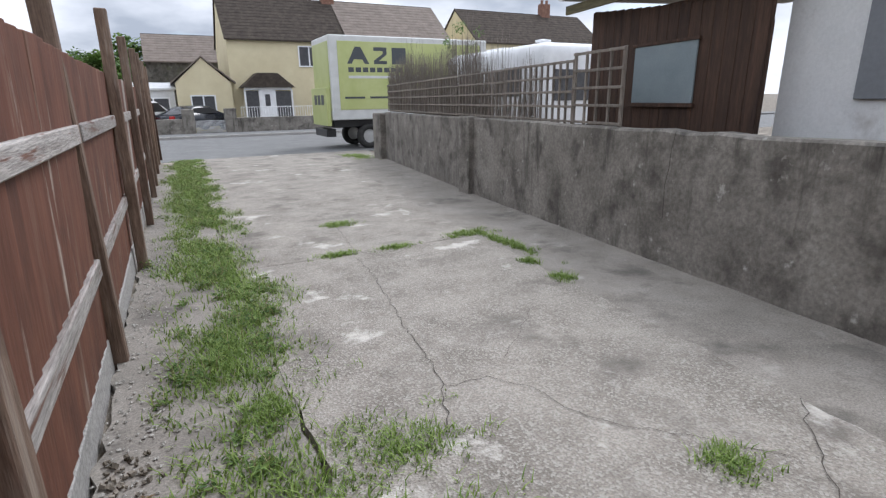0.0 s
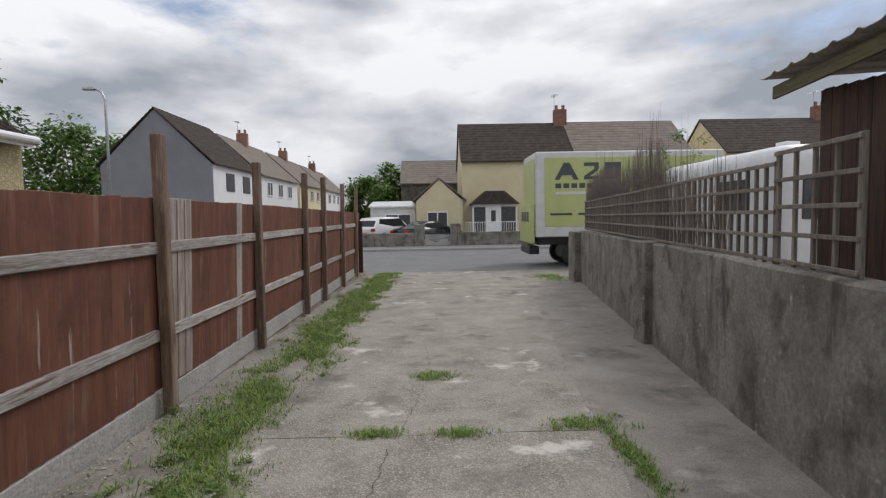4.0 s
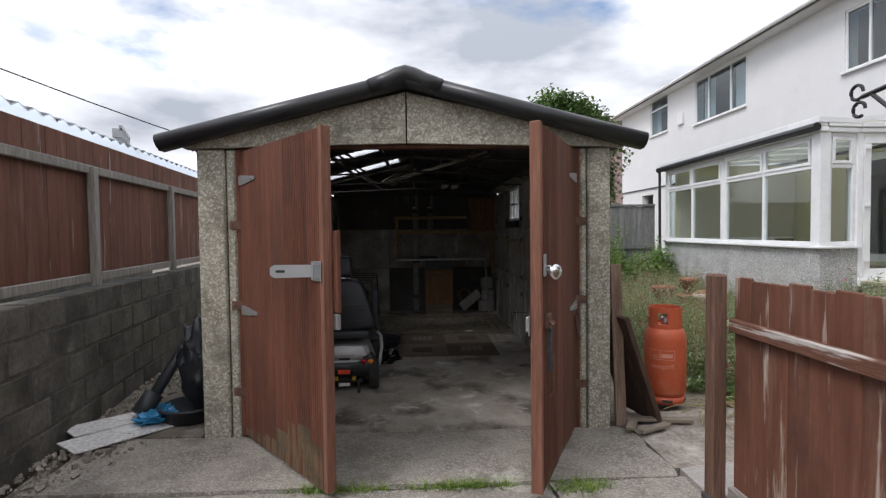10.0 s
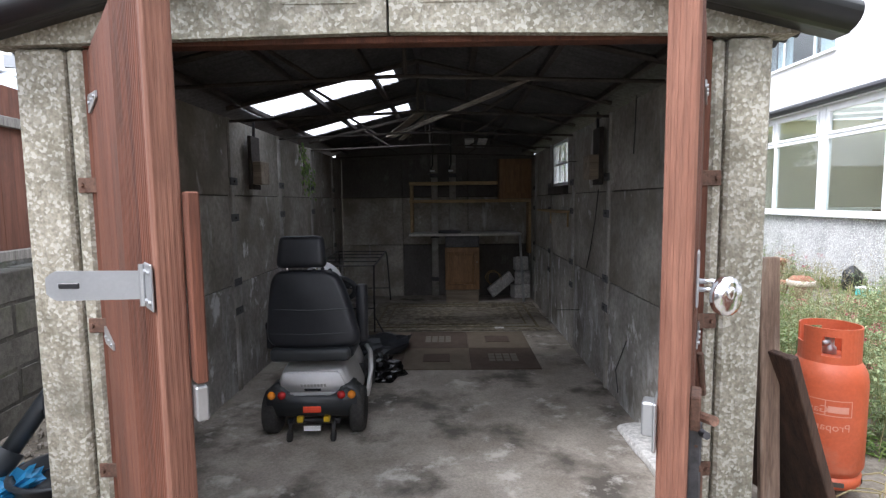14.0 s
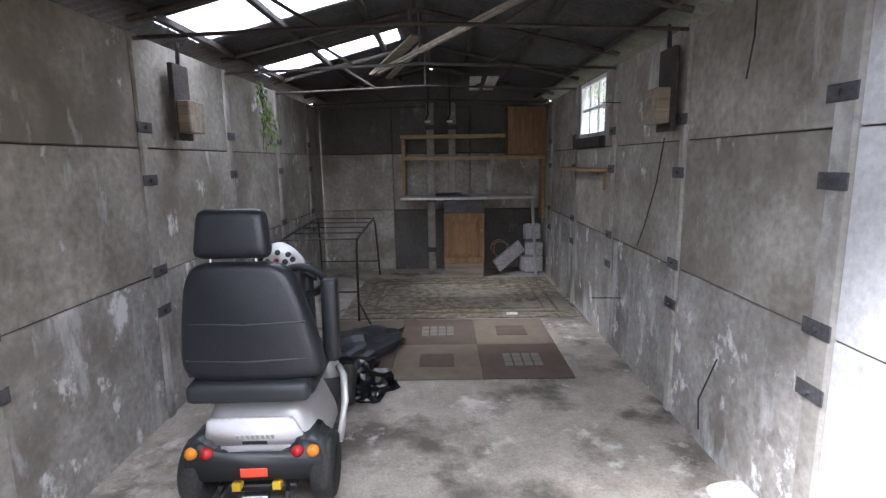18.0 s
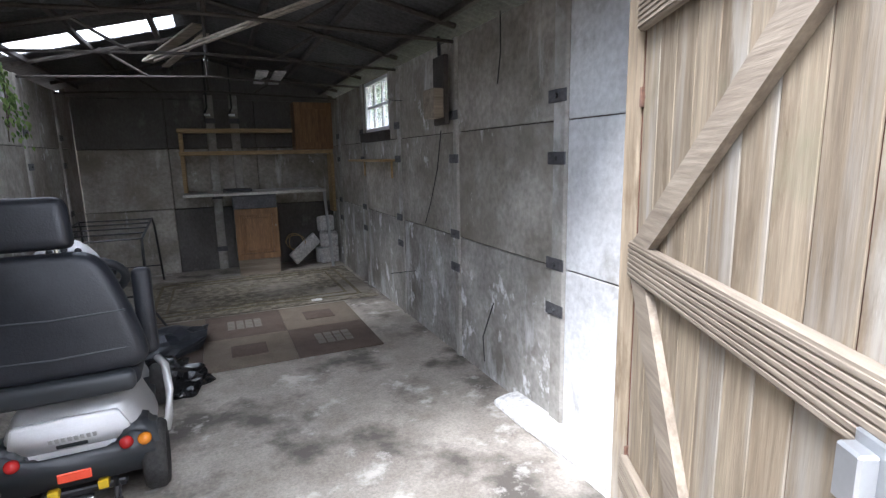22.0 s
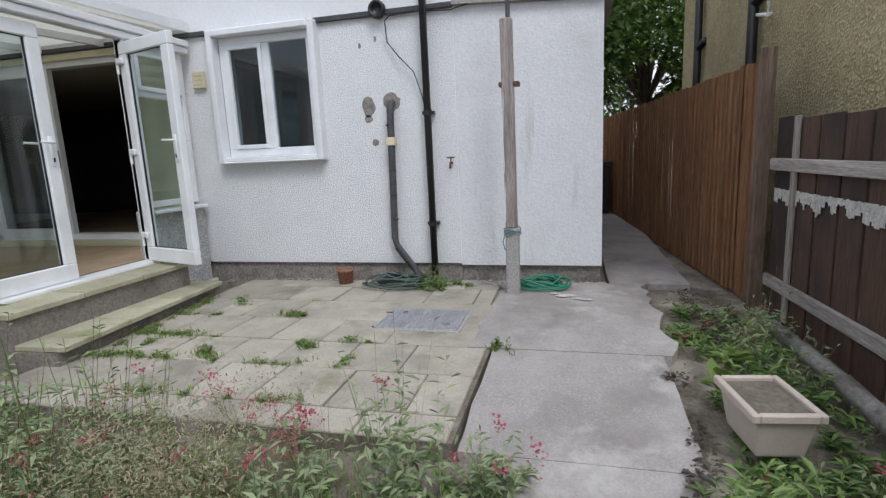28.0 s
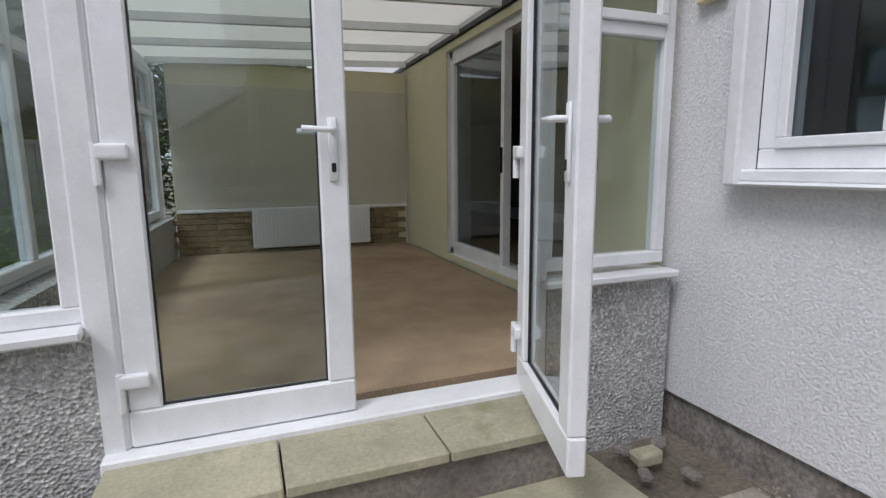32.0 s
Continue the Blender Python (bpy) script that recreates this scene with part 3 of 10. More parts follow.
M_PALEBOARD = material("pale_weathered_board", (0.22, 0.18, 0.15), (0.42, 0.38, 0.34), c3=(0.13, 0.06, 0.04), stain=(0.55, 0.7), stain_scale=1.5, **WOOD)
# ---- lie of the land ----


def ramp_z(v, pts):
    return float(np.interp(v, [p[0] for p in pts], [p[1] for p in pts]))


def drive_z(y):
    return ramp_z(y, [(-1.4, 0.03), (0, 0.0), (7, -0.21), (18, -0.38), (30, -0.42)])


def garden_z(x):
    return ramp_z(-x, [(0.4, 0.04), (1.5, 0.06), (3.5, 0.165), (4.8, 0.285), (6.0, 0.33), (9, 0.34)])


def wall_x(y):
    """The driveway's side wall, which bends near the garage."""
    return 3.26 + 0.155 * y if y > 0.7 else 3.37 - 0.13 * (y - 0.7)


def joint_x(y):
    return 2.33 + 0.122 * y


def land(x, y):
    if y > 18:
        return -0.47
    if x < -0.45 and y < 1.0:
        return garden_z(x)
    if x < -0.45:
        return drive_z(y) * 0.6
    return drive_z(y)


def axis_steps(cuts):
    out = []
    for a, b, s in cuts:
        out += list(np.arange(a, b, s))
    return out + [cuts[-1][1]]


gx = axis_steps([(-2000, -100, 475), (-100, -20, 20), (-20, -8, 2), (-8, -0.6, 0.4), (-0.6, -0.4, 0.1), (-0.4, 8, 0.7), (8, 100, 23), (100, 2000, 475)])
gy = axis_steps([(-2000, -100, 475), (-100, -20, 20), (-20, 0, 1), (0, 0.9, 0.45), (0.9, 1.1, 0.1), (1.1, 18, 1.3), (18.0, 18.2, 0.1), (18.2, 100, 13.6), (100, 2000, 475)])
gv = [(x, y, land(x, y) - 0.06) for y in gy for x in gx]
gf = [(j * len(gx) + i, j * len(gx) + i + 1, (j + 1) * len(gx) + i + 1, (j + 1) * len(gx) + i) for j in range(len(gy) - 1) for i in range(len(gx) - 1)]
structure(raw("ground", gv, gf, M_SOIL), "bare brown soil and rough ground", "ground")


def sheet(name, x_lo, x_hi, y0, y1, z_of, mat, parent=None, dy=0.12, nx=6, wob=0.02, thick=0.09, seed=1):
    """A cast slab whose edges wander, its top following the land."""
    rnd = random.Random(seed)
    ys = list(np.arange(y0, y1, dy)) + [y1]
    top, bot = [], []
    for y in ys:
        a, b = x_lo(y) + rnd.uniform(-wob, wob), x_hi(y) + rnd.uniform(-wob, wob)
        for i in range(nx):
            x = a + (b - a) * i / (nx - 1)
            yy = y + (rnd.uniform(-wob, wob) * 0.8 if y in (y0, y1) else 0)
            z = z_of(x, y) + (rnd.uniform(-1, 1) * 0.0025)
            top.append((x, yy, z))
            bot.append((x, yy, z - thick))
    n = len(top)
    f = []
    for j in range(len(ys) - 1):
        for i in range(nx - 1):
            k = j * nx + i
            f.append((k, k + 1, k + nx + 1, k + nx))
        k = j * nx
        f.append((k, k + nx, n + k + nx, n + k))
        k += nx - 1
        f.append((k + nx, k, n + k, n + k + nx))
    for i in range(nx - 1):
        f.append((i + 1, i, n + i, n + i + 1))
        k = (len(ys) - 1) * nx + i
        f.append((k, k + 1, n + k + 1, n + k))
    ob = raw(name, top + bot, f, mat, parent)
    return ob


dz = lambda x, y: drive_z(y) + 0.02 * max(0, 0.3 - x)
driveway = structure(thing("pavement", "cracked pale concrete driveway with grassy joints", "driveway"), "cracked pale concrete driveway with grassy joints", "driveway")
sheet("slab", lambda y: 0.36, lambda y: joint_x(y), -0.55, 4.853, dz, M_DRIVE, driveway, seed=2)
sheet("slab", lambda y: 0.36, lambda y: joint_x(y), 4.86, 17.7, dz, M_DRIVE, driveway, seed=3)
sheet("slab", lambda y: joint_x(y) - 0.03, lambda y: wall_x(y) + 0.02, -0.55, 17.7, lambda x, y: dz(x, y) - 0.006, M_STRIP, driveway, nx=4, seed=4)
sheet("slab", lambda y: -0.46, lambda y: 0.35, -0.1, 16.2, lambda x, y: dz(x, y) - 0.008, M_STRIP, driveway, nx=4, seed=5, wob=0.03)
sheet("slab", lambda y: -0.42, lambda y: 3.4, -1.36, -0.58, lambda x, y: 0.026, M_DRIVE, driveway, nx=8, seed=6)
sheet("slab", lambda y: -0.47, lambda y: 0.352, -0.572, -0.108, lambda x, y: 0.018, M_DRIVE, driveway, nx=4, seed=8)
sheet("slab", lambda y: 2.72, lambda y: wall_x(y) + 0.02, -7.5, -1.4, lambda x, y: 0.02, M_SOIL, driveway, nx=3, seed=7)


def crack(pts, w=0.008, seed=0, zf=dz):
    """A jagged dark crack in the concrete."""
    rnd = random.Random(seed)
    bm = bm_new()
    line = []
    for (x0, y0), (x1, y1) in zip(pts, pts[1:]):
        n = max(2, int(math.hypot(x1 - x0, y1 - y0) / 0.06))
        for i in range(n):
            t = i / n
            line.append((x0 + (x1 - x0) * t + rnd.uniform(-1, 1) * 0.016, y0 + (y1 - y0) * t + rnd.uniform(-1, 1) * 0.016))
    line.append(pts[-1])
    for i in range(len(line) - 1):
        (x0, y0), (x1, y1) = line[i], line[i + 1]
        dx, dy = x1 - x0, y1 - y0
        q = math.hypot(dx, dy) or 1
        nx, ny = -dy / q, dx / q
        a, b = w * rnd.uniform(0.4, 1) / 2, w * rnd.uniform(0.4, 1) / 2
        quad(bm, (x0 + nx * a, y0 + ny * a, zf(x0, y0) + 0.005), (x0 - nx * a, y0 - ny * a, zf(x0, y0) + 0.005),
             (x1 - nx * b, y1 - ny * b, zf(x1, y1) + 0.005), (x1 + nx * b, y1 + ny * b, zf(x1, y1) + 0.005))
    part("crack", bm, M_CRACK, driveway)


crack([(1.43, 4.6), (1.38, 4.0), (1.18, 2.9), (1.12, 2.4), (1.05, 2.1), (0.9, 1.75)], 0.006, 1)
crack([(1.05, 2.07), (1.3, 2.05), (1.42, 1.85), (1.5, 1.5), (1.75, 1.2), (2.0, 0.9)], 0.004, 2)
crack([(2.47, 1.14), (2.2, 0.95), (1.9, 0.7), (1.6, 0.3)], 0.005, 3)
crack([(1.5, 2.2), (1.85, 2.5), (2.1, 2.75), (2.55, 2.6)], 0.003, 4)
crack([(0.4, 1.7), (0.8, 1.75), (1.05, 2.05)], 0.003, 5)
crack([(1.5, 4.9), (1.7, 6.5), (1.6, 8.0), (1.9, 10.5)], 0.005, 6)

# ---- road and far pavement ----
bm = bm_new()
box(bm, -160, 160, 17.9, 28.6, -0.6, -0.43)
structure(part("road", bm, M_ASPHALT), "grey asphalt road across the driveway's end", "road")
bm = bm_new()
box(bm, -160, 160, 28.75, 31.2, -0.7, -0.31)
structure(part("pavement", bm, M_ASPHALT), "grey footway across the road", "pavement")
kerb_line = structure(thing("trim", "concrete kerb along the road", "kerb"), "concrete kerb along the road", "kerb")
bm = bm_new()
cbox(bm, 0, 0.91, 0, 0.14, -0.25, 0.02, 0.012)
kerb_mesh = mesh_of("kerbstone", bm, M_KERB)
for i in range(60):
    piece("kerbstone", kerb_mesh, pose(-24 + i * 0.92, 28.62, -0.32), kerb_line)


def holed(bm, u0, u1, v0, v1, d0, d1, holes, to):
    """A slab in the u-v plane from depth d0 to d1 with rectangular openings right through it."""
    us = sorted({u0, u1, *[min(max(h[i], u0), u1) for h in holes for i in (0, 1)]})
    vs = sorted({v0, v1, *[min(max(h[i], v0), v1) for h in holes for i in (2, 3)]})

    def solid(i, j):
        if not (0 <= i < len(us) - 1 and 0 <= j < len(vs) - 1):
            return False
        u, v = (us[i] + us[i + 1]) / 2, (vs[j] + vs[j + 1]) / 2
        return not any(h[0] < u < h[1] and h[2] < v < h[3] for h in holes)
    cache = {}

    def vert(u, v, d):
        k = (round(u, 4), round(v, 4), d)
        if k not in cache:
            cache[k] = bm.verts.new(to(u, v, d))
        return cache[k]
    for i in range(len(us) - 1):
        for j in range(len(vs) - 1):
            if not solid(i, j):
                continue
            a, b, c, e = us[i], us[i + 1], vs[j], vs[j + 1]
            for d in (d0, d1):
                bm.faces.new([vert(a, c, d), vert(b, c, d), vert(b, e, d), vert(a, e, d)])
            for (di, dj), (p, q) in {(-1, 0): ((a, c), (a, e)), (1, 0): ((b, c), (b, e)), (0, -1): ((a, c), (b, c)), (0, 1): ((a, e), (b, e))}.items():
                if not solid(i + di, j + dj):
                    bm.faces.new([vert(*p, d0), vert(*q, d0), vert(*q, d1), vert(*p, d1)])


along_y = lambda u, v, d: (d, u, v)
along_x = lambda u, v, d: (u, d, v)


def window(name, m, w, h, lights, fan=0.0, label="white upvc window with clear panes", bar=0.055, sill=True, glazing=None, surround=0.0, opens=(), fan_opens=False):
    """A framed window in local axes: x along its width, -y outwards. lights: the widths of its lights as shares; fan: height of the top lights."""
    root = structure(thing(name, label, "window"), label, "window")
    root.matrix_world = m
    bm = bm_new()
    for a in ((0, w, 0, bar), (0, w, h - bar, h), (0, bar, bar, h - bar), (w - bar, w, bar, h - bar)):
        cbox(bm, a[0], a[1], -0.03, 0.04, a[2], a[3], 0.006)
    part("window_frame", bm, M_UPVC, root)
    x, total = bar, sum(lights)
    inner = w - 2 * bar - (len(lights) - 1) * bar
    for i, s in enumerate(lights):
        lw = inner * s / total
        if i < len(lights) - 1:
            bm = bm_new()
            cbox(bm, x + lw, x + lw + bar, -0.028, 0.038, bar, h - bar, 0.006)
            part("mullion", bm, M_UPVC, root)
        spans = [(bar, h - bar)]
        if fan:
            bm = bm_new()
            cbox(bm, x, x + lw, -0.028, 0.038, h - bar - fan, h - fan, 0.006)
            part("transom", bm, M_UPVC, root)
            spans = [(bar, h - bar - fan), (h - fan, h - bar)]
        for z0, z1 in spans:
            bm = bm_new()
            box(bm, x + 0.001, x + lw - 0.001, 0.0, 0.006, z0 + 0.001, z1 - 0.001)
            p = part("pane", bm, glazing or M_GLASS, root)
            p.visible_shadow = False
            if i in opens and (z0 > bar + 0.01 or not fan_opens):
                bm = bm_new()
                for a in ((x, x + lw, z0, z0 + 0.045), (x, x + lw, z1 - 0.045, z1), (x, x + 0.045, z0 + 0.045, z1 - 0.045), (x + lw - 0.045, x + lw, z0 + 0.045, z1 - 0.045)):
                    cbox(bm, a[0], a[1], -0.045, -0.004, a[2], a[3], 0.005)
                part("casement", bm, M_UPVC, root)
        x += lw + bar
    if sill:
        bm = bm_new()
        cbox(bm, -0.04, w + 0.04, -0.12, 0.02, -0.05, 0.0, 0.008)
        part("window_sill", bm, M_UPVC, root)
    if surround:
        bm = bm_new()
        for a in ((-surround, 0, -surround, h + surround), (w, w + surround, -surround, h + surround), (0, w, h, h + surround), (0, w, -surround, -0.05)):
            cbox(bm, a[0], a[1], -0.15, 0.0, a[2], a[3], 0.01)
        part("surround", bm, M_WHITES, root)
    return root


def gable_roof(bm, x0, x1, y0, y1, ze, zr, axis="x", course=0.3, lip=0.02, over=0.25):
    """A tiled pitched roof as stepped courses; axis: the way the ridge runs."""
    half = ((y1 - y0) if axis == "x" else (x1 - x0)) / 2 + over
    mid = (y0 + y1) / 2 if axis == "x" else (x0 + x1) / 2
    e0, e1 = (x0, x1) if axis == "x" else (y0, y1)
    n = max(4, int(math.hypot(half, zr - ze) / course))
    rise = [(half * (1 - i / n), ze + (zr - ze) * i / n) for i in range(n + 1)]
    side = []
    for (pa, za), (pb, zb) in zip(rise, rise[1:]):
        side += [(pa, za + lip + 0.03), (pb, zb + 0.03)]
    prof = [(mid + p, z) for p, z in side] + [(mid, zr + 0.06)] + [(mid - p, z) for p, z in side[::-1]]
    prof += [(mid - half, ze - 0.05), (mid, zr - 0.05), (mid + half, ze - 0.05)]
    prism(bm, prof, (e0 - over * 0.4, e1 + over * 0.4), axis)


# ---- the garage: sectional concrete ----
GX0, GX1, GY0, GY1, GZ = -0.28, 2.66, -1.33, -7.05, 0.045
GE = 2.1
garage_floor = structure(sheet("floor", lambda y: GX0 + 0.02, lambda y: GX1 - 0.02, GY1, GY0 - 0.04, lambda x, y: GZ, M_FLOOR, None, nx=10, wob=0.008, dy=0.3, seed=9), "stained grey concrete garage floor", "floor")

TOP = {GX0: 2.17, GX1: 2.17}


def garage_side(name, x0, x1, holes):
    """Side wall of stacked concrete panels between upright joints."""
    root = structure(thing(name, "stained grey concrete panel garage wall", "wall"), "stained grey concrete panel garage wall", "wall")
    ys = [-1.36, -2.03, -3.12, -4.22, -5.33, -6.42, GY1]
    zs = [0.0, 0.86, 1.53, 2.1]
    for a, b in zip(ys, ys[1:]):
        for c, d in zip(zs, zs[1:]):
            h = [q for q in holes if q[0] < max(a, b) and q[1] > min(a, b) and q[2] < d and q[3] > c]
            bm = bm_new()
            lo, hi = min(a, b) + 0.003, max(a, b) - 0.003
            if h:
                holed(bm, lo, hi, c + 0.005, d - 0.005, x0, x1, h, along_y)
            else:
                cbox(bm, x0, x1, lo, hi, c + 0.003, d - 0.003, 0.004)
            low = c < 0.1
            # front west bay: pale wash with door light added to its colour
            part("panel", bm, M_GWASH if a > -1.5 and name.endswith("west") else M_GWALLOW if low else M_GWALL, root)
    bm = bm_new()
    holed(bm, GY1 + 0.001, -1.37, 0, 2.09, x0 + 0.012, x1 - 0.012, holes, along_y)
    part("backing", bm, M_CRACK, root)
    inner = x1 if name.endswith("west") else x0
    out = 1 if name.endswith("west") else -1
    for y in ys[1:-1]:
        bm = bm_new()
        hw = 0.05 if y > -2.1 else 0.032
        cbox(bm, inner - 0.03 if out > 0 else inner - 0.016, inner + 0.016 if out > 0 else inner + 0.03, y - hw, y + hw, 0.03, 2.1, 0.01)
        part("upright", bm, M_GPOST, root)
        for z in (0.66, 0.88, 1.365, 1.635):
            bm = bm_new()
            xa = inner + out * 0.017
            cbox(bm, min(xa, xa + out * 0.006), max(xa, xa + out * 0.006), y - 0.075, y + 0.055, z - 0.028, z + 0.028, 0.002)
            tube(bm, [(xa, y - 0.01, z), (xa + out * 0.018, y - 0.01, z)], 0.01, 6)
            part("clip_plate", bm, M_PIPE, root)
    return root


WIN = (-5.25, -4.48, 1.62, 2.09)
garage_side("wall_garage_west", GX0, GX0 + 0.07, [WIN])
garage_side("wall_garage_east", GX1 - 0.07, GX1, [])
back = structure(thing("wall_garage_back", "stained grey concrete panel back wall", "wall"), "stained grey concrete panel back wall", "wall")
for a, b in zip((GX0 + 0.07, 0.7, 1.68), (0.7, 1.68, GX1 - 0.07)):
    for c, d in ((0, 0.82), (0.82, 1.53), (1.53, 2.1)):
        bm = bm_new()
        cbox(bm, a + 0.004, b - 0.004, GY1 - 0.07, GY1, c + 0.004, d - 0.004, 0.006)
        # top row and under-bench panels have their shade in the colour
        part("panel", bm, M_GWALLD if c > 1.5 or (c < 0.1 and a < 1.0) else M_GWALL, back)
RIDGE = 2.50
bm = bm_new()
box(bm, GX0, GX1, GY1 - 0.09, GY1 - 0.075, 0, 2.1)
prism(bm, [(GX0 - 0.02, 2.1), (GX1 + 0.02, 2.1), (GX1 + 0.02, 2.185), (1.19, 2.557), (GX0 - 0.02, 2.185)], (GY1 - 0.09, GY1 - 0.075), "y")
part("backing", bm, M_CRACK, back)
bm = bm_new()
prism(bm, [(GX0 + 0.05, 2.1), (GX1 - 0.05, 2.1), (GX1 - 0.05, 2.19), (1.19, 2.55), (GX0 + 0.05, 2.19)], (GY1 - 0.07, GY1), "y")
# gable below the roof, darkened in colour the same way
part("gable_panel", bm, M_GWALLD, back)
for x in (0.93, 1.20):
    bm = bm_new()
    cbox(bm, x - 0.05, x + 0.05, GY1, GY1 + 0.035, 0.03, 2.15, 0.01)
    part("upright", bm, M_GPOST, back)
    for z in (0.3, 0.95, 1.85):
        bm = bm_new()
        cbox(bm, x - 0.06, x + 0.06, GY1 + 0.036, GY1 + 0.042, z - 0.03, z + 0.03, 0.002)
        part("clip_plate", bm, M_PIPE, back)

front = structure(thing("wall_garage_front", "exposed aggregate concrete garage front with posts and gable beam", "wall"), "exposed aggregate concrete garage front with posts and gable beam", "wall")
for x0, x1 in ((2.47, 2.66), (2.40, 2.462), (-0.28, -0.115), (-0.108, -0.06)):
    bm = bm_new()
    cbox(bm, x0, x1, -1.42, -1.33 - (0.012 if x1 - x0 < 0.1 else 0), -0.02, 2.08, 0.012)
    part("front_post", bm, M_AGG, front)
for s, pts in ((-1, [(-0.36, 2.085), (1.185, 2.115), (1.185, 2.47), (-0.36, 2.125)]), (1, [(1.195, 2.115), (2.74, 2.085), (2.74, 2.125), (1.195, 2.47)])):
    bm = bm_new()
    prism(bm, pts, (-1.40, -1.31), "y")
    part("gable_beam", bm, M_AGG, front)
    for k in range(3):
        bm = bm_new()
        x = 1.19 + s * 0.12
        cbox(bm, min(x, x + s * 0.28), max(x, x + s * 0.28), -1.31, -1.306, 2.22 + 0.055 * k, 2.228 + 0.055 * k, 0.001)
        part("beam_groove", bm, M_AGG, front)
for x0, x1 in ((2.345, 2.398), (-0.058, -0.005)):
    bm = bm_new()
    cbox(bm, x0, x1, -1.41, -1.345, 0.03, 2.08, 0.006)
    part("door_post", bm, M_DOOR, front, "red-brown timber door post")
    bm = bm_new()
    a = (x0 - 0.005, x0 - 0.001) if x0 > 1 else (x1 + 0.001, x1 + 0.005)
    box(bm, *a, -1.414, -1.348, 0.03, 2.08)
    box(bm, x0 + 0.002, x1 - 0.002, -1.4175, -1.412, 0.03, 2.08)
    part("post_lining", bm, M_DOORIN, front, "bare timber lining")
    for z in (0.36, 0.98, 1.55):
        bm = bm_new()
        a = (x0 - 0.02, x1 + 0.045) if x0 > 1 else (x0 - 0.045, x1 + 0.02)
        cbox(bm, a[0], a[1], -1.344, -1.335, z - 0.03, z + 0.03, 0.002)
        for q in (a[0] + 0.018, a[1] - 0.018):
            tube(bm, [(q, -1.34, z), (q, -1.322, z)], 0.009, 6)
        part("post_bracket", bm, M_RUST, front)
bm = bm_new()
cbox(bm, -0.06, 2.4, -1.42, -1.35, 2.085, 2.112, 0.004)
part("door_head", bm, M_DOOR, front)

# the roof: corrugated sheets on thin trusses, with clear sheets and gaps on the east slope
roof = structure(thing("ceiling_garage", "dark corrugated garage roof with clear rooflights", "roof"), "dark corrugated garage roof with clear rooflights", "roof")


def slope_z(x):
    return RIDGE + 0.06 - abs(x - 1.19) * (RIDGE - 0.02 - GE) / 1.5


def corrugated(x0, x1, y0, y1, zf, pitch=0.075, amp=0.009, thick=0.004):
    bm = bm_new()
    n = max(2, int(abs(y1 - y0) / (pitch / 6)))
    xs = (x0, x1)
    up, lo = [], []
    for i in range(n + 1):
        y = y0 + (y1 - y0) * i / n
        w = amp * math.cos(math.tau * i / 6)
        up.append([bm.verts.new((x, y, zf(x) + w + thick)) for x in xs])
        lo.append([bm.verts.new((x, y, zf(x) + w)) for x in xs])
    for i in range(n):
        bm.faces.new((up[i][0], up[i][1], up[i + 1][1], up[i + 1][0]))
        bm.faces.new((lo[i][0], lo[i + 1][0], lo[i + 1][1], lo[i][1]))
    for i in range(n):
        for k in (0, 1):
            bm.faces.new((up[i][k], up[i + 1][k], lo[i + 1][k], lo[i][k]))
    return bm


bands = [(-1.25, -3.34, 0), (-3.34, -3.88, 1), (-3.88, -4.87, 0), (-4.87, -5.24, 1), (-5.24, -7.2, 0)]
for y0, y1, clear in bands:
    if clear:
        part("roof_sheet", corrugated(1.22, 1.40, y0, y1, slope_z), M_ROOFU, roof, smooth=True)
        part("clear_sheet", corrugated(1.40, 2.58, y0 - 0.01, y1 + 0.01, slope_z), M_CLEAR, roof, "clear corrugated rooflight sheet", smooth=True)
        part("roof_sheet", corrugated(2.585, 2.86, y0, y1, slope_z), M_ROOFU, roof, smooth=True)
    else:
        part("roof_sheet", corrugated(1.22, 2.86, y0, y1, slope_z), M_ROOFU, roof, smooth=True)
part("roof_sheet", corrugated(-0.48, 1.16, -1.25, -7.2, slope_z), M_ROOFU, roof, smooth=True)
bm = bm_new()
for s in (-1, 1):
    prism(bm, [(1.19, RIDGE + 0.08), (1.19 + s * 0.1, RIDGE + 0.055), (1.19 + s * 0.1, RIDGE + 0.07), (1.19, RIDGE + 0.1)], (-7.2, -1.3), "y")
part("ridge_cap", bm, M_ROOFU, roof)
# black rolled verge along the front edge
for s in (-1, 1):
    bm = bm_new()
    xe = 1.19 + s * 1.68
    tube(bm, [(1.19, -1.23, slope_z(1.19) - 0.022), (xe, -1.23, slope_z(xe) - 0.022)], 0.058, 16)
    prism(bm, [(1.19, slope_z(1.19) + 0.03), (xe, slope_z(xe) + 0.03), (xe, slope_z(xe) - 0.075), (1.19, slope_z(1.19) - 0.075)], (-1.32, -1.232), "y")
    part("verge_roll", bm, M_GUTTER, roof, "black rolled plastic verge", smooth=True)
bm = bm_new()
tube(bm, [(0.95, -1.23, slope_z(0.95) - 0.02), (1.06, -1.225, slope_z(1.06) - 0.008), (1.14, -1.22, RIDGE + 0.055), (1.19, -1.22, RIDGE + 0.07), (1.24, -1.22, RIDGE + 0.055), (1.32, -1.225, slope_z(1.32) - 0.008), (1.43, -1.23, slope_z(1.43) - 0.02)], 0.062, 16)
part("verge_cap", bm, M_GUTTER, roof, smooth=True)
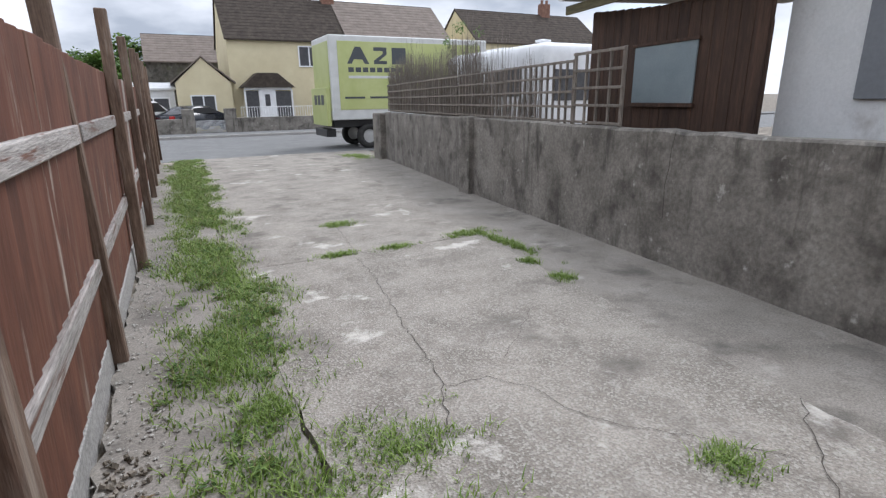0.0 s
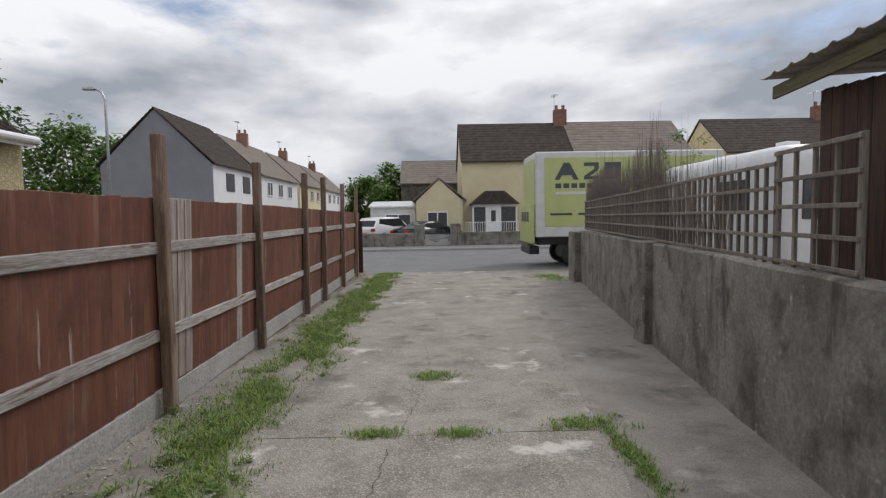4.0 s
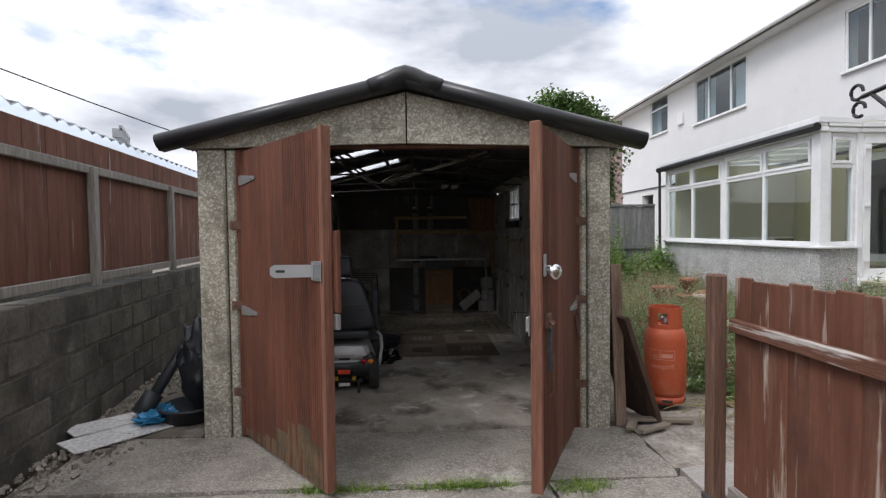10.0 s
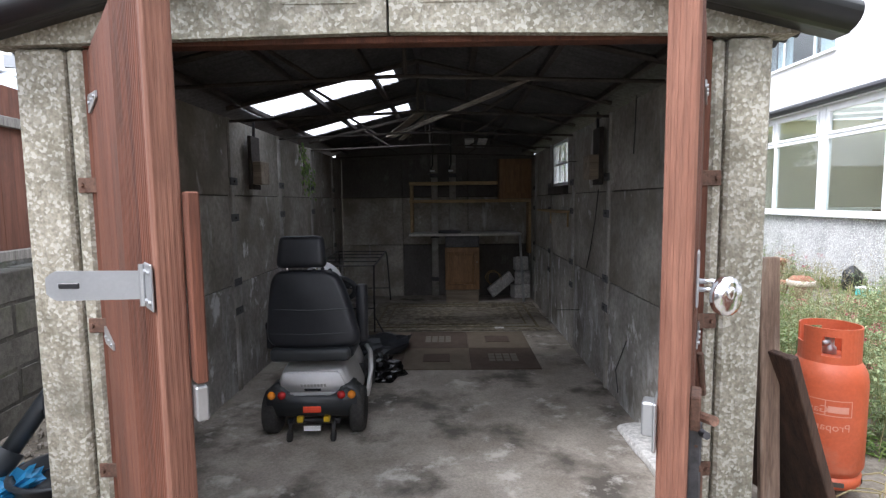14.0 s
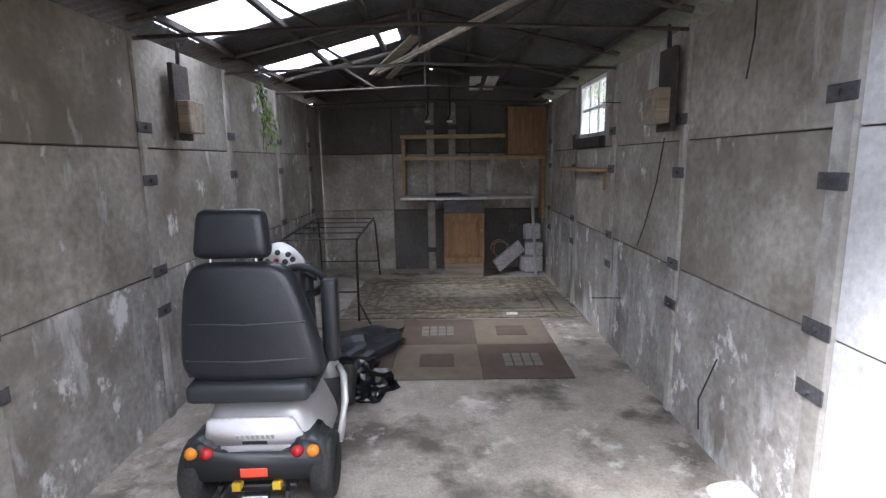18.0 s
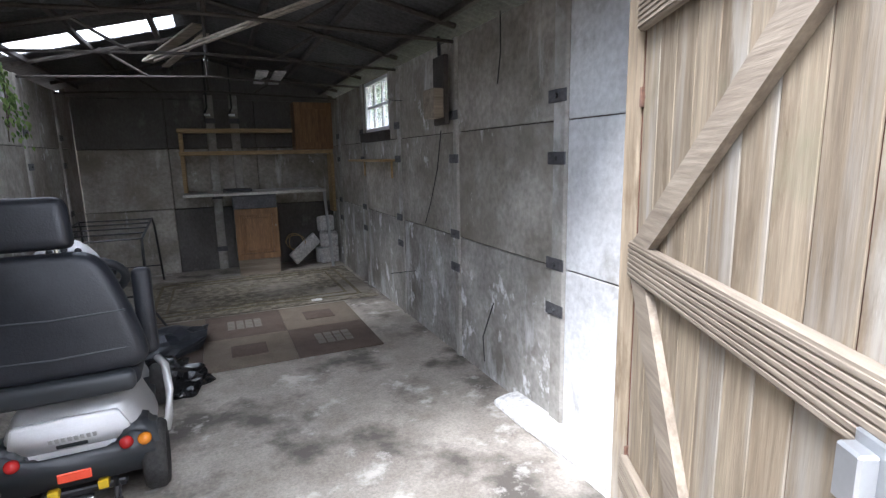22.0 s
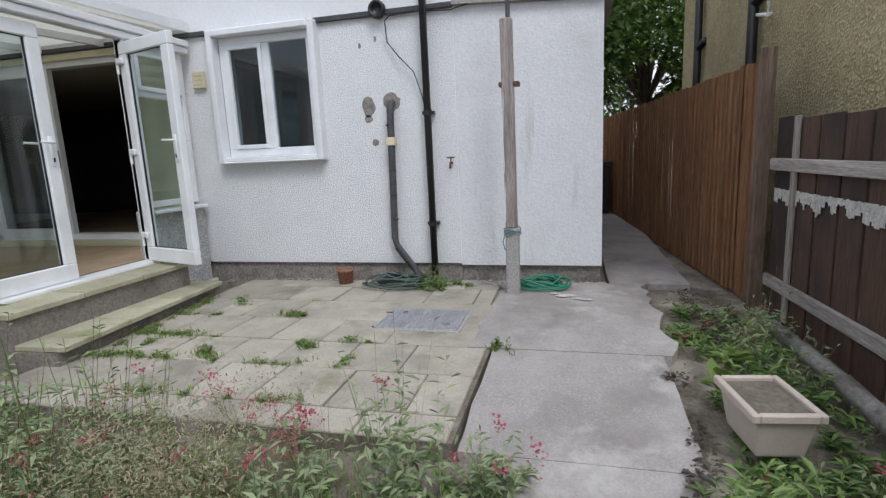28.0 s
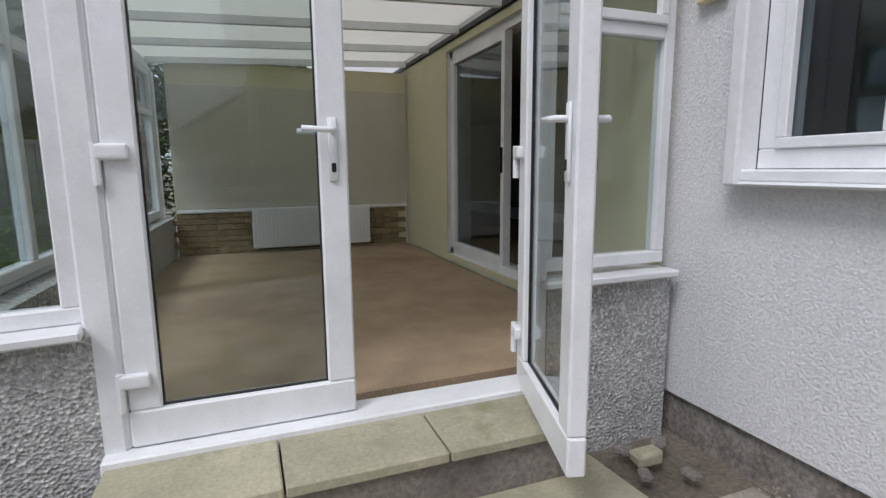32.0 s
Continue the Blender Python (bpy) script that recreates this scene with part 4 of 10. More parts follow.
for y in (-2.03, -3.12, -4.22, -5.33, -6.42):
    bm = bm_new()
    tube(bm, [(GX0 + 0.07, y, 2.07), (1.19, y, 2.12), (GX1 - 0.07, y, 2.07)], 0.011, 6)
    for s in (-1, 1):
        xe = 1.19 + s * 1.4
        tube(bm, [(1.19, y, RIDGE - 0.02), (xe, y, slope_z(xe) - 0.045)], 0.018, 6)
        tube(bm, [(1.19 + s * 0.45, y, 2.1), (1.19 + s * 0.8, y, slope_z(1.19 + s * 0.8) - 0.04)], 0.012, 6)
    tube(bm, [(1.19, y, 2.12), (1.19, y, RIDGE - 0.02)], 0.012, 6)
    part("truss", bm, M_TRUSS, roof)
for x in (-0.12, 0.35, 0.8, 1.55, 2.05, 2.5):
    bm = bm_new()
    z = slope_z(x) - 0.012
    cbox(bm, x - 0.02, x + 0.02, -7.05, -1.35, z - 0.04, z - 0.002, 0.004)
    part("purlin", bm, M_TRUSS, roof)

# garage window: six panes set against the west wall's upper panel
gw = structure(thing("window_1", "small six-pane garage window with frosted glass", "window"), "small six-pane garage window with frosted glass", "window")


# ---- garage doors, standing open ----
def garage_door(name, hinge, turn, label, w, bare):
    """A boarded leaf: x from its hinge to its free edge, the outer face at -y."""
    root = thing(name, label, "door", (*hinge, 0), turn)
    tagged(root, kind="structure")
    z0, z1 = 0.055, 2.06
    cuts = [0.0, 0.16, 0.335, 0.50, 0.675, 0.82, w - 0.15, w]
    foot = [0.05, 0.07, 0.10, 0.19, 0.28, 0.30, 0.24]
    for i, (a, b) in enumerate(zip(cuts, cuts[1:])):
        zb = z0 + random.uniform(0, 0.008)
        zf = zb + foot[i] * (1.0 if bare else 0.25)
        zt = z1 - random.uniform(0, 0.006)
        for lo, hi, mt, nm in ((zf + 0.001, zt, M_DOOR, "board"), (zb, zf, M_DOORLOW, "board_foot")):
            bm = bm_new()
            box(bm, a + 0.0015, b - 0.0015, -0.021, 0.0, lo, hi)
            if i >= 4:
                n = 7 if i < 6 else 6
                for k in range(n):
                    q = a + (b - a) * (k + 0.5) / n
                    prism(bm, [(q - 0.007, -0.0212), (q - 0.004, -0.0255), (q + 0.004, -0.0255), (q + 0.007, -0.0212)], (lo, hi), "z")
            part(nm, bm, mt, root)
    for i in range(9):
        a, b = w * i / 9, w * (i + 1) / 9
        zb = z0 + random.uniform(0, 0.008)
        bm = bm_new()
        cbox(bm, a + 0.003, b - 0.003, 0.0015, 0.006, zb, z1 - 0.01, 0.001)
        part("inner_face", bm, M_DOORIN, root, "bare weathered board")
    bm = bm_new()
    cbox(bm, -0.005, 0.0025, -0.019, 0.0055, z0, z1 - 0.01, 0.001)
    part("hinge_stile", bm, M_DOORIN, root, "bare edge board")
    bm = bm_new()
    cbox(bm, w - 0.003, w + 0.032, -0.026, 0.036, z0, z1 + 0.01, 0.004)
    for k in range(5):
        cbox(bm, w + 0.030, w + 0.0335, -0.022 + k * 0.0115, -0.0155 + k * 0.0115, z0 + 0.01, z1, 0.0015)
    part("edge_stile", bm, M_DOORE, root, "worn reeded edge board")
    for z in (0.30, 1.05, 1.80):
        bm = bm_new()
        cbox(bm, 0.0, w - 0.005, 0.0065, 0.034, z - 0.06, z + 0.06, 0.005)
        for k in range(7):
            cbox(bm, 0.002, w - 0.007, 0.0345, 0.0375, z - 0.052 + k * 0.0152, z - 0.042 + k * 0.0152, 0.0012)
        part("ledge", bm, M_BRACE, root)
    for pts in ([(0.03, 0.99), (0.47, 0.36), (0.60, 0.36), (0.16, 0.99)], [(0.03, 1.11), (0.17, 1.11), (w - 0.04, 1.74), (w - 0.17, 1.74)]):
        bm = bm_new()
        prism(bm, pts, (0.007, 0.032), "y")
        part("brace", bm, M_BRACE, root)
    for z in (0.95, 1.86):
        bm = bm_new()
        prism(bm, [(-0.01, z - 0.03), (0.03, z - 0.035), (0.26, z - 0.012), (0.26, z + 0.012), (0.03, z + 0.035), (-0.01, z + 0.03)], (-0.028, -0.0225), "y")
        for q in (0.05, 0.13, 0.21):
            tube(bm, [(q, -0.027, z), (q, -0.034, z)], 0.007, 6)
        part("strap_hinge", bm, M_STEEL, root, "galvanised tee hinge")
    return root


left_leaf = garage_door("door_1", (2.345, -1.335), math.degrees(math.atan2(0.89, -0.741)), "red-brown boarded garage door leaf, standing open", 1.12, True)
right_leaf = garage_door("door_2", (-0.005, -1.335), math.degrees(math.atan2(0.9785, 0.4865)), "red-brown boarded garage door leaf, standing open", 1.06, False)
right_leaf.scale = (1, -1, 1)
# garage window bars and panes
y0, y1, z0, z1 = WIN
bm = bm_new()
for a in ((y0, y1, z0, z0 + 0.035), (y0, y1, z1 - 0.035, z1), (y0, y0 + 0.035, z0, z1), (y1 - 0.035, y1, z0, z1)):
    cbox(bm, GX0 + 0.005, GX0 + 0.065, a[0] + 0.001, a[1] - 0.001, a[2] + 0.001, a[3] - 0.001, 0.004)
part("window_frame", bm, M_UPVC, gw)
for k in (1, 2):
    bm = bm_new()
    y = y0 + (y1 - y0) * k / 3
    cbox(bm, GX0 + 0.02, GX0 + 0.05, y - 0.012, y + 0.012, z0 + 0.035, z1 - 0.035, 0.003)
    part("glazing_bar", bm, M_UPVC, gw)
bm = bm_new()
cbox(bm, GX0 + 0.021, GX0 + 0.049, y0 + 0.036, y1 - 0.036, (z0 + z1) / 2 - 0.012, (z0 + z1) / 2 + 0.012, 0.003)
part("glazing_bar", bm, M_UPVC, gw)
for j in range(3):
    for i in range(2):
        a, b = y0 + 0.035 + (y1 - y0 - 0.07) * j / 3, y0 + 0.035 + (y1 - y0 - 0.07) * (j + 1) / 3
        c, d = z0 + 0.035 + (z1 - z0 - 0.07) * i / 2, z0 + 0.035 + (z1 - z0 - 0.07) * (i + 1) / 2
        bm = bm_new()
        box(bm, GX0 + 0.033, GX0 + 0.037, a, b, c, d)
        p = part("pane", bm, M_CLEAR, gw)
        p.visible_shadow = False
bm = bm_new()
cbox(bm, GX0 + 0.071, GX0 + 0.12, y0 - 0.03, y1 + 0.03, z0 - 0.09, z0 - 0.005, 0.006)
part("window_sill", bm, M_TRUSS, gw)

# ---- the white house ----
HX = -7.8
HB = HX - 5.2
house = thing("house", "white rendered two-storey house with brown tiled roof", "house")
CY0, CY1, CXF = -4.88, -9.75, -4.72
kw = (-4.48, -3.36, 1.71, 2.97)
ups = [(-4.45, -3.45, 4.53, 5.80, [1, 1], ()), (-8.22, -5.9, 4.70, 5.97, [0.7, 1.5, 0.7], ()), (-14.15, -11.5, 4.82, 6.22, [0.8, 1.3, 0.8], ()), (-17.4, -16.0, 5.0, 6.35, [1], (0,))]
patio = (-8.15, -5.62, 0.79, 2.93)
holes = [kw, patio] + [u[:4] for u in ups]
bm = bm_new()
holed(bm, -20.2, -1.88, 3.05, 6.45, HX - 0.3, HX, [u[:4] for u in ups], along_y)
part("upper_wall", bm, M_WHITES, house)
bm = bm_new()
holed(bm, -20.2, -1.88, 0.52, 3.05, HX - 0.3, HX - 0.03, [kw, patio, (-18.2, -17.2, 1.6, 2.8)], along_y)
part("lower_wall", bm, M_WHITE, house)
bm = bm_new()
box(bm, HX - 0.3, HX - 0.065, -20.2, -1.88, 0.1, 0.519)
box(bm, HB, HX - 0.09, -1.88, -0.50, 0.1, 0.499)
part("plinth", bm, M_PLINTH, house, "bare flaking plinth")
RIDGE_X = HX - 2.9
bm = bm_new()
holed(bm, HB, HX - 0.3, 0.2, 5.2, -1.95, -1.88, [(-10.28, -9.53, 4.14, 5.19)], along_x)
part("end_wall", bm, M_WHITES, house)
bm = bm_new()
prism(bm, [(HB, 5.2), (HX - 0.3, 5.2), (HX - 0.3, 6.45), (RIDGE_X, 8.0)], (-1.95, -1.88), "y")
part("gable", bm, M_WHITES, house)
bm = bm_new()
prism(bm, [(HB, 0.2), (HX - 0.3, 0.2), (HX - 0.3, 6.45), (RIDGE_X, 8.0), (HB, 5.2)], (-20.2, -20.1), "y")
part("end_wall", bm, M_WHITES, house)
bm = bm_new()
box(bm, HB, HB + 0.1, -20.1, -1.95, 0.2, 5.2)
part("back_wall", bm, M_WHITES, house)
bm = bm_new()
prism(bm, [(HX + 0.42, 6.28), (HX + 0.42, 6.40), (RIDGE_X, 8.2), (HB - 0.3, 5.06), (HB - 0.3, 4.94), (RIDGE_X, 8.06)], (-20.4, -1.72), "y")
part("roof", bm, M_TILE, house, "brown concrete tile roof")
bm = bm_new()
prism(bm, [(HX + 0.44, 6.24), (HX + 0.44, 6.42), (RIDGE_X, 8.22), (HB - 0.32, 5.08), (HB - 0.32, 4.86), (RIDGE_X, 7.98)], (-1.72, -1.69), "y")
part("barge_board", bm, M_UPVC, house, "white barge board along the gable")
bm = bm_new()
cbox(bm, HX - 0.02, HX + 0.36, -20.4, -1.6, 6.28, 6.36, 0.01)
part("soffit", bm, M_UPVC, house)
bm = bm_new()
tube(bm, [(HX + 0.42, -20.5, 6.36), (HX + 0.42, -1.6, 6.36)], 0.06, 10)
part("gutter", bm, M_UPVC, house)
bm = bm_new()
cbox(bm, HX - 0.03, HX + 0.012, -20.2, -1.88, 3.01, 3.06, 0.006)
part("render_stop", bm, M_PIPE, house)
bm = bm_new()
prism(bm, [(-1.88, 0.50), (-0.49, 0.50), (-0.49, 2.95), (-1.88, 3.03)], (HB, HX - 0.04), "x")
part("outbuilding_wall", bm, M_WING, house, "smooth white rendered side wing")
bm = bm_new()
prism(bm, [(-1.88, 3.03), (-0.40, 2.95), (-0.40, 3.0), (-1.88, 3.08)], (HB, HX + 0.02), "x")
part("outbuilding_coping", bm, M_KERB, house)
bm = bm_new()
cbox(bm, HX - 3.3, HX - 2.5, -10.6, -9.7, 7.6, 9.0, 0.02)
for k in (0.2, 0.6):
    lathe(bm, [(0.1, 0), (0.11, 0.3), (0.09, 0.32)], (HX - 2.9, -10.5 + k, 9.0), 10)
part("chimney", bm, M_BRICK, house)
for i, (a, b, c, d, lights, fan) in enumerate(ups):
    window(f"window_{i + 3}", pose(HX - 0.05, a, c, 0, 0, 90), b - a, d - c, lights, fan=0.38 if i == 3 else 0, glazing=M_GLASSD)
window("window_7", pose(-9.53, -1.93, 4.14, 0, 0, 180), 0.75, 1.05, [1, 1], glazing=M_GLASSD)
window("window_2", pose(HX - 0.06, kw[0], kw[2], 0, 0, 90), kw[1] - kw[0], kw[3] - kw[2], [1, 1], surround=0.07, bar=0.085, glazing=M_GLASSD, opens=(0,), label="white upvc kitchen window with a boxed white surround")
bm = bm_new()
box(bm, HX - 4.5, HX - 0.31, -10.6, -1.96, 0.66, 0.76)
part("room_floor", bm, M_CARPET, house)
bm = bm_new()
box(bm, HB + 0.11, HX - 0.31, -20.0, -1.96, 2.98, 3.1)
part("room_ceiling", bm, M_INNER, house)
# backing walls deep behind the panes, dimness painted into their colour
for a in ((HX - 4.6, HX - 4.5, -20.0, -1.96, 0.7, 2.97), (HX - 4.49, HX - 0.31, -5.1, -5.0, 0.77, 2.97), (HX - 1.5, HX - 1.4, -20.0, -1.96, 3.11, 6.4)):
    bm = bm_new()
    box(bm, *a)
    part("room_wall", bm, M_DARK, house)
for a, b, c, d in ((-13.95, -13.3, 4.55, 6.15), (-12.3, -11.65, 4.55, 6.15), (-17.3, -16.9, 4.9, 6.2)):
    bm = bm_new()
    folds = 14
    pts = [(HX - 0.22 + 0.02 * math.sin(i * 1.9), a + (b - a) * i / folds) for i in range(folds + 1)]
    for p, q in zip(pts, pts[1:]):
        quad(bm, (*p, c), (*q, c), (*q, d), (*p, d))
    part("curtain", bm, M_CURTAIN, house, "pale curtain behind the glass")

# ---- the conservatory ----
cons = thing("conservatory", "white upvc lean-to conservatory on a grey pebbledash base", "conservatory")
CF = 0.715


def wall_run(bm, p, q, z0, z1, t, mat=None):
    """An upright slab from p to q, its thickness to the left of the run."""
    d = Vector((q[0] - p[0], q[1] - p[1]))
    ln = d.length
    m = pose(p[0], p[1], 0, 0, 0, math.degrees(math.atan2(d.y, d.x)))
    box(bm, 0, ln, 0, t, z0, z1, m)


for p, q, z1 in (((-4.72, -9.75), (-4.582, -4.80), 1.17), ((-4.578, -4.757), (-5.225, -4.86), 1.166), ((-7.05, -4.88), (-7.79, -4.88), 1.2)):
    bm = bm_new()
    wall_run(bm, p, q, 0.0, z1, 0.22)
    part("base_wall", bm, M_GREYDASH, cons, "grey pebbledash base wall")
bm = bm_new()
box(bm, -7.79, -4.97, -9.75, -9.60, 0.0, 2.95)
part("end_wall", bm, M_CREAMWALL, cons, "plain cream end wall")
bm = bm_new()
prism(bm, [(-7.79, -9.59), (-4.945, -9.59), (-4.81, -5.04), (-7.79, -5.09)], (0.3, CF - 0.001), "z")
part("floor", bm, M_CARPET, cons, "worn beige carpet floor")


def glazed_run(p, q, z0, z1, lights, fan, opens=()):
    d = Vector((q[0] - p[0], q[1] - p[1]))
    w = window("window_frame", pose(p[0], p[1], z0, 0, 0, math.degrees(math.atan2(d.y, d.x))), d.length, z1 - z0, lights, fan=fan, sill=False, bar=0.06, opens=opens, fan_opens=True)
    w.parent = cons
    for k in ("label", "category", "kind"):
        if k in w:
            del w[k]
    return w


# outward is to the right of each run
glazed_run((-4.768, -9.67), (-4.702, -7.33), 1.21, 2.83, [1, 1], 0.44, (0, 1))
glazed_run((-4.70, -7.25), (-4.64, -4.93), 1.21, 2.83, [1, 1], 0.44, (0, 1))
glazed_run((-4.73, -4.845), (-5.20, -4.91), 1.21, 2.83, [1], 0.44, (0,))
glazed_run((-7.02, -4.92), (-7.74, -4.92), 1.24, 2.83, [1], 0.44, (0,))
bm = bm_new()
cbox(bm, -4.742, -4.667, -7.327, -7.253, 1.21, 2.83, 0.006)
part("mullion", bm, M_UPVC, cons)
for p, q in (((-4.66, -9.75), (-4.515, -4.70)), ((-4.66, -4.722), (-5.215, -4.80)), ((-7.0, -4.83), (-7.78, -4.83))):
    bm = bm_new()
    d = Vector((q[0] - p[0], q[1] - p[1]))
    cbox(bm, 0, d.length, -0.02, 0.14, 1.172, 1.209, 0.008, pose(p[0], p[1], 0, 0, 0, math.degrees(math.atan2(d.y, d.x))))
    part("window_sill", bm, M_UPVC, cons)
for x, y, r in ((-4.645, -4.845, 0.083), (-4.79, -9.72, 0.05), (-5.25, -4.91, 0.05), (-6.98, -4.9, 0.05)):
    bm = bm_new()
    cbox(bm, x - r, x + r, y - r, y + r, CF - 0.02 if x < -5 else 1.2, 2.84, 0.01)
    part("corner_post", bm, M_UPVC, cons)
# eaves beam and gutter
for p, q in (((-4.69, -9.80), (-4.545, -4.725)), ((-4.667, -4.745), (-5.218, -4.82)), ((-5.22, -4.82), (-7.78, -4.82))):
    bm = bm_new()
    d = Vector((q[0] - p[0], q[1] - p[1]))
    m = pose(p[0], p[1], 0, 0, 0, math.degrees(math.atan2(d.y, d.x)))
    cbox(bm, 0, d.length, 0, 0.12, 2.832, 2.90, 0.01, m)
    cbox(bm, 0, d.length, -0.02, 0.10, 2.902, 2.97, 0.01, m)
    part("eaves_beam", bm, M_UPVC, cons)
bm = bm_new()
tube(bm, [(-4.60, -9.85, 2.875), (-4.455, -4.68, 2.89)], 0.06, 10)
part("gutter", bm, M_GUTTER, cons, "black plastic gutter")
bm = bm_new()
tube(bm, [(-4.60, -9.78, 2.84), (-4.62, -9.80, 1.2), (-4.66, -9.80, 0.2)], 0.032, 10)
part("downpipe", bm, M_GUTTER, cons)
bm = bm_new()
roof_plan = [(-7.79, -9.8), (-4.66, -9.8), (-4.525, -4.72), (-5.22, -4.82), (-7.79, -4.82)]
low = [bm.verts.new((x, y, 2.975 - 0.04 * (x + 4.66))) for x, y in roof_plan]
top = [bm.verts.new((x, y, 3.0 - 0.04 * (x + 4.66))) for x, y in roof_plan]
bm.faces.new(low[::-1])
bm.faces.new(top)
for k in range(5):
    bm.faces.new((low[k], low[(k + 1) % 5], top[(k + 1) % 5], top[k]))
p = part("roof_sheet", bm, M_OPAL, cons, "opal ribbed roof sheet")
bm = bm_new()
for p, q in (((-4.632, -9.82), (-4.495, -4.692)), ((-4.522, -4.697), (-5.218, -4.795))):
    d = Vector((q[0] - p[0], q[1] - p[1]))
    cbox(bm, 0, d.length, 0, 0.024, 2.955, 3.04, 0.005, pose(p[0], p[1], 0, 0, 0, math.degrees(math.atan2(d.y, d.x))))
part("roof_fascia", bm, M_UPVC, cons)
bm = bm_new()
prism(bm, [(-5.22, 2.985), (-7.79, 3.06), (-7.79, 3.16), (-5.22, 3.055)], (-4.817, -4.793), "y")
part("roof_fascia", bm, M_UPVC, cons)
for k in range(6):
    bm = bm_new()
    y = -9.55 + k * 0.9
    prism(bm, [(-4.8, 2.90), (-7.79, 3.02), (-7.79, 3.09), (-4.8, 2.965)], (y - 0.025, y + 0.025), "y")
    part("roof_bar", bm, M_UPVC, cons)


def glazed_leaf(name, m, w, h, parent, label):
    """A white glazed door leaf with a lever handle: x from hinge to free edge, -y outwards."""
    root = structure(thing(name, label, "door"), label, "door")
    root.matrix_world = m
    bm = bm_new()
    for a in ((0, w, 0, 0.14), (0, w, h - 0.11, h), (0, 0.11, 0.14, h - 0.11), (w - 0.11, w, 0.14, h - 0.11)):
        cbox(bm, a[0], a[1], -0.035, 0.03, a[2], a[3], 0.008)
    part("door_frame", bm, M_UPVC, root)
    bm = bm_new()
    for a in ((0.108, w - 0.108, 0.138, 0.1455), (0.108, w - 0.108, h - 0.1155, h - 0.108), (0.108, 0.1155, 0.1455, h - 0.1155), (w - 0.1155, w - 0.108, 0.1455, h - 0.1155)):
        box(bm, a[0], a[1], -0.012, 0.006, a[2], a[3])
    part("glazing_bead", bm, M_GUTTER, root)
    bm = bm_new()
    box(bm, 0.112, w - 0.112, -0.006, 0.0, 0.142, h - 0.112)
    p = part("pane", bm, M_GLASS, root)
    p.visible_shadow = False
    for s in (-1, 1):
        o = -0.036 if s < 0 else 0.031
        bm = bm_new()
        cbox(bm, w - 0.075, w - 0.04, min(o, o + s * 0.012), max(o, o + s * 0.012), 0.95, 1.19, 0.004)
        tube(bm, [(w - 0.057, o, 1.14), (w - 0.057, o + s * 0.05, 1.14), (w - 0.075, o + s * 0.055, 1.14), (w - 0.175, o + s * 0.055, 1.145)], 0.011, 8)
        h_ = part("door_handle", bm, M_UPVC, root, smooth=True)
        bm = bm_new()
        cbox(bm, w - 0.066, w - 0.048, min(o + s * 0.012, o + s * 0.018), max(o + s * 0.012, o + s * 0.018), 0.985, 1.02, 0.003)
        part("keyhole", bm, M_BLACK, h_)
    for z in (0.22, 1.02, 1.85):
        bm = bm_new()
        tube(bm, [(-0.012, -0.05, z - 0.07), (-0.012, -0.05, z + 0.07)], 0.014, 8)
        rbox(bm, -0.02, 0.085, -0.066, -0.034, z + 0.012, z + 0.068, 0.015, 3)
        part("hinge", bm, M_UPVC, root)
    return root


glazed_leaf("door_3", pose(-5.31, -4.90, CF + 0.015, 0, 0, 180), 0.82, 2.06, cons, "white glazed french door leaf, closed")
glazed_leaf("door_4", pose(-6.92, -4.86, CF + 0.015, 0, 0, math.degrees(math.atan2(0.74, 0.225))), 0.77, 2.06, cons, "white glazed french door leaf, standing open")
bm = bm_new()
cbox(bm, -6.97, -5.22, -4.97, -4.80, CF - 0.10, CF + 0.012, 0.008)
part("threshold", bm, M_UPVC, cons)
for x0, x1 in ((-6.965, -6.93), (-5.309, -5.205)):
    bm = bm_new()
    cbox(bm, x0, x1, -4.957, -4.872, CF + 0.013, 2.83, 0.006)
    part("door_jamb", bm, M_UPVC, cons)

# sliding door between conservatory and room
sl = structure(thing("door_5", "white sliding patio door, half open onto a dark room", "door"), "white sliding patio door, half open onto a dark room", "door")
py0, py1, pz0, pz1 = patio
bm = bm_new()
for a in ((py0, py1, pz0, pz0 + 0.07), (py0, py1, pz1 - 0.07, pz1), (py0, py0 + 0.07, pz0, pz1), (py1 - 0.07, py1, pz0, pz1)):
    box(bm, HX - 0.2, HX - 0.06, a[0] + 0.002, a[1] - 0.002, a[2] + 0.002, a[3] - 0.002)
part("door_frame", bm, M_UPVC, sl)
bm = bm_new()
mid = (py0 + py1) / 2
for a in ((py0 + 0.07, mid, pz0 + 0.07, pz0 + 0.14), (py0 + 0.07, mid, pz1 - 0.14, pz1 - 0.07), (py0 + 0.07, py0 + 0.13, pz0 + 0.14, pz1 - 0.14), (mid - 0.06, mid, pz0 + 0.14, pz1 - 0.14)):
    box(bm, HX - 0.12, HX - 0.05, *a)
part("sliding_sash", bm, M_UPVC, sl)
bm = bm_new()
box(bm, HX - 0.09, HX - 0.085, py0 + 0.131, mid - 0.061, pz0 + 0.141, pz1 - 0.141)
part("pane", bm, M_GLASSD, sl).visible_shadow = False
bm = bm_new()
cbox(bm, HX - 0.05, HX - 0.02, mid - 0.05, mid - 0.02, 1.68, 1.90, 0.004)
part("door_handle", bm, M_BLACK, sl)
bm = bm_new()
holed(bm, -9.59, -5.0, CF, 3.0, HX - 0.029, HX - 0.012, [patio], along_y)
part("inner_wall", bm, M_CREAMWALL, cons, "cream plaster wall")
# ---- the red boundary fence along the drive ----
FX = -0.42
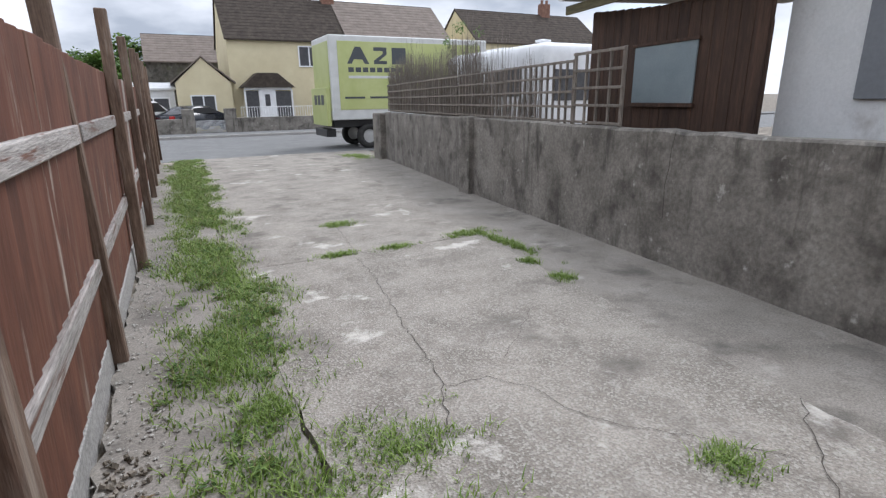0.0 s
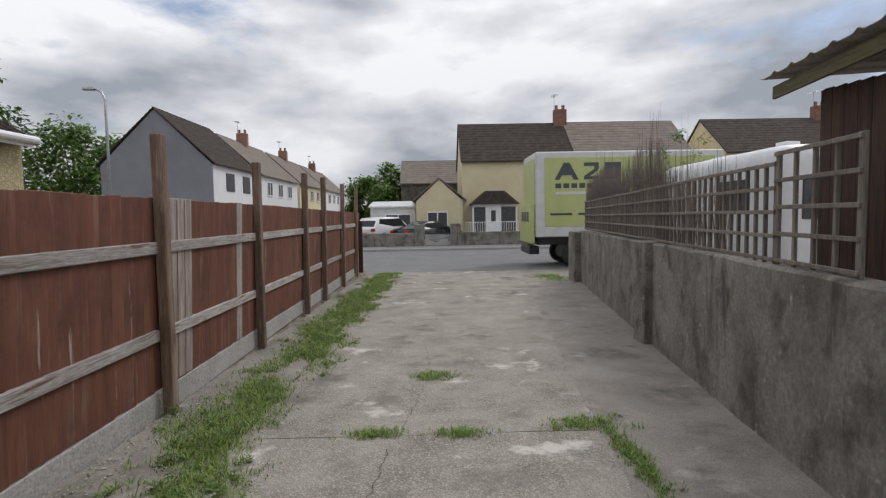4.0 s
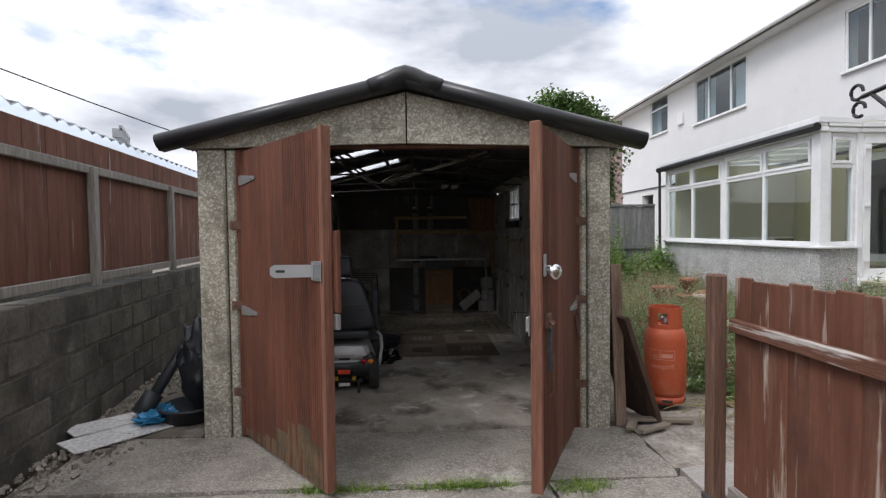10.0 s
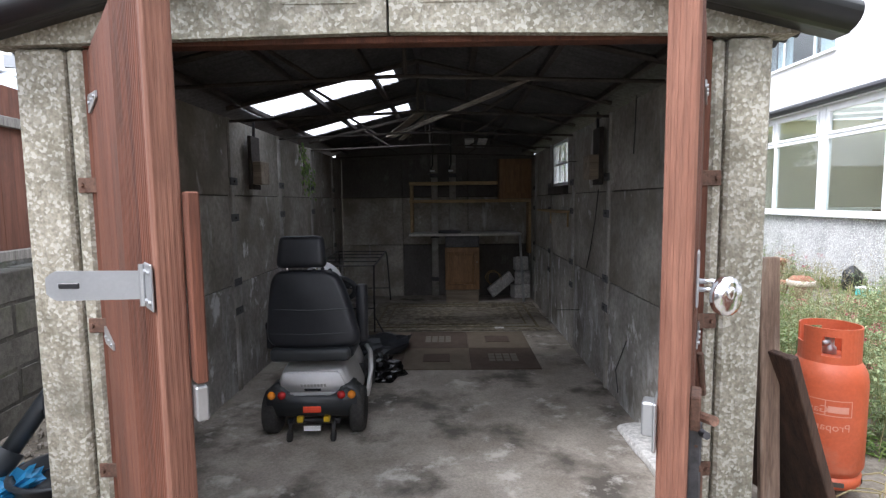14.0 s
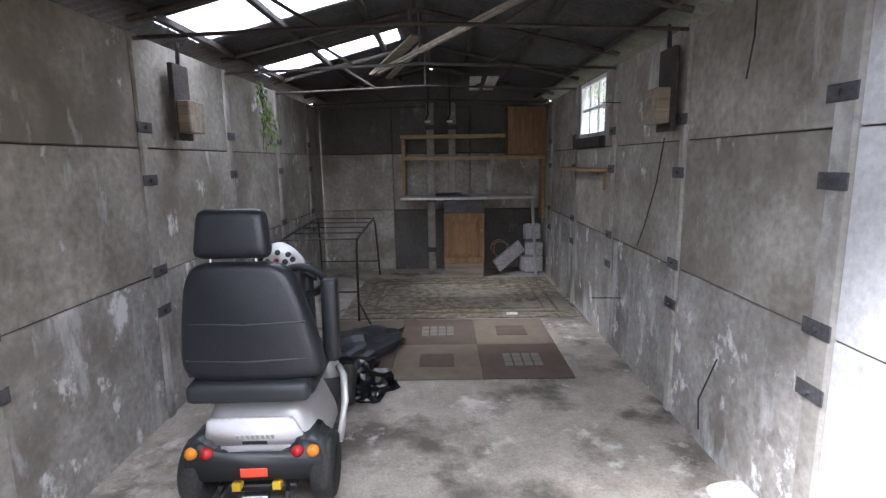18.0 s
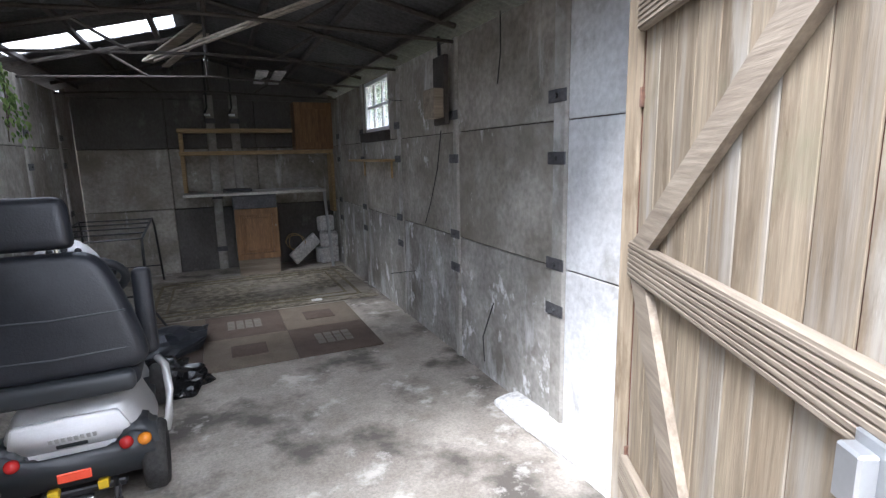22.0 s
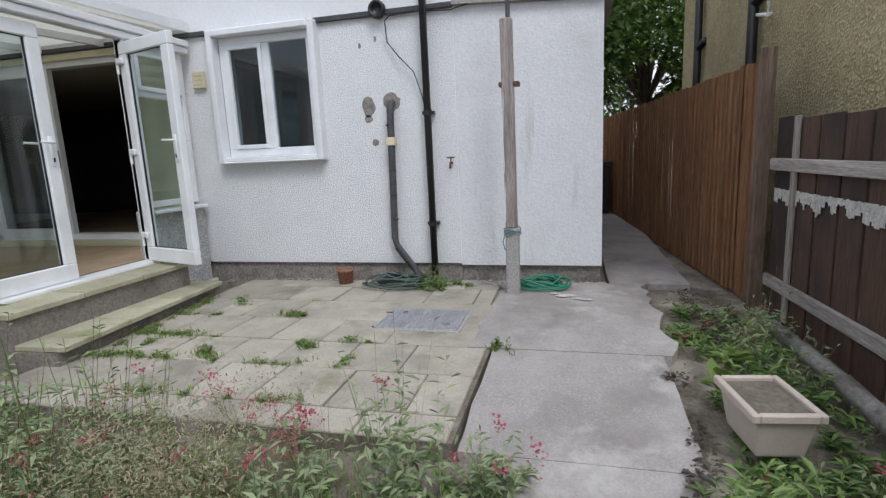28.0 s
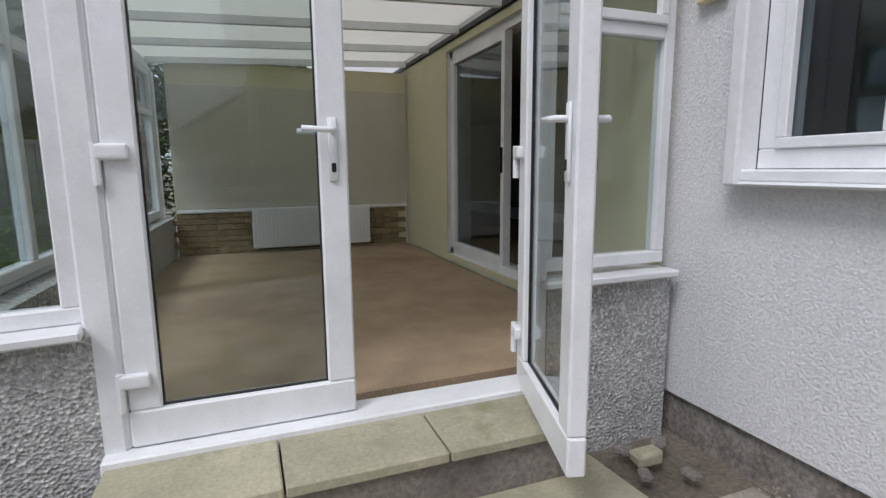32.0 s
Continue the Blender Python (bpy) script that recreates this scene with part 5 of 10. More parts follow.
fence = thing("fence", "red-brown timber boarded fence with tall posts and grey rails", "fence")
bm = bm_new()
cbox(bm, 0, 0.016, 0, 0.142, 0, 1.55, 0.004)
board_mesh = mesh_of("board", bm, M_FENCE)


def fz(y):
    return ramp_z(y, [(0, -0.04), (3.2, -0.1), (8, -0.1), (14, -0.14)])


y = 1.19
while y < 16.3:
    piece("board", board_mesh, pose(FX - 0.085 + random.uniform(-0.003, 0.003), y, fz(y) + 0.14 + random.uniform(-0.004, 0.006), 0, 2.2 + random.uniform(-0.3, 0.3), -4), fence)
    y += 0.129
bm = bm_new()
cbox(bm, 0, 0.016, 0, 0.142, 0, 1.55, 0.004)
pale_mesh = mesh_of("board", bm, M_PALEBOARD)
for y in (5.55, 5.68, 5.82, 7.05):
    piece("board", pale_mesh, pose(FX - 0.078, y, fz(y) + 0.15, 0, 2.3, -4), fence)
posts = [(1.07, 2.17), (3.22, 2.06), (5.38, 2.09), (7.62, 2.10), (9.95, 2.16), (11.4, 2.2), (13.5, 2.2), (15.6, 2.2)]
for y, zt in posts:
    bm = bm_new()
    cbox(bm, -0.045, 0.045, -0.045, 0.045, fz(y) - 0.1, zt, 0.008, pose((FX - 0.03 if y < 4 else FX + 0.01) if y > 2 else FX + 0.06, y + (0.05 if y > 2 else 0), 0, 1.4 if y > 2 else 0.5, (-0.6 if y < 4 else 0.8) if y > 2 else 0, 0))
    part("post", bm, M_POST, fence)
for (a, _), (b, _) in zip(posts, posts[1:]):
    for h in (0.50, 1.20):
        bm = bm_new()
        xs = FX - 0.055 + h * 0.038
        cbox(bm, xs - 0.022, xs + 0.018, a + 0.03 if a < 2 else a + 0.095, b - 0.01, h - 0.05, h + 0.045, 0.006)
        part("rail", bm, M_RAIL, fence)
    bm = bm_new()
    cbox(bm, FX - 0.10, FX - 0.055, a + 0.1, b, fz(a) - 0.08, fz(a) + 0.135, 0.006)
    part("gravel_board", bm, M_KERB, fence, "concrete gravel board")
low = thing("low_fence", "low red-brown boarded fence beside the garden gateway", "fence")
for y in np.arange(-0.08, 1.0, 0.122):
    bm = bm_new()
    cbox(bm, FX - 0.03, FX - 0.013, y, y + 0.1205, 0.1 + random.uniform(-0.01, 0.02), 1.25 + random.uniform(-0.012, 0.012), 0.004)
    part("board", bm, M_LOWBOARD, low)
for h, mt in ((0.19, M_RAIL), (1.02, M_RAILR)):
    bm = bm_new()
    cbox(bm, FX - 0.012, FX + 0.025, -0.07, 1.02, h - 0.036, h + 0.03, 0.006)
    part("rail", bm, mt, low)
bm = bm_new()
cbox(bm, FX + 0.03, FX + 0.105, -0.14, -0.065, -0.05, 1.265, 0.01)
part("post", bm, M_GATEPOST, low)
bm = bm_new()
cbox(bm, FX + 0.022, FX + 0.113, -0.148, -0.057, -0.05, 0.16, 0.004)
shoe = part("post_shoe", bm, M_PIPE, low, "black steel post shoe")
bm = bm_new()
cbox(bm, FX + 0.114, FX + 0.118, -0.125, -0.085, 0.07, 0.11, 0.001)
part("label_plate", bm, M_UPVC, shoe)

# ---- driveway side wall ----
dw = structure(thing("wall_drive", "dark weathered rendered block wall along the drive", "wall"), "dark weathered rendered block wall along the drive", "wall")


def run_wall(y0, y1, zt0, zt1, mat, thick=0.2, dy=0.3, seed=0):
    rnd = random.Random(seed)
    ys = list(np.arange(y0, y1, dy)) + [y1]
    vs, fs = [], []
    for y in ys:
        x = wall_x(y)
        zt = zt0 + (zt1 - zt0) * (y - y0) / (y1 - y0) + rnd.uniform(-0.012, 0.012)
        j = rnd.uniform(-0.008, 0.008)
        vs += [(x + j, y, drive_z(y) - 0.15), (x + j, y, zt - 0.02), (x + j + 0.02, y, zt), (x + thick - 0.02, y, zt), (x + thick, y, zt - 0.02), (x + thick, y, drive_z(y) - 0.15)]
    for i in range(len(ys) - 1):
        for k in range(5):
            a = i * 6 + k
            fs.append((a, a + 1, a + 7, a + 6))
    fs.append((0, 1, 2, 3, 4, 5))
    b = (len(ys) - 1) * 6
    fs.append(tuple(b + k for k in range(5, -1, -1)))
    return raw("render_coat", vs, fs, mat, dw)


run_wall(-0.1, 7.55, 1.08, 1.03, M_RENDERWALL, seed=1)
run_wall(7.85, 14.25, 1.02, 0.97, M_RENDERWALL, seed=2)
bm = bm_new()
cbox(bm, wall_x(7.7) - 0.12, wall_x(7.7) + 0.2, 7.53, 7.87, -0.4, 1.05, 0.015)
part("pier", bm, M_RENDERWALL, dw)
bm = bm_new()
cbox(bm, wall_x(14.6) - 0.22, wall_x(14.6) + 0.2, 14.27, 14.85, -0.5, 0.95, 0.02)
part("pier", bm, M_RENDERWALL, dw)
# a crack and faint block joints in the render
for y, zs in ((3.05, (1.05, 0.9, 0.74, 0.6, 0.44, 0.3)), (10.6, (0.96, 0.8, 0.62, 0.5))):
    bm = bm_new()
    pts = [(y + random.uniform(-0.04, 0.04), z) for z in zs]
    for (ya, za), (yb, zb) in zip(pts, pts[1:]):
        quad(bm, (wall_x(ya) - 0.0125, ya - 0.003, za), (wall_x(ya) - 0.0125, ya + 0.003, za), (wall_x(yb) - 0.0125, yb + 0.0025, zb), (wall_x(yb) - 0.0125, yb - 0.0025, zb))
    part("crack", bm, M_CRACK, dw)
# block wall beside the garage
bm = bm_new()
cbox(bm, 0, 0.2, 0.014, 0.428, 0.010, 0.206, 0.006)
block_mesh = mesh_of("block", bm, M_BLOCK)
turn = math.degrees(math.atan(0.13))
for r in range(5):
    for k in range(18):
        y = -0.55 - 0.44 * k - (0.22 if r % 2 else 0)
        piece("block", block_mesh, pose(wall_x(y) + random.uniform(-0.0015, 0.002), y, -0.02 + 0.217 * r, random.uniform(-0.8, 0.8), 0, turn), dw)
bm = bm_new()
quad(bm, (wall_x(0) + 0.003, 0, -0.1), (wall_x(-8.4) + 0.003, -8.4, -0.1), (wall_x(-8.4) + 0.003, -8.4, 1.05), (wall_x(0) + 0.003, 0, 1.05))
quad(bm, (wall_x(0) + 0.17, 0, -0.1), (wall_x(-8.4) + 0.17, -8.4, -0.1), (wall_x(-8.4) + 0.17, -8.4, 1.05), (wall_x(0) + 0.17, 0, 1.05))
part("mortar", bm, M_MORTAR, dw)
# fence standing on that wall
tf = thing("wall_top_fence", "red-brown boarded fence standing on the block wall", "fence")
bm = bm_new()
cbox(bm, 0, 0.016, 0, 0.145, 0, 1.16, 0.003)
tb_mesh = mesh_of("board", bm, M_FENCE)
y = 0.0
while y > -8.0:
    piece("board", tb_mesh, pose(wall_x(y) + 0.13 + random.uniform(-0.002, 0.002), y, 1.12, 0, 0, turn + 0.8), tf)
    y -= 0.135
for y in (-0.2, -2.02, -3.85, -5.6, -7.4):
    bm = bm_new()
    cbox(bm, -0.03, 0.03, -0.035, 0.035, 1.07, 2.05, 0.005, pose(wall_x(y) + 0.07, y, 0, 0, 0, turn))
    part("post", bm, M_GREYBOARD, tf)
for h in (1.14, 2.03):
    bm = bm_new()
    cbox(bm, -0.02, 0.02, -8.05, 0.1, h - 0.035, h + 0.035, 0.005, pose(wall_x(0) + 0.1, 0, 0, 0, 0, turn))
    part("rail", bm, M_GREYBOARD, tf)

# ---- the ochre pebbledash house next door ----
nb = thing("house", "ochre pebbledash two-storey house with brown tiled roof", "house")
NX = -6.0
nwin = [(2.25, 4.04, 4.03, 5.05, [0.45, 1]), (5.32, 6.4, 3.93, 5.05, [1, 1])]
nlow = [(2.27, 4.01, 1.2, 2.44, [0.45, 1]), (5.32, 6.4, 1.3, 2.39, [1, 1])]
bm = bm_new()
holed(bm, 1.13, 8.95, -0.2, 5.25, NX - 0.3, NX, [w[:4] for w in nwin + nlow], along_y)
part("rear_wall", bm, M_DASH, nb)
bm = bm_new()
box(bm, NX - 7.0, NX - 0.3, 1.13, 1.36, -0.2, 5.25)
part("side_wall", bm, M_DASH, nb)
for a in ((NX - 7.0, NX - 0.3, 8.75, 8.95), (NX - 7.0, NX - 6.8, 1.36, 8.75)):
    bm = bm_new()
    box(bm, *a, -0.2, 5.25)
    part("side_wall", bm, M_DASH, nb)
for a in ((1.13, 1.36), (8.75, 8.95)):
    bm = bm_new()
    prism(bm, [(NX - 7.0, 5.25), (NX, 5.25), (NX - 3.5, 7.3)], a, "y")
    part("gable", bm, M_DASH, nb)
# added backing wall, dark-coloured to stand for dim rooms
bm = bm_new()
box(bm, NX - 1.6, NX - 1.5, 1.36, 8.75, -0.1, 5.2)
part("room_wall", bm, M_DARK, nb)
for a, b, c, d in ((2.3, 4.0, 4.06, 5.0), (5.36, 6.36, 3.97, 5.0), (2.32, 2.8, 1.25, 2.4)):
    bm = bm_new()
    folds = 26
    pts = [(NX - 0.13 + 0.012 * math.sin(i * 2.1), a + (b - a) * i / folds) for i in range(folds + 1)]
    for p, q in zip(pts, pts[1:]):
        quad(bm, (*p, c), (*q, c), (*q, d), (*p, d))
    part("net_curtain", bm, M_CURTAIN, nb, "pale blue-white net curtain")
bm = bm_new()
gable_roof(bm, NX - 7.0, NX, 1.13, 8.95, 5.22, 7.5, "y", over=0.4)
part("roof", bm, M_TILE, nb)
bm = bm_new()
cbox(bm, NX - 0.02, NX + 0.42, 0.9, 9.25, 5.10, 5.16, 0.01)
cbox(bm, NX + 0.40, NX + 0.43, 0.9, 9.25, 5.10, 5.27, 0.005)
part("soffit", bm, M_UPVC, nb)
bm = bm_new()
tube(bm, [(NX + 0.48, 0.9, 5.22), (NX + 0.48, 9.25, 5.22)], 0.055, 10)
part("gutter", bm, M_UPVC, nb)
bm = bm_new()
tube(bm, [(NX + 0.44, 6.62, 5.17), (NX + 0.06, 6.62, 4.9), (NX + 0.06, 6.62, 0.1)], 0.036, 8)
part("downpipe", bm, M_UPVC, nb)
for i, (a, b, c, d, lights) in enumerate(nwin + nlow):
    window(f"window_{i + 8}", pose(NX - 0.05, a, c, 0, 0, 90), b - a, d - c, lights, opens=(0,), glazing=M_GLASSD, label="white upvc window in pebbledash wall")
# lean-to extension
ex0, ex1, exx = 6.99, 9.0, -4.25
bm = bm_new()
holed(bm, ex0, ex1, -0.2, 2.62, exx - 0.25, exx, [(7.86, 8.30, 1.7, 2.32)], along_y)
part("extension_wall", bm, M_DASH, nb)
for y in (ex0, ex1 - 0.25):
    bm = bm_new()
    prism(bm, [(exx - 0.25, -0.2), (exx - 0.25, 2.64), (NX + 0.005, 3.62), (NX + 0.005, -0.2)], (y, y + 0.25), "y")
    part("extension_side", bm, M_DASH, nb)
n = 8
for i in range(n):
    bm = bm_new()
    a, b = i / n, (i + 1) / n
    xa, xb = exx + 0.14 - (exx + 0.14 - NX) * a, exx + 0.14 - (exx + 0.14 - NX) * b
    za, zb = 2.64 + 1.12 * a, 2.64 + 1.12 * b
    prism(bm, [(xa, za - 0.03), (xa, za + 0.045), (xb, zb + 0.025), (xb, zb - 0.03)], (ex0 - 0.10, ex1 + 0.03), "y")
    for k in range(14):
        y = ex0 - 0.03 + k * 0.15
        tube(bm, [(xa + 0.005, y, za + 0.045), (xb, y, zb + 0.028)], 0.022, 6)
    part("tile_course", bm, M_TILE, nb)
bm = bm_new()
prism(bm, [(exx + 0.15, 2.55), (exx + 0.15, 2.68), (NX, 3.80), (NX, 3.67)], (ex0 - 0.135, ex0 - 0.102), "y")
part("bargeboard", bm, M_UPVC, nb)
bm = bm_new()
tube(bm, [(exx + 0.20, ex0 - 0.14, 2.62), (exx + 0.20, ex1 + 0.05, 2.62)], 0.055, 10)
cbox(bm, exx + 0.12, exx + 0.15, ex0 - 0.10, ex1 + 0.03, 2.52, 2.62, 0.004)
part("gutter", bm, M_UPVC, nb)
bm = bm_new()
tube(bm, [(exx + 0.19, ex0 - 0.08, 2.58), (exx + 0.06, ex0 - 0.06, 2.45), (exx + 0.06, ex0 - 0.06, 0)], 0.036, 8)
part("downpipe", bm, M_UPVC, nb)
bm = bm_new()
cbox(bm, NX, NX + 0.03, ex0 - 0.25, 8.95, 3.78, 3.98, 0.004)
part("lead_flashing", bm, M_PIPE, nb)
window("window_12", pose(exx - 0.05, 7.86, 1.7, 0, 0, 90), 0.44, 0.62, [1], glazing=M_GLASSD, label="small white upvc window in pebbledash extension")
# ---- garden ground ----

def flat_run(name, x0, x1, y0, y1, zf, mat, label, seed=0, wob=0.008, dx=0.25, parent=None):
    """A slab that runs along x, its top following the garden's rise."""
    rnd = random.Random(seed)
    bm = bm_new()
    xs = list(np.arange(x0, x1, dx)) + [x1]
    rows = []
    for x in xs:
        a, b = (y0(x) if callable(y0) else y0) + rnd.uniform(-wob, wob), (y1(x) if callable(y1) else y1) + rnd.uniform(-wob, wob)
        rows.append([bm.verts.new((x, yy, zf(x) + d)) for yy, d in ((a, -0.1), (a, 0), ((a + b) / 2, 0.002), (b, 0), (b, -0.1))])
    for p, q in zip(rows, rows[1:]):
        for k in range(4):
            bm.faces.new((p[k], p[k + 1], q[k + 1], q[k]))
    bm.faces.new(rows[0])
    bm.faces.new(rows[-1][::-1])
    ob = part(name, bm, mat, parent)
    return structure(ob, label, "path") if parent is None else ob


flat_run("path", -5.975, -4.80, -1.29, -0.22, garden_z, M_PATH, "pale worn concrete garden path", 5)
edge_y = lambda x: -0.72 + 0.096 * (x + 1.2)
flat_run("path", -4.795, -0.45, edge_y, -0.30, garden_z, M_PATH, "pale worn concrete garden path", 1, 0.012)
flat_run("path", -7.78, -5.98, -1.44, -0.12, lambda x: garden_z(x) + 0.004, M_PATH, "pale worn concrete by the house", 2, 0.045, 0.13)
flat_run("path", -14.0, -7.8, -0.42, 0.3, lambda x: 0.33, M_PATH, "narrow concrete side passage", 3)
flat_run("path", -1.62, -0.43, -1.62, lambda x: edge_y(x) - 0.02, lambda x: garden_z(x) - 0.012, M_DIRT, "trodden pale dirt and crumbled concrete beside the garage", 4, 0.004)
patio_root = structure(thing("patio", "buff stone slab patio with weedy joints", "patio"), "buff stone slab patio with weedy joints", "patio")
bm = bm_new()
box(bm, -7.79, -4.8, -4.35, -1.31, 0.1, 0.318)
part("bed", bm, M_SOIL, patio_root)
bm = bm_new()
box(bm, -7.90, -7.792, -4.35, -0.44, 0.1, 0.324)
part("gravel_bed", bm, M_SOIL, patio_root)
bm = bm_new()
box(bm, -7.0, -5.98, -2.55, -1.40, 0.319, 0.3265)
part("mortar_bed", bm, M_SLAB, patio_root)
rows_x = [(-7.77, -7.49), (-7.48, -7.0), (-6.99, -6.47), (-6.46, -5.98), (-5.97, -5.52), (-5.51, -5.04), (-5.03, -4.8)]
cuts_y = [-1.46, -1.80, -2.25, -2.72, -3.15, -3.60, -3.9, -4.32]
for i, (xa, xb) in enumerate(rows_x):
    ys = [y + (0 if k in (0, 7) else random.uniform(-0.02, 0.02) + (0.17 if i % 2 and k < 6 else 0.0)) for k, y in enumerate(cuts_y)]
    if i > 3:
        ys[0] = -1.33
    if i in (0, 2):
        del ys[3]
    for y1, y0 in zip(ys, ys[1:]):
        if i in (2, 3) and -2.3 < (y0 + y1) / 2 < -1.5:
            continue
        bm = bm_new()
        z = 0.33 + random.uniform(-0.004, 0.005)
        tilt = pose((xa + xb) / 2, (y0 + y1) / 2, z, random.uniform(-0.25, 0.25), random.uniform(-0.25, 0.25), random.uniform(-0.5, 0.5))
        hx, hy = (xb - xa) / 2 - random.uniform(0.0, 0.003), (y1 - y0) / 2 - 0.005
        cbox(bm, -hx, hx, -hy, hy, -0.05, 0, 0.006, tilt)
        part("slab", bm, M_SLAB, patio_root)
mh = thing("manhole_cover", "grey steel inspection cover set in the patio", "manhole cover")
bm = bm_new()
cbox(bm, -6.80, -6.26, -2.29, -1.58, 0.27, 0.335, 0.006)
part("frame", bm, M_KERB, mh)
bm = bm_new()
cbox(bm, -6.775, -6.285, -2.265, -1.605, 0.33, 0.342, 0.004)
cover = part("cover", bm, M_COVER, mh)
for x, y in ((-6.67, -2.13), (-6.42, -1.72)):
    bm = bm_new()
    lathe(bm, [(0.018, 0.0), (0.03, 0.0), (0.034, 0.003), (0.03, 0.005), (0.018, 0.005), (0.016, 0.0)], (x, y, 0.342), 16)
    cbox(bm, x - 0.013, x + 0.013, y - 0.005, y + 0.005, 0.342, 0.349, 0.001)
    part("key_hole", bm, M_STEEL, cover, "round lifting eye")

# steps to the french doors
st = thing("steps", "two buff stone steps with block risers", "steps")
bm = bm_new()
box(bm, -6.98, -5.24, -4.80, -4.50, 0.2, 0.655)
part("riser", bm, M_RISER, st)
bm = bm_new()
askew = pose(-5.28, -4.14, 0, 0, 0, 4.5) @ pose(5.28, 4.14, 0)
box(bm, -7.08, -5.28, -4.54, -4.16, 0.2, 0.425, askew)
part("riser", bm, M_RISER, st)
for k in range(3):
    bm = bm_new()
    a = -6.98 + k * 0.585
    cbox(bm, a + 0.003, a + 0.58, -4.86, -4.47, 0.656, 0.70, 0.006)
    part("tread", bm, M_STEP, st)
for k in range(3):
    bm = bm_new()
    a = -7.14 + k * 0.62
    cbox(bm, a + 0.003, a + 0.615, -4.54, -4.10, 0.426, 0.468, 0.006, askew)
    part("tread", bm, M_STEP, st)

# ---- fences of the garden ----
sf = thing("side_fence", "tall brown slatted fence along the side passage", "fence")
bm = bm_new()
cbox(bm, 0, 0.125, -0.01, 0.01, 0, 1.95, 0.003)
slat_mesh = mesh_of("slat", bm, M_FENCE2)
a0, a1 = Vector((-7.3, 0.67)), Vector((-15.0, -0.12))
ln = (a1 - a0).length
ang = math.degrees(math.atan2((a1 - a0).y, (a1 - a0).x))
for k in range(int(ln / 0.105)):
    q = a0 + (a1 - a0) * (k * 0.105 / ln)
    piece("slat", slat_mesh, pose(q.x, q.y, 0.30 + random.uniform(-0.012, 0.012), 0, 0, ang + random.uniform(-15, -7)), sf)
bm = bm_new()
cbox(bm, 0, ln, -0.05, -0.015, 0.6, 0.68, 0.004, pose(a0.x, a0.y, 0, 0, 0, ang))
cbox(bm, 0, ln, -0.05, -0.015, 1.7, 1.78, 0.004, pose(a0.x, a0.y, 0, 0, 0, ang))
part("rail", bm, M_FENCE2, sf)
bm = bm_new()
cbox(bm, -7.32, -7.22, 0.62, 0.72, 0.2, 2.32, 0.006)
part("post", bm, M_POST, sf)
bf = thing("back_fence", "dark weathered board fence seen from behind, with grey rails", "fence")
BY = lambda x: 0.75 + (x + 7.2) * 0.04
BT = lambda x: 1.80 - 0.02 * (x + 7.2)
edges = [-7.2, -6.86, -6.55, -6.26, -5.98, -5.66, -5.31, -5.00, -4.86, -4.65, -4.47, -4.30, -4.12]
while edges[-1] < -1.3:
    edges.append(edges[-1] + random.uniform(0.15, 0.2))
for k, (a, b) in enumerate(zip(edges, edges[1:])):
    bm = bm_new()
    cbox(bm, a + 0.003, b - 0.003, BY(a) + random.uniform(-0.003, 0.003), BY(a) + 0.016, garden_z(a) - 0.08, BT(a) + random.uniform(-0.02, 0.01), 0.004)
    part("board", bm, M_FENCE2 if k == 7 else M_MOSSBOARD if k >= 9 else M_FENCED, bf)
rake = math.degrees(math.atan(0.04))
for h in (0.55, 1.45):
    bm = bm_new()
    cbox(bm, 0, 6.0, -0.045, -0.005, h - 0.045, h + 0.045, 0.006, pose(-7.2, BY(-7.2), 0, 0, 0, rake))
    part("rail", bm, M_RAILX, bf)
for x, w in ((-4.19, 0.065), (-2.1, 0.055)):
    bm = bm_new()
    cbox(bm, x - w, x + w, BY(x) - 0.16, BY(x) - 0.05, 0, 1.84, 0.01)
    part("post", bm, M_MOSSBOARD, bf)
for x in (-6.84, -5.29):
    bm = bm_new()
    cbox(bm, x - 0.036, x + 0.036, BY(x) - 0.03, BY(x) - 0.004, 0.3, 1.79, 0.005)
    part("batten", bm, M_PALEBOARD, bf)
# flaking white paint in a ragged band
bm = bm_new()
rnd = random.Random(5)
x = -7.15
while x < -4.68:
    w = rnd.uniform(0.012, 0.035)
    if abs(x + 6.84) > 0.05 and abs(x + 5.29) > 0.05 and not -5.0 < x < -4.86:
        zt = 1.27 + rnd.uniform(-0.004, 0.004)
        zb = min(zt - 0.012, 1.215 + 0.09 * noise.noise(Vector((x * 9, 3.3, 1))) - rnd.uniform(0, 0.045))
        box(bm, x, x + w, BY(x) - 0.0195, BY(x) - 0.0165, zb, zt)
    x += w
part("paint_band", bm, M_CHALK, bf, "flaking band of old white paint")
ef = thing("end_fence", "grey weathered close-board fence beyond the conservatory", "fence")
for k in range(30):
    bm = bm_new()
    x = -4.6 + k * 0.15
    cbox(bm, x, x + 0.145, -10.05, -10.03, 0.15, 2.03 + random.uniform(-0.01, 0.01), 0.003)
    part("board", bm, M_ENDBOARD, ef)
bm = bm_new()
cbox(bm, -4.6, -0.1, -10.08, -10.0, 2.03, 2.08, 0.005)
cbox(bm, -4.6, -0.1, -10.02, -9.98, 1.0, 1.09, 0.005)
part("rail", bm, M_ENDBOARD, ef)
for x in (-3.0, -1.2):
    bm = bm_new()
    cbox(bm, x - 0.05, x + 0.05, -10.02, -9.93, 0, 2.12, 0.006)
    part("post", bm, M_ENDBOARD, ef)
# ---- more shapes ----


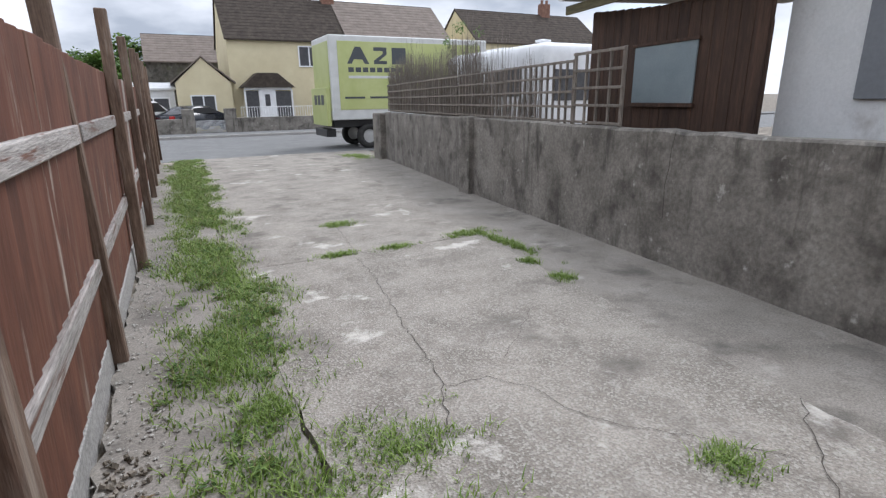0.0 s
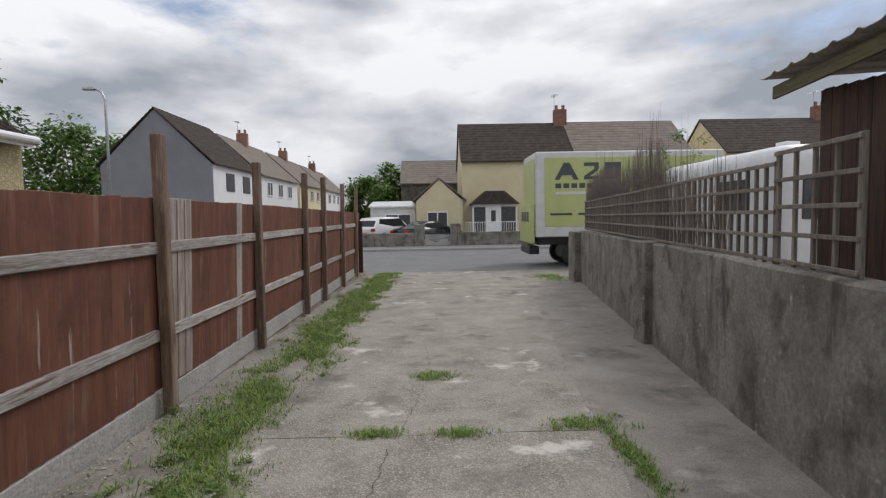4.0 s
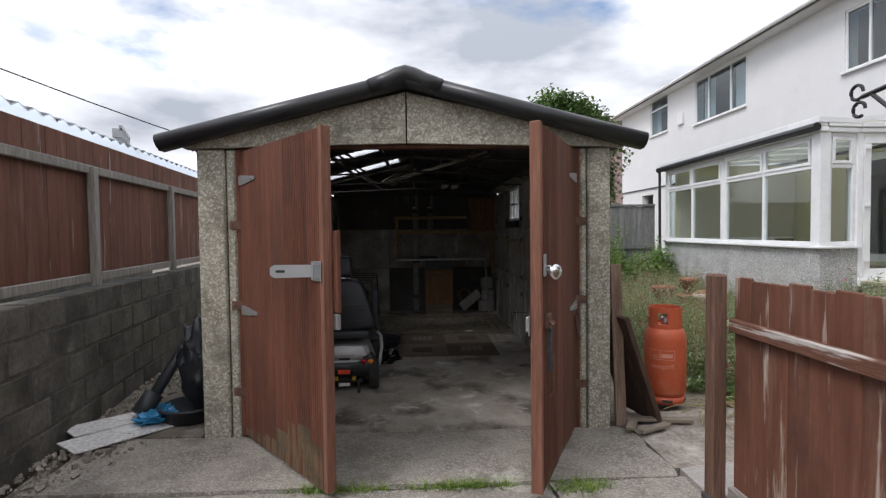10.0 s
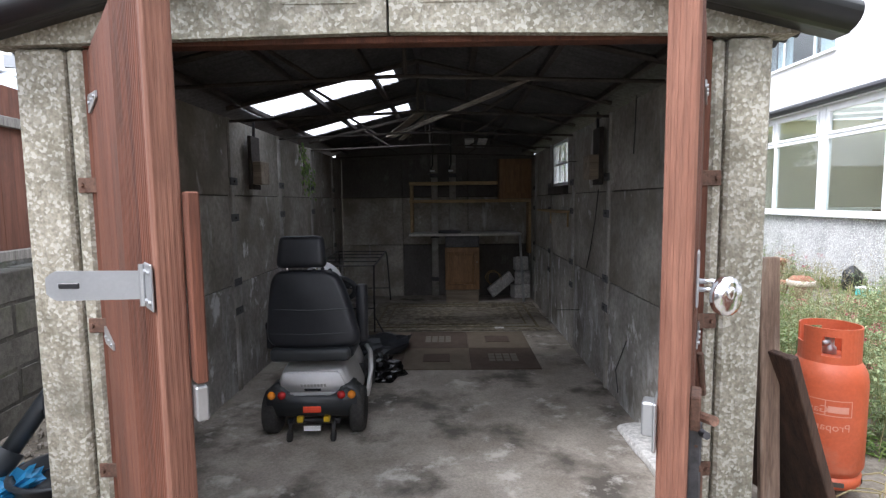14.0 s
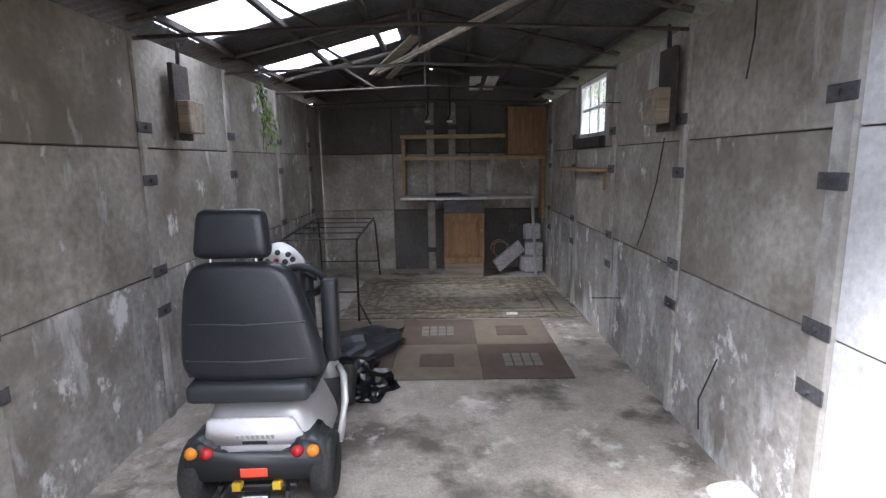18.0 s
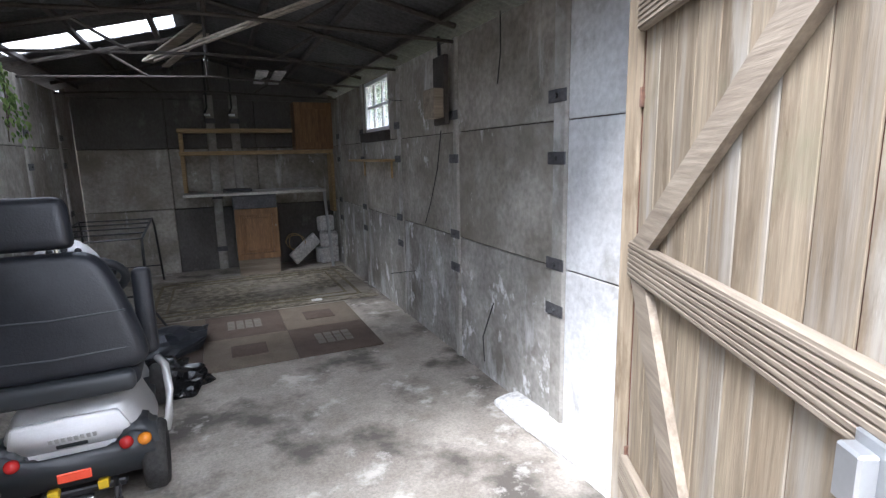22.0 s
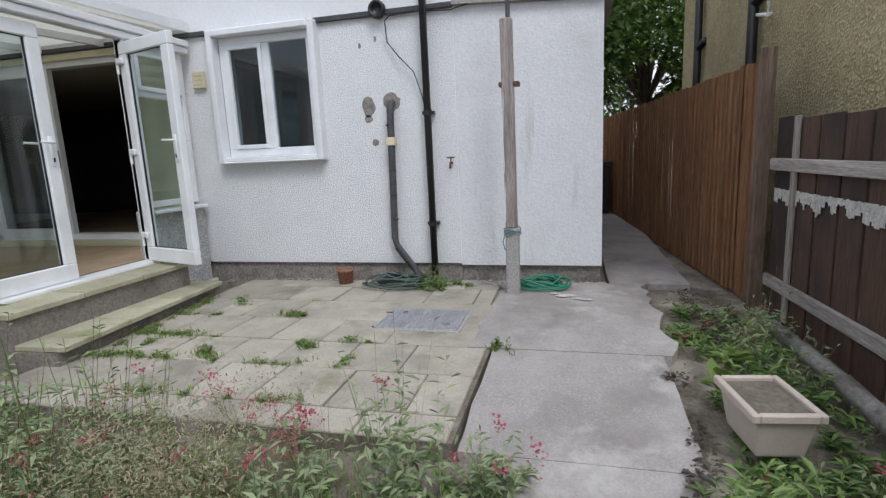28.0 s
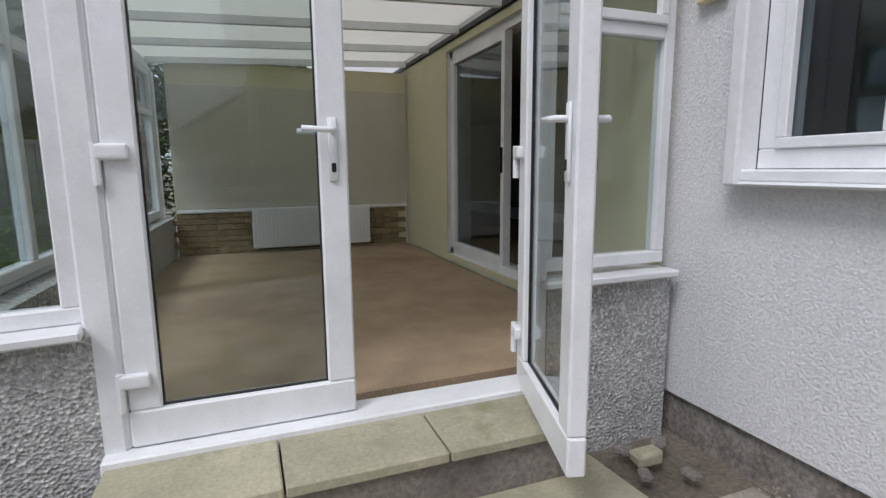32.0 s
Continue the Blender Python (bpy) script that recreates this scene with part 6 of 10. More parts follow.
def wheel(parent, at, r, w, tyre, rim):
    """A wheel turning about x: tyre with a hub disc."""
    m = pose(*at, 0, 90, 0)
    bm = bm_new()
    lathe(bm, [(r * 0.6, -w / 2), (r * 0.9, -w / 2), (r, -w * 0.3), (r, w * 0.3), (r * 0.9, w / 2), (r * 0.6, w / 2), (r * 0.6, -w / 2)], n=24, m=m)
    t = part("wheel", bm, tyre, parent, smooth=True)
    bm = bm_new()
    lathe(bm, [(0.001, -w * 0.42), (r * 0.2, -w * 0.45), (r * 0.25, -w * 0.3), (r * 0.6, -w * 0.36), (r * 0.6, w * 0.36), (r * 0.25, w * 0.3), (r * 0.2, w * 0.45), (0.001, w * 0.42)], n=20, m=m)
    part("rim", bm, rim, t, smooth=True)
    return t


def lettering(name, words, size, material_, parent, wrap, depth=0.001):
    """Words in the built-in font, each corner laid by wrap(u, v) -> place."""
    cu = bpy.data.curves.new(name, "FONT")
    cu.body, cu.size, cu.align_x = words, size, "CENTER"
    ob = bpy.data.objects.new(name, cu)
    me = ob.to_mesh()
    vs = [wrap(v.co.x, v.co.y) for v in me.vertices]
    fs = [tuple(p.vertices) for p in me.polygons]
    ob.to_mesh_clear()
    bpy.data.objects.remove(ob)
    return raw(name, vs, fs, material_, parent)


M_VINYL = material("black_vinyl", (0.012, 0.014, 0.018), (0.022, 0.024, 0.03), 5, 0.42, 0.12, 120, grain=(0.92, 1.08))
M_SILVER = plain("silver_shell", (0.52, 0.52, 0.515), 0.32, 0.3)
M_PALE = plain("pale_shell", (0.74, 0.74, 0.75), 0.3)
M_CHAR = plain("charcoal_plastic", (0.03, 0.034, 0.038), 0.45)
M_TYRE = material("tyre", (0.02, 0.02, 0.02), (0.045, 0.043, 0.04), 8, 0.85, 0.6, 60)
M_AMBER = plain("amber_lens", (0.75, 0.25, 0.02), 0.2)
M_REDL = plain("red_lens", (0.45, 0.02, 0.02), 0.2)
M_REFL = plain("red_reflector", (0.85, 0.10, 0.05), 0.2)
M_CHROME = plain("chrome", (0.75, 0.75, 0.76), 0.15, 1.0)
M_BAG = plain("shiny_black_bag", (0.012, 0.012, 0.013), 0.22)
M_CABLE = plain("black_cable", (0.015, 0.015, 0.015), 0.6)
M_OAK = material("oak_cupboard", (0.17, 0.085, 0.032), (0.27, 0.145, 0.06), scale=2.5, rough=0.5, bump=0.1, fine=16, stretch=(9, 9, 0.8), vary=0.05)
M_PINE = material("pine_shelf", (0.33, 0.22, 0.11), (0.45, 0.32, 0.17), scale=2.5, rough=0.7, bump=0.1, fine=16, stretch=(0.8, 9, 9))
M_OLDPINE = material("grey_split_pine", (0.22, 0.19, 0.15), (0.36, 0.31, 0.25), scale=2.5, rough=0.8, bump=0.2, fine=16, stretch=(0.8, 9, 9))
M_TOP = material("worn_white_worktop", (0.50, 0.49, 0.46), (0.62, 0.60, 0.57), 6, 0.6, 0.1, 60)
M_CARD = material("dusty_bag", (0.42, 0.41, 0.40), (0.62, 0.61, 0.60), 4, 0.9, 0.2, 40)
M_SHEETW = material("dirty_white_board", (0.55, 0.54, 0.52), (0.72, 0.71, 0.69), 2, 0.8, 0.1, 40)
M_BLUE = plain("blue_plastic", (0.03, 0.22, 0.42), 0.4)
M_GAS = material("orange_red_paint", (0.46, 0.085, 0.03), (0.58, 0.12, 0.05), 3, 0.5, 0.1, 60, c3=(0.50, 0.20, 0.13), stain=(0.55, 0.8), stain_scale=4, grain=(0.9, 1.06))
M_GASTXT = plain("faded_pale_red_print", (0.62, 0.28, 0.20), 0.6)

# ---- door furniture ----
bm = bm_new()
cbox(bm, 1.135, 1.215, -0.036, -0.0305, 1.225, 1.335, 0.002)
for q in (1.155, 1.195):
    for z in (1.245, 1.315):
        tube(bm, [(q, -0.035, z), (q, -0.041, z)], 0.006, 6)
tube(bm, [(1.135, -0.04, 1.23), (1.135, -0.04, 1.33)], 0.008, 8)
flap = pose(1.13, -0.042, 1.28, 0, 0, 52)
prism(bm, [(0.0, -0.034), (-0.20, -0.036), (-0.215, -0.028), (-0.225, -0.018), (-0.225, 0.018), (-0.215, 0.028), (-0.20, 0.036), (0.0, 0.034)], (-0.003, 0.003), "y", flap)
hasp = part("hasp", bm, M_STEEL, left_leaf, "galvanised hasp strap, swung open")
bm = bm_new()
cbox(bm, -0.195, -0.145, -0.005, 0.005, -0.007, 0.007, 0.002, flap)
part("slot", bm, M_BLACK, hasp)
bm = bm_new()
cbox(bm, 1.21, 1.26, 0.038, 0.066, 1.05, 1.50, 0.004)
part("cover_strip", bm, M_DOOR, left_leaf)
bm = bm_new()
cbox(bm, 1.205, 1.25, 0.038, 0.066, 0.955, 1.04, 0.004)
part("keep_plate", bm, M_STEEL, left_leaf)
bm = bm_new()
cbox(bm, 1.14, 1.20, -0.036, -0.0305, 1.24, 1.36, 0.004)
part("hasp_staple", bm, M_STEEL, right_leaf)
bm = bm_new()
LOCK = pose(1.165, -0.088, 1.265, 90, 0, 35)
lathe(bm, [(0.001, -0.02), (0.026, -0.019), (0.040, -0.011), (0.043, 0.0), (0.040, 0.011), (0.026, 0.019), (0.001, 0.02)], (0, 0, 0), 28, LOCK)
lathe(bm, [(0.001, 0.024), (0.012, 0.0235), (0.014, 0.018)], (0.012, 0.01, 0), 14, LOCK)
for z in (1.293, 1.275):
    tube(bm, [(1.165, -0.03, z), (1.165, -0.06, z + 0.002), (1.165, -0.078, z - 0.004)], 0.006, 8)
part("padlock", bm, M_CHROME, right_leaf, "round chrome padlock", smooth=True)
bm = bm_new()
cbox(bm, 1.07, 1.15, -0.048, -0.024, 0.95, 1.03, 0.004)
tube(bm, [(1.13, -0.05, 0.98), (1.17, -0.075, 0.99)], 0.012, 8)
part("latch", bm, M_RUST, right_leaf)
bm = bm_new()
cbox(bm, 1.075, 1.105, -0.052, -0.022, 0.70, 0.955, 0.004)
tube(bm, [(1.09, -0.045, 0.93), (1.125, -0.062, 0.935)], 0.009, 8)
part("bolt", bm, M_PIPE, right_leaf, "dark steel door bolt")
bm = bm_new()
tube(bm, [(1.10, -0.04, 0.90), (1.10, -0.05, 0.84), (1.05, -0.05, 0.80), (1.05, -0.05, 0.58), (1.08, -0.03, 0.55)], 0.007, 6)
part("pull_handle", bm, M_RUST, right_leaf)
bm = bm_new()
cbox(bm, 1.14, 1.235, 0.037, 0.045, 0.92, 1.03, 0.003)
cbox(bm, 1.145, 1.19, 0.045, 0.072, 0.935, 1.015, 0.004)
part("rim_lock", bm, M_STEEL, right_leaf, "grey steel rim lock")
bm = bm_new()
tube(bm, [(0.10, -0.035, 0.88), (0.04, -0.05, 0.70)], 0.012, 6)
part("stay_hook", bm, M_RUST, right_leaf)

for leaf_, shift, names in ((left_leaf, -0.07, ("hasp", "cover_strip", "keep_plate")), (right_leaf, -0.13, ("hasp_staple", "padlock", "latch", "bolt", "pull_handle", "rim_lock"))):
    for ob in leaf_.children:
        if ob.name.split(".")[0] in names:
            ob.location.x += shift

# ---- mobility scooter, its back to the door ----
sc = thing("mobility_scooter", "black and silver mobility scooter with high padded seat", "scooter", (1.81, -2.42, GZ), 2)
TILT_BACK = pose(0, 0.13, 0.42, 8, 0, 0)
bm = bm_new()
rows_ = []
for y_, grow, in ((-0.13, 0.86), (-0.115, 0.95), (-0.08, 1.0), (-0.04, 1.0), (-0.015, 0.965), (-0.003, 0.92), (0.003, 0.84)):
    loop = []
    for a in np.linspace(0, math.tau, 41)[:-1]:
        ca, sa = math.cos(a), math.sin(a)
        ux, uz = math.copysign(abs(ca) ** 0.33, ca), math.copysign(abs(sa) ** 0.33, sa)
        loop.append(bm.verts.new(TILT_BACK @ Vector((0.015 + 0.03 * uz + 0.285 * grow * ux * (0.90 - 0.16 * uz - 0.035 * uz * uz), y_, 0.37 + 0.238 * grow * uz))))
    rows_.append(loop)
for la, lb in zip(rows_, rows_[1:]):
    for k in range(40):
        bm.faces.new((la[k], lb[k], lb[(k + 1) % 40], la[(k + 1) % 40]))
bm.faces.new(rows_[0][::-1])
bm.faces.new(rows_[-1])
bmesh.ops.recalc_face_normals(bm, faces=bm.faces[:])
backrest = part("backrest", bm, M_VINYL, sc, "padded black vinyl backrest", True)
for z in (0.215, 0.36):
    bm = bm_new()
    tube(bm, [TILT_BACK @ Vector((-0.235 + 0.03 * z, -0.001, z + 0.01)), TILT_BACK @ Vector((0.015, 0.006, z)), TILT_BACK @ Vector((0.255 - 0.06 * z, -0.001, z + 0.01))], 0.0045, 6)
    part("seam", bm, M_CHAR, backrest)
bm = bm_new()
rbox(bm, -0.16, 0.15, -0.12, -0.02, 0.62, 0.82, 0.045, 5, TILT_BACK @ pose(0.078, 0, 0), (0.88, 0.8))
part("headrest", bm, M_VINYL, sc, smooth=True)
for x in (-0.02, 0.16):
    bm = bm_new()
    tube(bm, [TILT_BACK @ Vector((x, -0.06, 0.55)), TILT_BACK @ Vector((x, -0.06, 0.66))], 0.007, 8)
    part("headrest_bar", bm, M_CHROME, sc)
bm = bm_new()
rbox(bm, -0.25, 0.25, -0.42, 0.10, 0.475, 0.56, 0.04, 3)
part("seat", bm, M_VINYL, sc, smooth=True)
bm = bm_new()
rbox(bm, -0.235, 0.245, 0.04, 0.14, 0.475, 0.555, 0.03, 3)
part("seat_bar", bm, M_CHAR, sc, smooth=True)
bm = bm_new()
tube(bm, [(0, -0.14, 0.30), (0, -0.14, 0.48)], 0.05, 12)
rbox(bm, -0.14, 0.14, -0.24, -0.02, 0.44, 0.472, 0.01, 2)
part("seat_post", bm, M_BLACK, sc)
for s in (-1, 1):
    bm = bm_new()
    if s > 0:
        rbox(bm, 0.27, 0.33, -0.42, -0.06, 0.62, 0.675, 0.02, 2)
        rbox(bm, 0.275, 0.325, -0.13, -0.06, 0.50, 0.64, 0.02, 2)
    else:
        rbox(bm, -0.30, -0.225, -0.24, -0.15, 0.52, 0.90, 0.025, 3, pose(0, 0, 0, 4, 0, 0))
    part("armrest", bm, M_VINYL, sc, smooth=True)
bm = bm_new()
rbox(bm, -0.28, 0.28, -0.40, 0.125, 0.17, 0.445, 0.085, 5, None, (0.66, 0.72))
part("body_shell", bm, M_SILVER, sc, "silver rear body shell", True)
bm = bm_new()
slant = pose(0, 0.10, 0.335, -24, 0, 0)
prism(bm, [(-0.175, -0.08), (0.175, -0.08), (0.195, -0.01), (0.165, 0.09), (-0.165, 0.09), (-0.195, -0.01)], (-0.012, 0.02), "y", slant)
bmesh.ops.bevel(bm, geom=bm.edges[:], offset=0.008, segments=2, affect="EDGES")
panel = part("rear_panel", bm, M_PALE, sc, "pale rear cover panel", True)
bm = bm_new()
cbox(bm, -0.05, 0.05, 0.02, 0.024, -0.045, -0.025, 0.002, slant)
part("badge", bm, M_CHAR, panel)
for k in range(8):
    bm = bm_new()
    cbox(bm, -0.085 + k * 0.02, -0.071 + k * 0.02, 0.02, 0.023, -0.012, 0.012, 0.002, slant)
    part("badge_bar", bm, M_SILVER, panel)
bm = bm_new()
prism(bm, [(-0.28, 0.135), (0.28, 0.135), (0.295, 0.22), (0.27, 0.31), (0.20, 0.335), (0.15, 0.30), (0.13, 0.245), (-0.13, 0.245), (-0.15, 0.30), (-0.20, 0.335), (-0.27, 0.31), (-0.295, 0.22)], (-0.04, 0.14), "y")
bmesh.ops.bevel(bm, geom=[e for e in bm.edges], offset=0.022, segments=3, affect="EDGES", clamp_overlap=True)
part("bumper", bm, M_CHAR, sc, "charcoal plastic bumper", True)
for s in (-1, 1):
    for x, mat, nm in ((0.24, M_AMBER, "indicator"), (0.178, M_REDL, "tail_light")):
        bm = bm_new()
        lathe(bm, [(0.025, 0), (0.025, 0.008), (0.02, 0.02), (0.008, 0.027), (0.001, 0.028)], n=16, m=pose(s * x, 0.137, 0.275, -90, 0, 0))
        part(nm, bm, mat, sc, smooth=True)
bm = bm_new()
cbox(bm, -0.055, 0.055, 0.139, 0.147, 0.165, 0.205, 0.004)
part("reflector", bm, M_REFL, sc)
for s in (-1, 1):
    wheel(sc, (s * 0.262, 0.02, 0.14), 0.14, 0.085, M_TYRE, M_SILVER)
    wheel(sc, (s * 0.23, -0.82, 0.115), 0.115, 0.075, M_TYRE, M_SILVER)
    wheel(sc, (s * 0.13, 0.17, 0.035), 0.035, 0.025, M_TYRE, M_CHAR)
    bm = bm_new()
    tube(bm, [(s * 0.13, 0.17, 0.035), (s * 0.13, 0.15, 0.10), (s * 0.11, 0.05, 0.12)], 0.012, 6)
    part("anti_tip_arm", bm, M_BLACK, sc)
bm = bm_new()
cbox(bm, -0.16, 0.16, 0.08, 0.12, 0.085, 0.115, 0.006)
cbox(bm, -0.05, 0.05, 0.12, 0.15, 0.055, 0.09, 0.004)
part("tow_bar", bm, M_BLACK, sc)
for x in (-0.085, 0.075):
    bm = bm_new()
    rbox(bm, x - 0.018, x + 0.018, 0.10, 0.145, 0.105, 0.14, 0.006, 2)
    part("release_knob", bm, plain("yellow_plastic", (0.62, 0.42, 0.02), 0.4), sc, "yellow release knob")
bm = bm_new()
cbox(bm, -0.05, 0.05, 0.151, 0.154, 0.058, 0.088, 0.001)
part("number_plate", bm, M_UPVC, sc)
bm = bm_new()
rbox(bm, -0.22, 0.22, -0.85, -0.30, 0.10, 0.16, 0.02, 2)
part("footboard", bm, M_CHAR, sc, smooth=True)
bm = bm_new()
tube(bm, [(-0.285, -0.24, 0.47), (-0.315, -0.20, 0.44), (-0.325, -0.14, 0.34), (-0.315, -0.10, 0.24), (-0.30, -0.09, 0.18)], 0.017, 8)
part("side_trim", bm, M_SILVER, sc, smooth=True)
bm = bm_new()
rbox(bm, -0.20, 0.20, -1.0, -0.80, 0.10, 0.34, 0.06, 3, None, (0.6, 0.5))
part("front_shroud", bm, M_SILVER, sc, smooth=True)
bm = bm_new()
tube(bm, [(-0.02, -0.88, 0.3), (-0.05, -0.72, 0.86)], 0.035, 10)
part("tiller", bm, M_CHAR, sc, smooth=True)
bm = bm_new()
CONS = pose(0.085, -0.70, 0.895, -58, 0, -8)
prism(bm, [(0.125 * math.cos(a) * (1 + 0.12 * math.cos(2 * a)), 0.066 * math.sin(a) + 0.018 * math.cos(2 * a)) for a in np.linspace(0, math.tau, 28)[:-1]], (-0.03, 0.03), "z", CONS)
bmesh.ops.bevel(bm, geom=[e for e in bm.edges if e.calc_face_angle(0) > 0.9], offset=0.018, segments=3, affect="EDGES")
console = part("console", bm, M_PALE, sc, "white control console", True)
for k, (x, y) in enumerate(((-0.09, 0.015), (-0.05, 0.03), (0.0, 0.028), (0.05, 0.03), (-0.06, -0.012), (0.0, -0.022), (0.06, -0.012), (0.09, 0.015))):
    bm = bm_new()
    lathe(bm, [(0.016, 0), (0.015, 0.006), (0.001, 0.01)], (x, y, 0.030), 10, CONS)
    part("button", bm, M_REDL if k == 2 else M_CHAR, console)
bm = bm_new()
ring = [(-0.05 - 0.11 * math.cos(a), -0.64 + 0.05 * math.sin(a), 0.785 + 0.085 * math.sin(a)) for a in np.linspace(-1.9, 3.3, 20)]
tube(bm, ring, 0.021, 8)
tube(bm, [(-0.02, -0.74, 0.86), (-0.06, -0.66, 0.82), (-0.12, -0.64, 0.80)], 0.016, 8)
part("handlebar", bm, M_CHAR, sc, smooth=True)

# ---- rest of the garage ----
rack = thing("metal_rack", "black tubular metal folding frame", "rack", (0, 0, GZ), 0)
RACK_L = [(2.44, -4.78, 0.0), (2.44, -4.74, 0.66), (2.445, -4.80, 0.735), (2.56, -6.55, 0.735), (2.565, -6.64, 0.66), (2.57, -6.72, 0.0)]
RACK_R = [(1.80, -4.80, 0.0), (1.79, -4.76, 0.66), (1.795, -4.82, 0.735), (1.88, -6.50, 0.735), (1.875, -6.60, 0.66), (1.85, -6.72, 0.0)]
for run in (RACK_L, RACK_R):
    bm = bm_new()
    tube(bm, run, 0.011, 8)
    part("frame_loop", bm, M_BLACK, rack)
for k in range(5):
    bm = bm_new()
    f = 0.02 + 0.24 * k
    tube(bm, [Vector(RACK_R[2]).lerp(Vector(RACK_R[3]), f), Vector(RACK_L[2]).lerp(Vector(RACK_L[3]), f)], 0.008, 6)
    part("cross_bar", bm, M_BLACK, rack)
for a, b, z in (((1.79, -4.78), (2.44, -4.76), 0.28), ((1.86, -6.69), (2.56, -6.69), 0.18)):
    bm = bm_new()
    tube(bm, [(*a, z), (*b, z)], 0.008, 6)
    part("cross_bar", bm, M_BLACK, rack)
bm = bm_new()
tube(bm, [(1.79, -4.79, 0.18), (1.63, -4.52, 0.012)], 0.010, 6)
part("foot_strut", bm, M_BLACK, rack)

M_RUG = material("worn_patterned_rug", (0.155, 0.132, 0.095), (0.275, 0.245, 0.185), 14, 0.98, 0.3, 60, c3=(0.105, 0.088, 0.064), stain=(0.48, 0.54), stain_scale=11, c5=(0.23, 0.208, 0.175), stain5=(0.5, 0.65), scale5=1.5)
M_RUGD = material("rug_border", (0.10, 0.08, 0.05), (0.17, 0.14, 0.08), 12, 0.98, 0.3, 60)
rug = thing("rug", "worn olive patterned rug on the garage floor", "rug", (0, 0, GZ + 0.004))
bm = bm_new()
cbox(bm, -0.16, 1.98, -6.42, -4.85, 0.0, 0.008, 0.003)
part("rug_field", bm, M_RUG, rug)
for inset, w in ((0.14, 0.03), (0.26, 0.02)):
    x0, x1, y0, y1 = -0.16 + inset, 1.98 - inset, -6.42 + inset, -4.85 - inset
    for a in ((x0, x1, y0, y0 + w), (x0, x1, y1 - w, y1), (x0, x0 + w, y0 + w, y1 - w), (x1 - w, x1, y0 + w, y1 - w)):
        bm = bm_new()
        box(bm, *a, 0.0085, 0.0125)
        part("border_band", bm, M_RUGD, rug)
M_MOTIF = plain("faded_rug_motif", (0.185, 0.165, 0.14), 0.95)
mat2 = thing("rug", "brown chequered square rug with pale motifs", "rug", (0, 0, GZ + 0.003))
M_BRA = material("brown_rug", (0.085, 0.06, 0.045), (0.115, 0.085, 0.065), 8, 0.98, 0.3, 120)
M_BRB = material("tan_rug", (0.14, 0.11, 0.08), (0.18, 0.145, 0.11), 8, 0.98, 0.3, 120)
for i in range(3):
    for j in range(2):
        bm = bm_new()
        x0, y0 = 0.20 + i * 0.60, -4.80 + j * 0.63
        cbox(bm, x0 + 0.001, x0 + 0.599, y0 + 0.001, y0 + 0.629, 0, 0.008, 0.002)
        part("square", bm, M_BRA if (i + j) % 2 else M_BRB, mat2)
        bm = bm_new()
        if (i + j) % 2 == 0:
            cbox(bm, x0 + 0.18, x0 + 0.42, y0 + 0.2, y0 + 0.43, 0.008, 0.0125, 0.001)
            part("motif", bm, M_BRA, mat2)
        else:
            for k in range(12):
                a, b = x0 + 0.17 + (k % 4) * 0.068, y0 + 0.2 + (k // 4) * 0.08
                if k:
                    bm = bm_new()
                cbox(bm, a, a + 0.055, b, b + 0.065, 0.008, 0.0125, 0.001)
                part("motif", bm, M_MOTIF, mat2)

bench = thing("workbench", "pale worn worktop on wall with oak cupboard under it", "workbench", (0, 0, 0))
bm = bm_new()
cbox(bm, -0.02, 1.55, -7.04, -6.45, 0.985, 1.015, 0.004)
part("worktop", bm, M_TOP, bench)
bm = bm_new()
tube(bm, [(0.0, -6.5, 0.985), (-0.06, -6.5, 0.045)], 0.018, 8)
part("leg", bm, M_STEEL, bench)
cup = thing("base_cupboard", "small oak-fronted base cupboard under the worktop", "cupboard")
bm = bm_new()
box(bm, 0.57, 1.04, -7.0, -6.48, 0.226, 0.984)
part("carcass", bm, M_CHAR, cup)
bm = bm_new()
cbox(bm, 0.57, 1.04, -6.479, -6.46, 0.83, 0.97, 0.003)
part("rail", bm, M_PIPE, cup)
bm = bm_new()
for a in ((0.565, 1.045, 0.23, 0.30), (0.565, 1.045, 0.755, 0.825), (0.565, 0.635, 0.30, 0.755), (0.975, 1.045, 0.30, 0.755)):
    cbox(bm, a[0], a[1], -6.479, -6.455, a[2], a[3], 0.004)
d = part("door", bm, M_OAK, cup)
bm = bm_new()
cbox(bm, 0.636, 0.974, -6.479, -6.474, 0.301, 0.754, 0.002)
cbox(bm, 0.66, 0.95, -6.474, -6.462, 0.33, 0.725, 0.010)
part("door_panel", bm, M_OAK, d)
bm = bm_new()
tube(bm, [(0.60, -6.455, 0.62), (0.60, -6.435, 0.62)], 0.012, 8)
part("knob", bm, M_BRACE, d)
bm = bm_new()
box(bm, 0.575, 1.035, -6.9, -6.472, 0.045, 0.225)
part("plinth", bm, M_BRACE, cup)
shelf = thing("wall_shelf", "pine shelf unit fixed to the back wall", "shelf")
for z, x0 in ((1.73, 0.28), (1.47, -0.2)):
    bm = bm_new()
    cbox(bm, x0, 1.56, -7.04, -6.80, z - 0.025, z + 0.02, 0.004)
    part("shelf_board", bm, M_PINE, shelf)
for x in (1.53, -0.19):
    bm = bm_new()
    cbox(bm, x - 0.02, x + 0.02, -7.04, -6.82, 1.0 if x > 0 else 0.7, 1.70 if x > 0 else 1.44, 0.004)
    part("upright", bm, M_PINE, shelf)
wc = thing("wall_cupboard", "oak wall cupboard in the corner", "cupboard")
bm = bm_new()
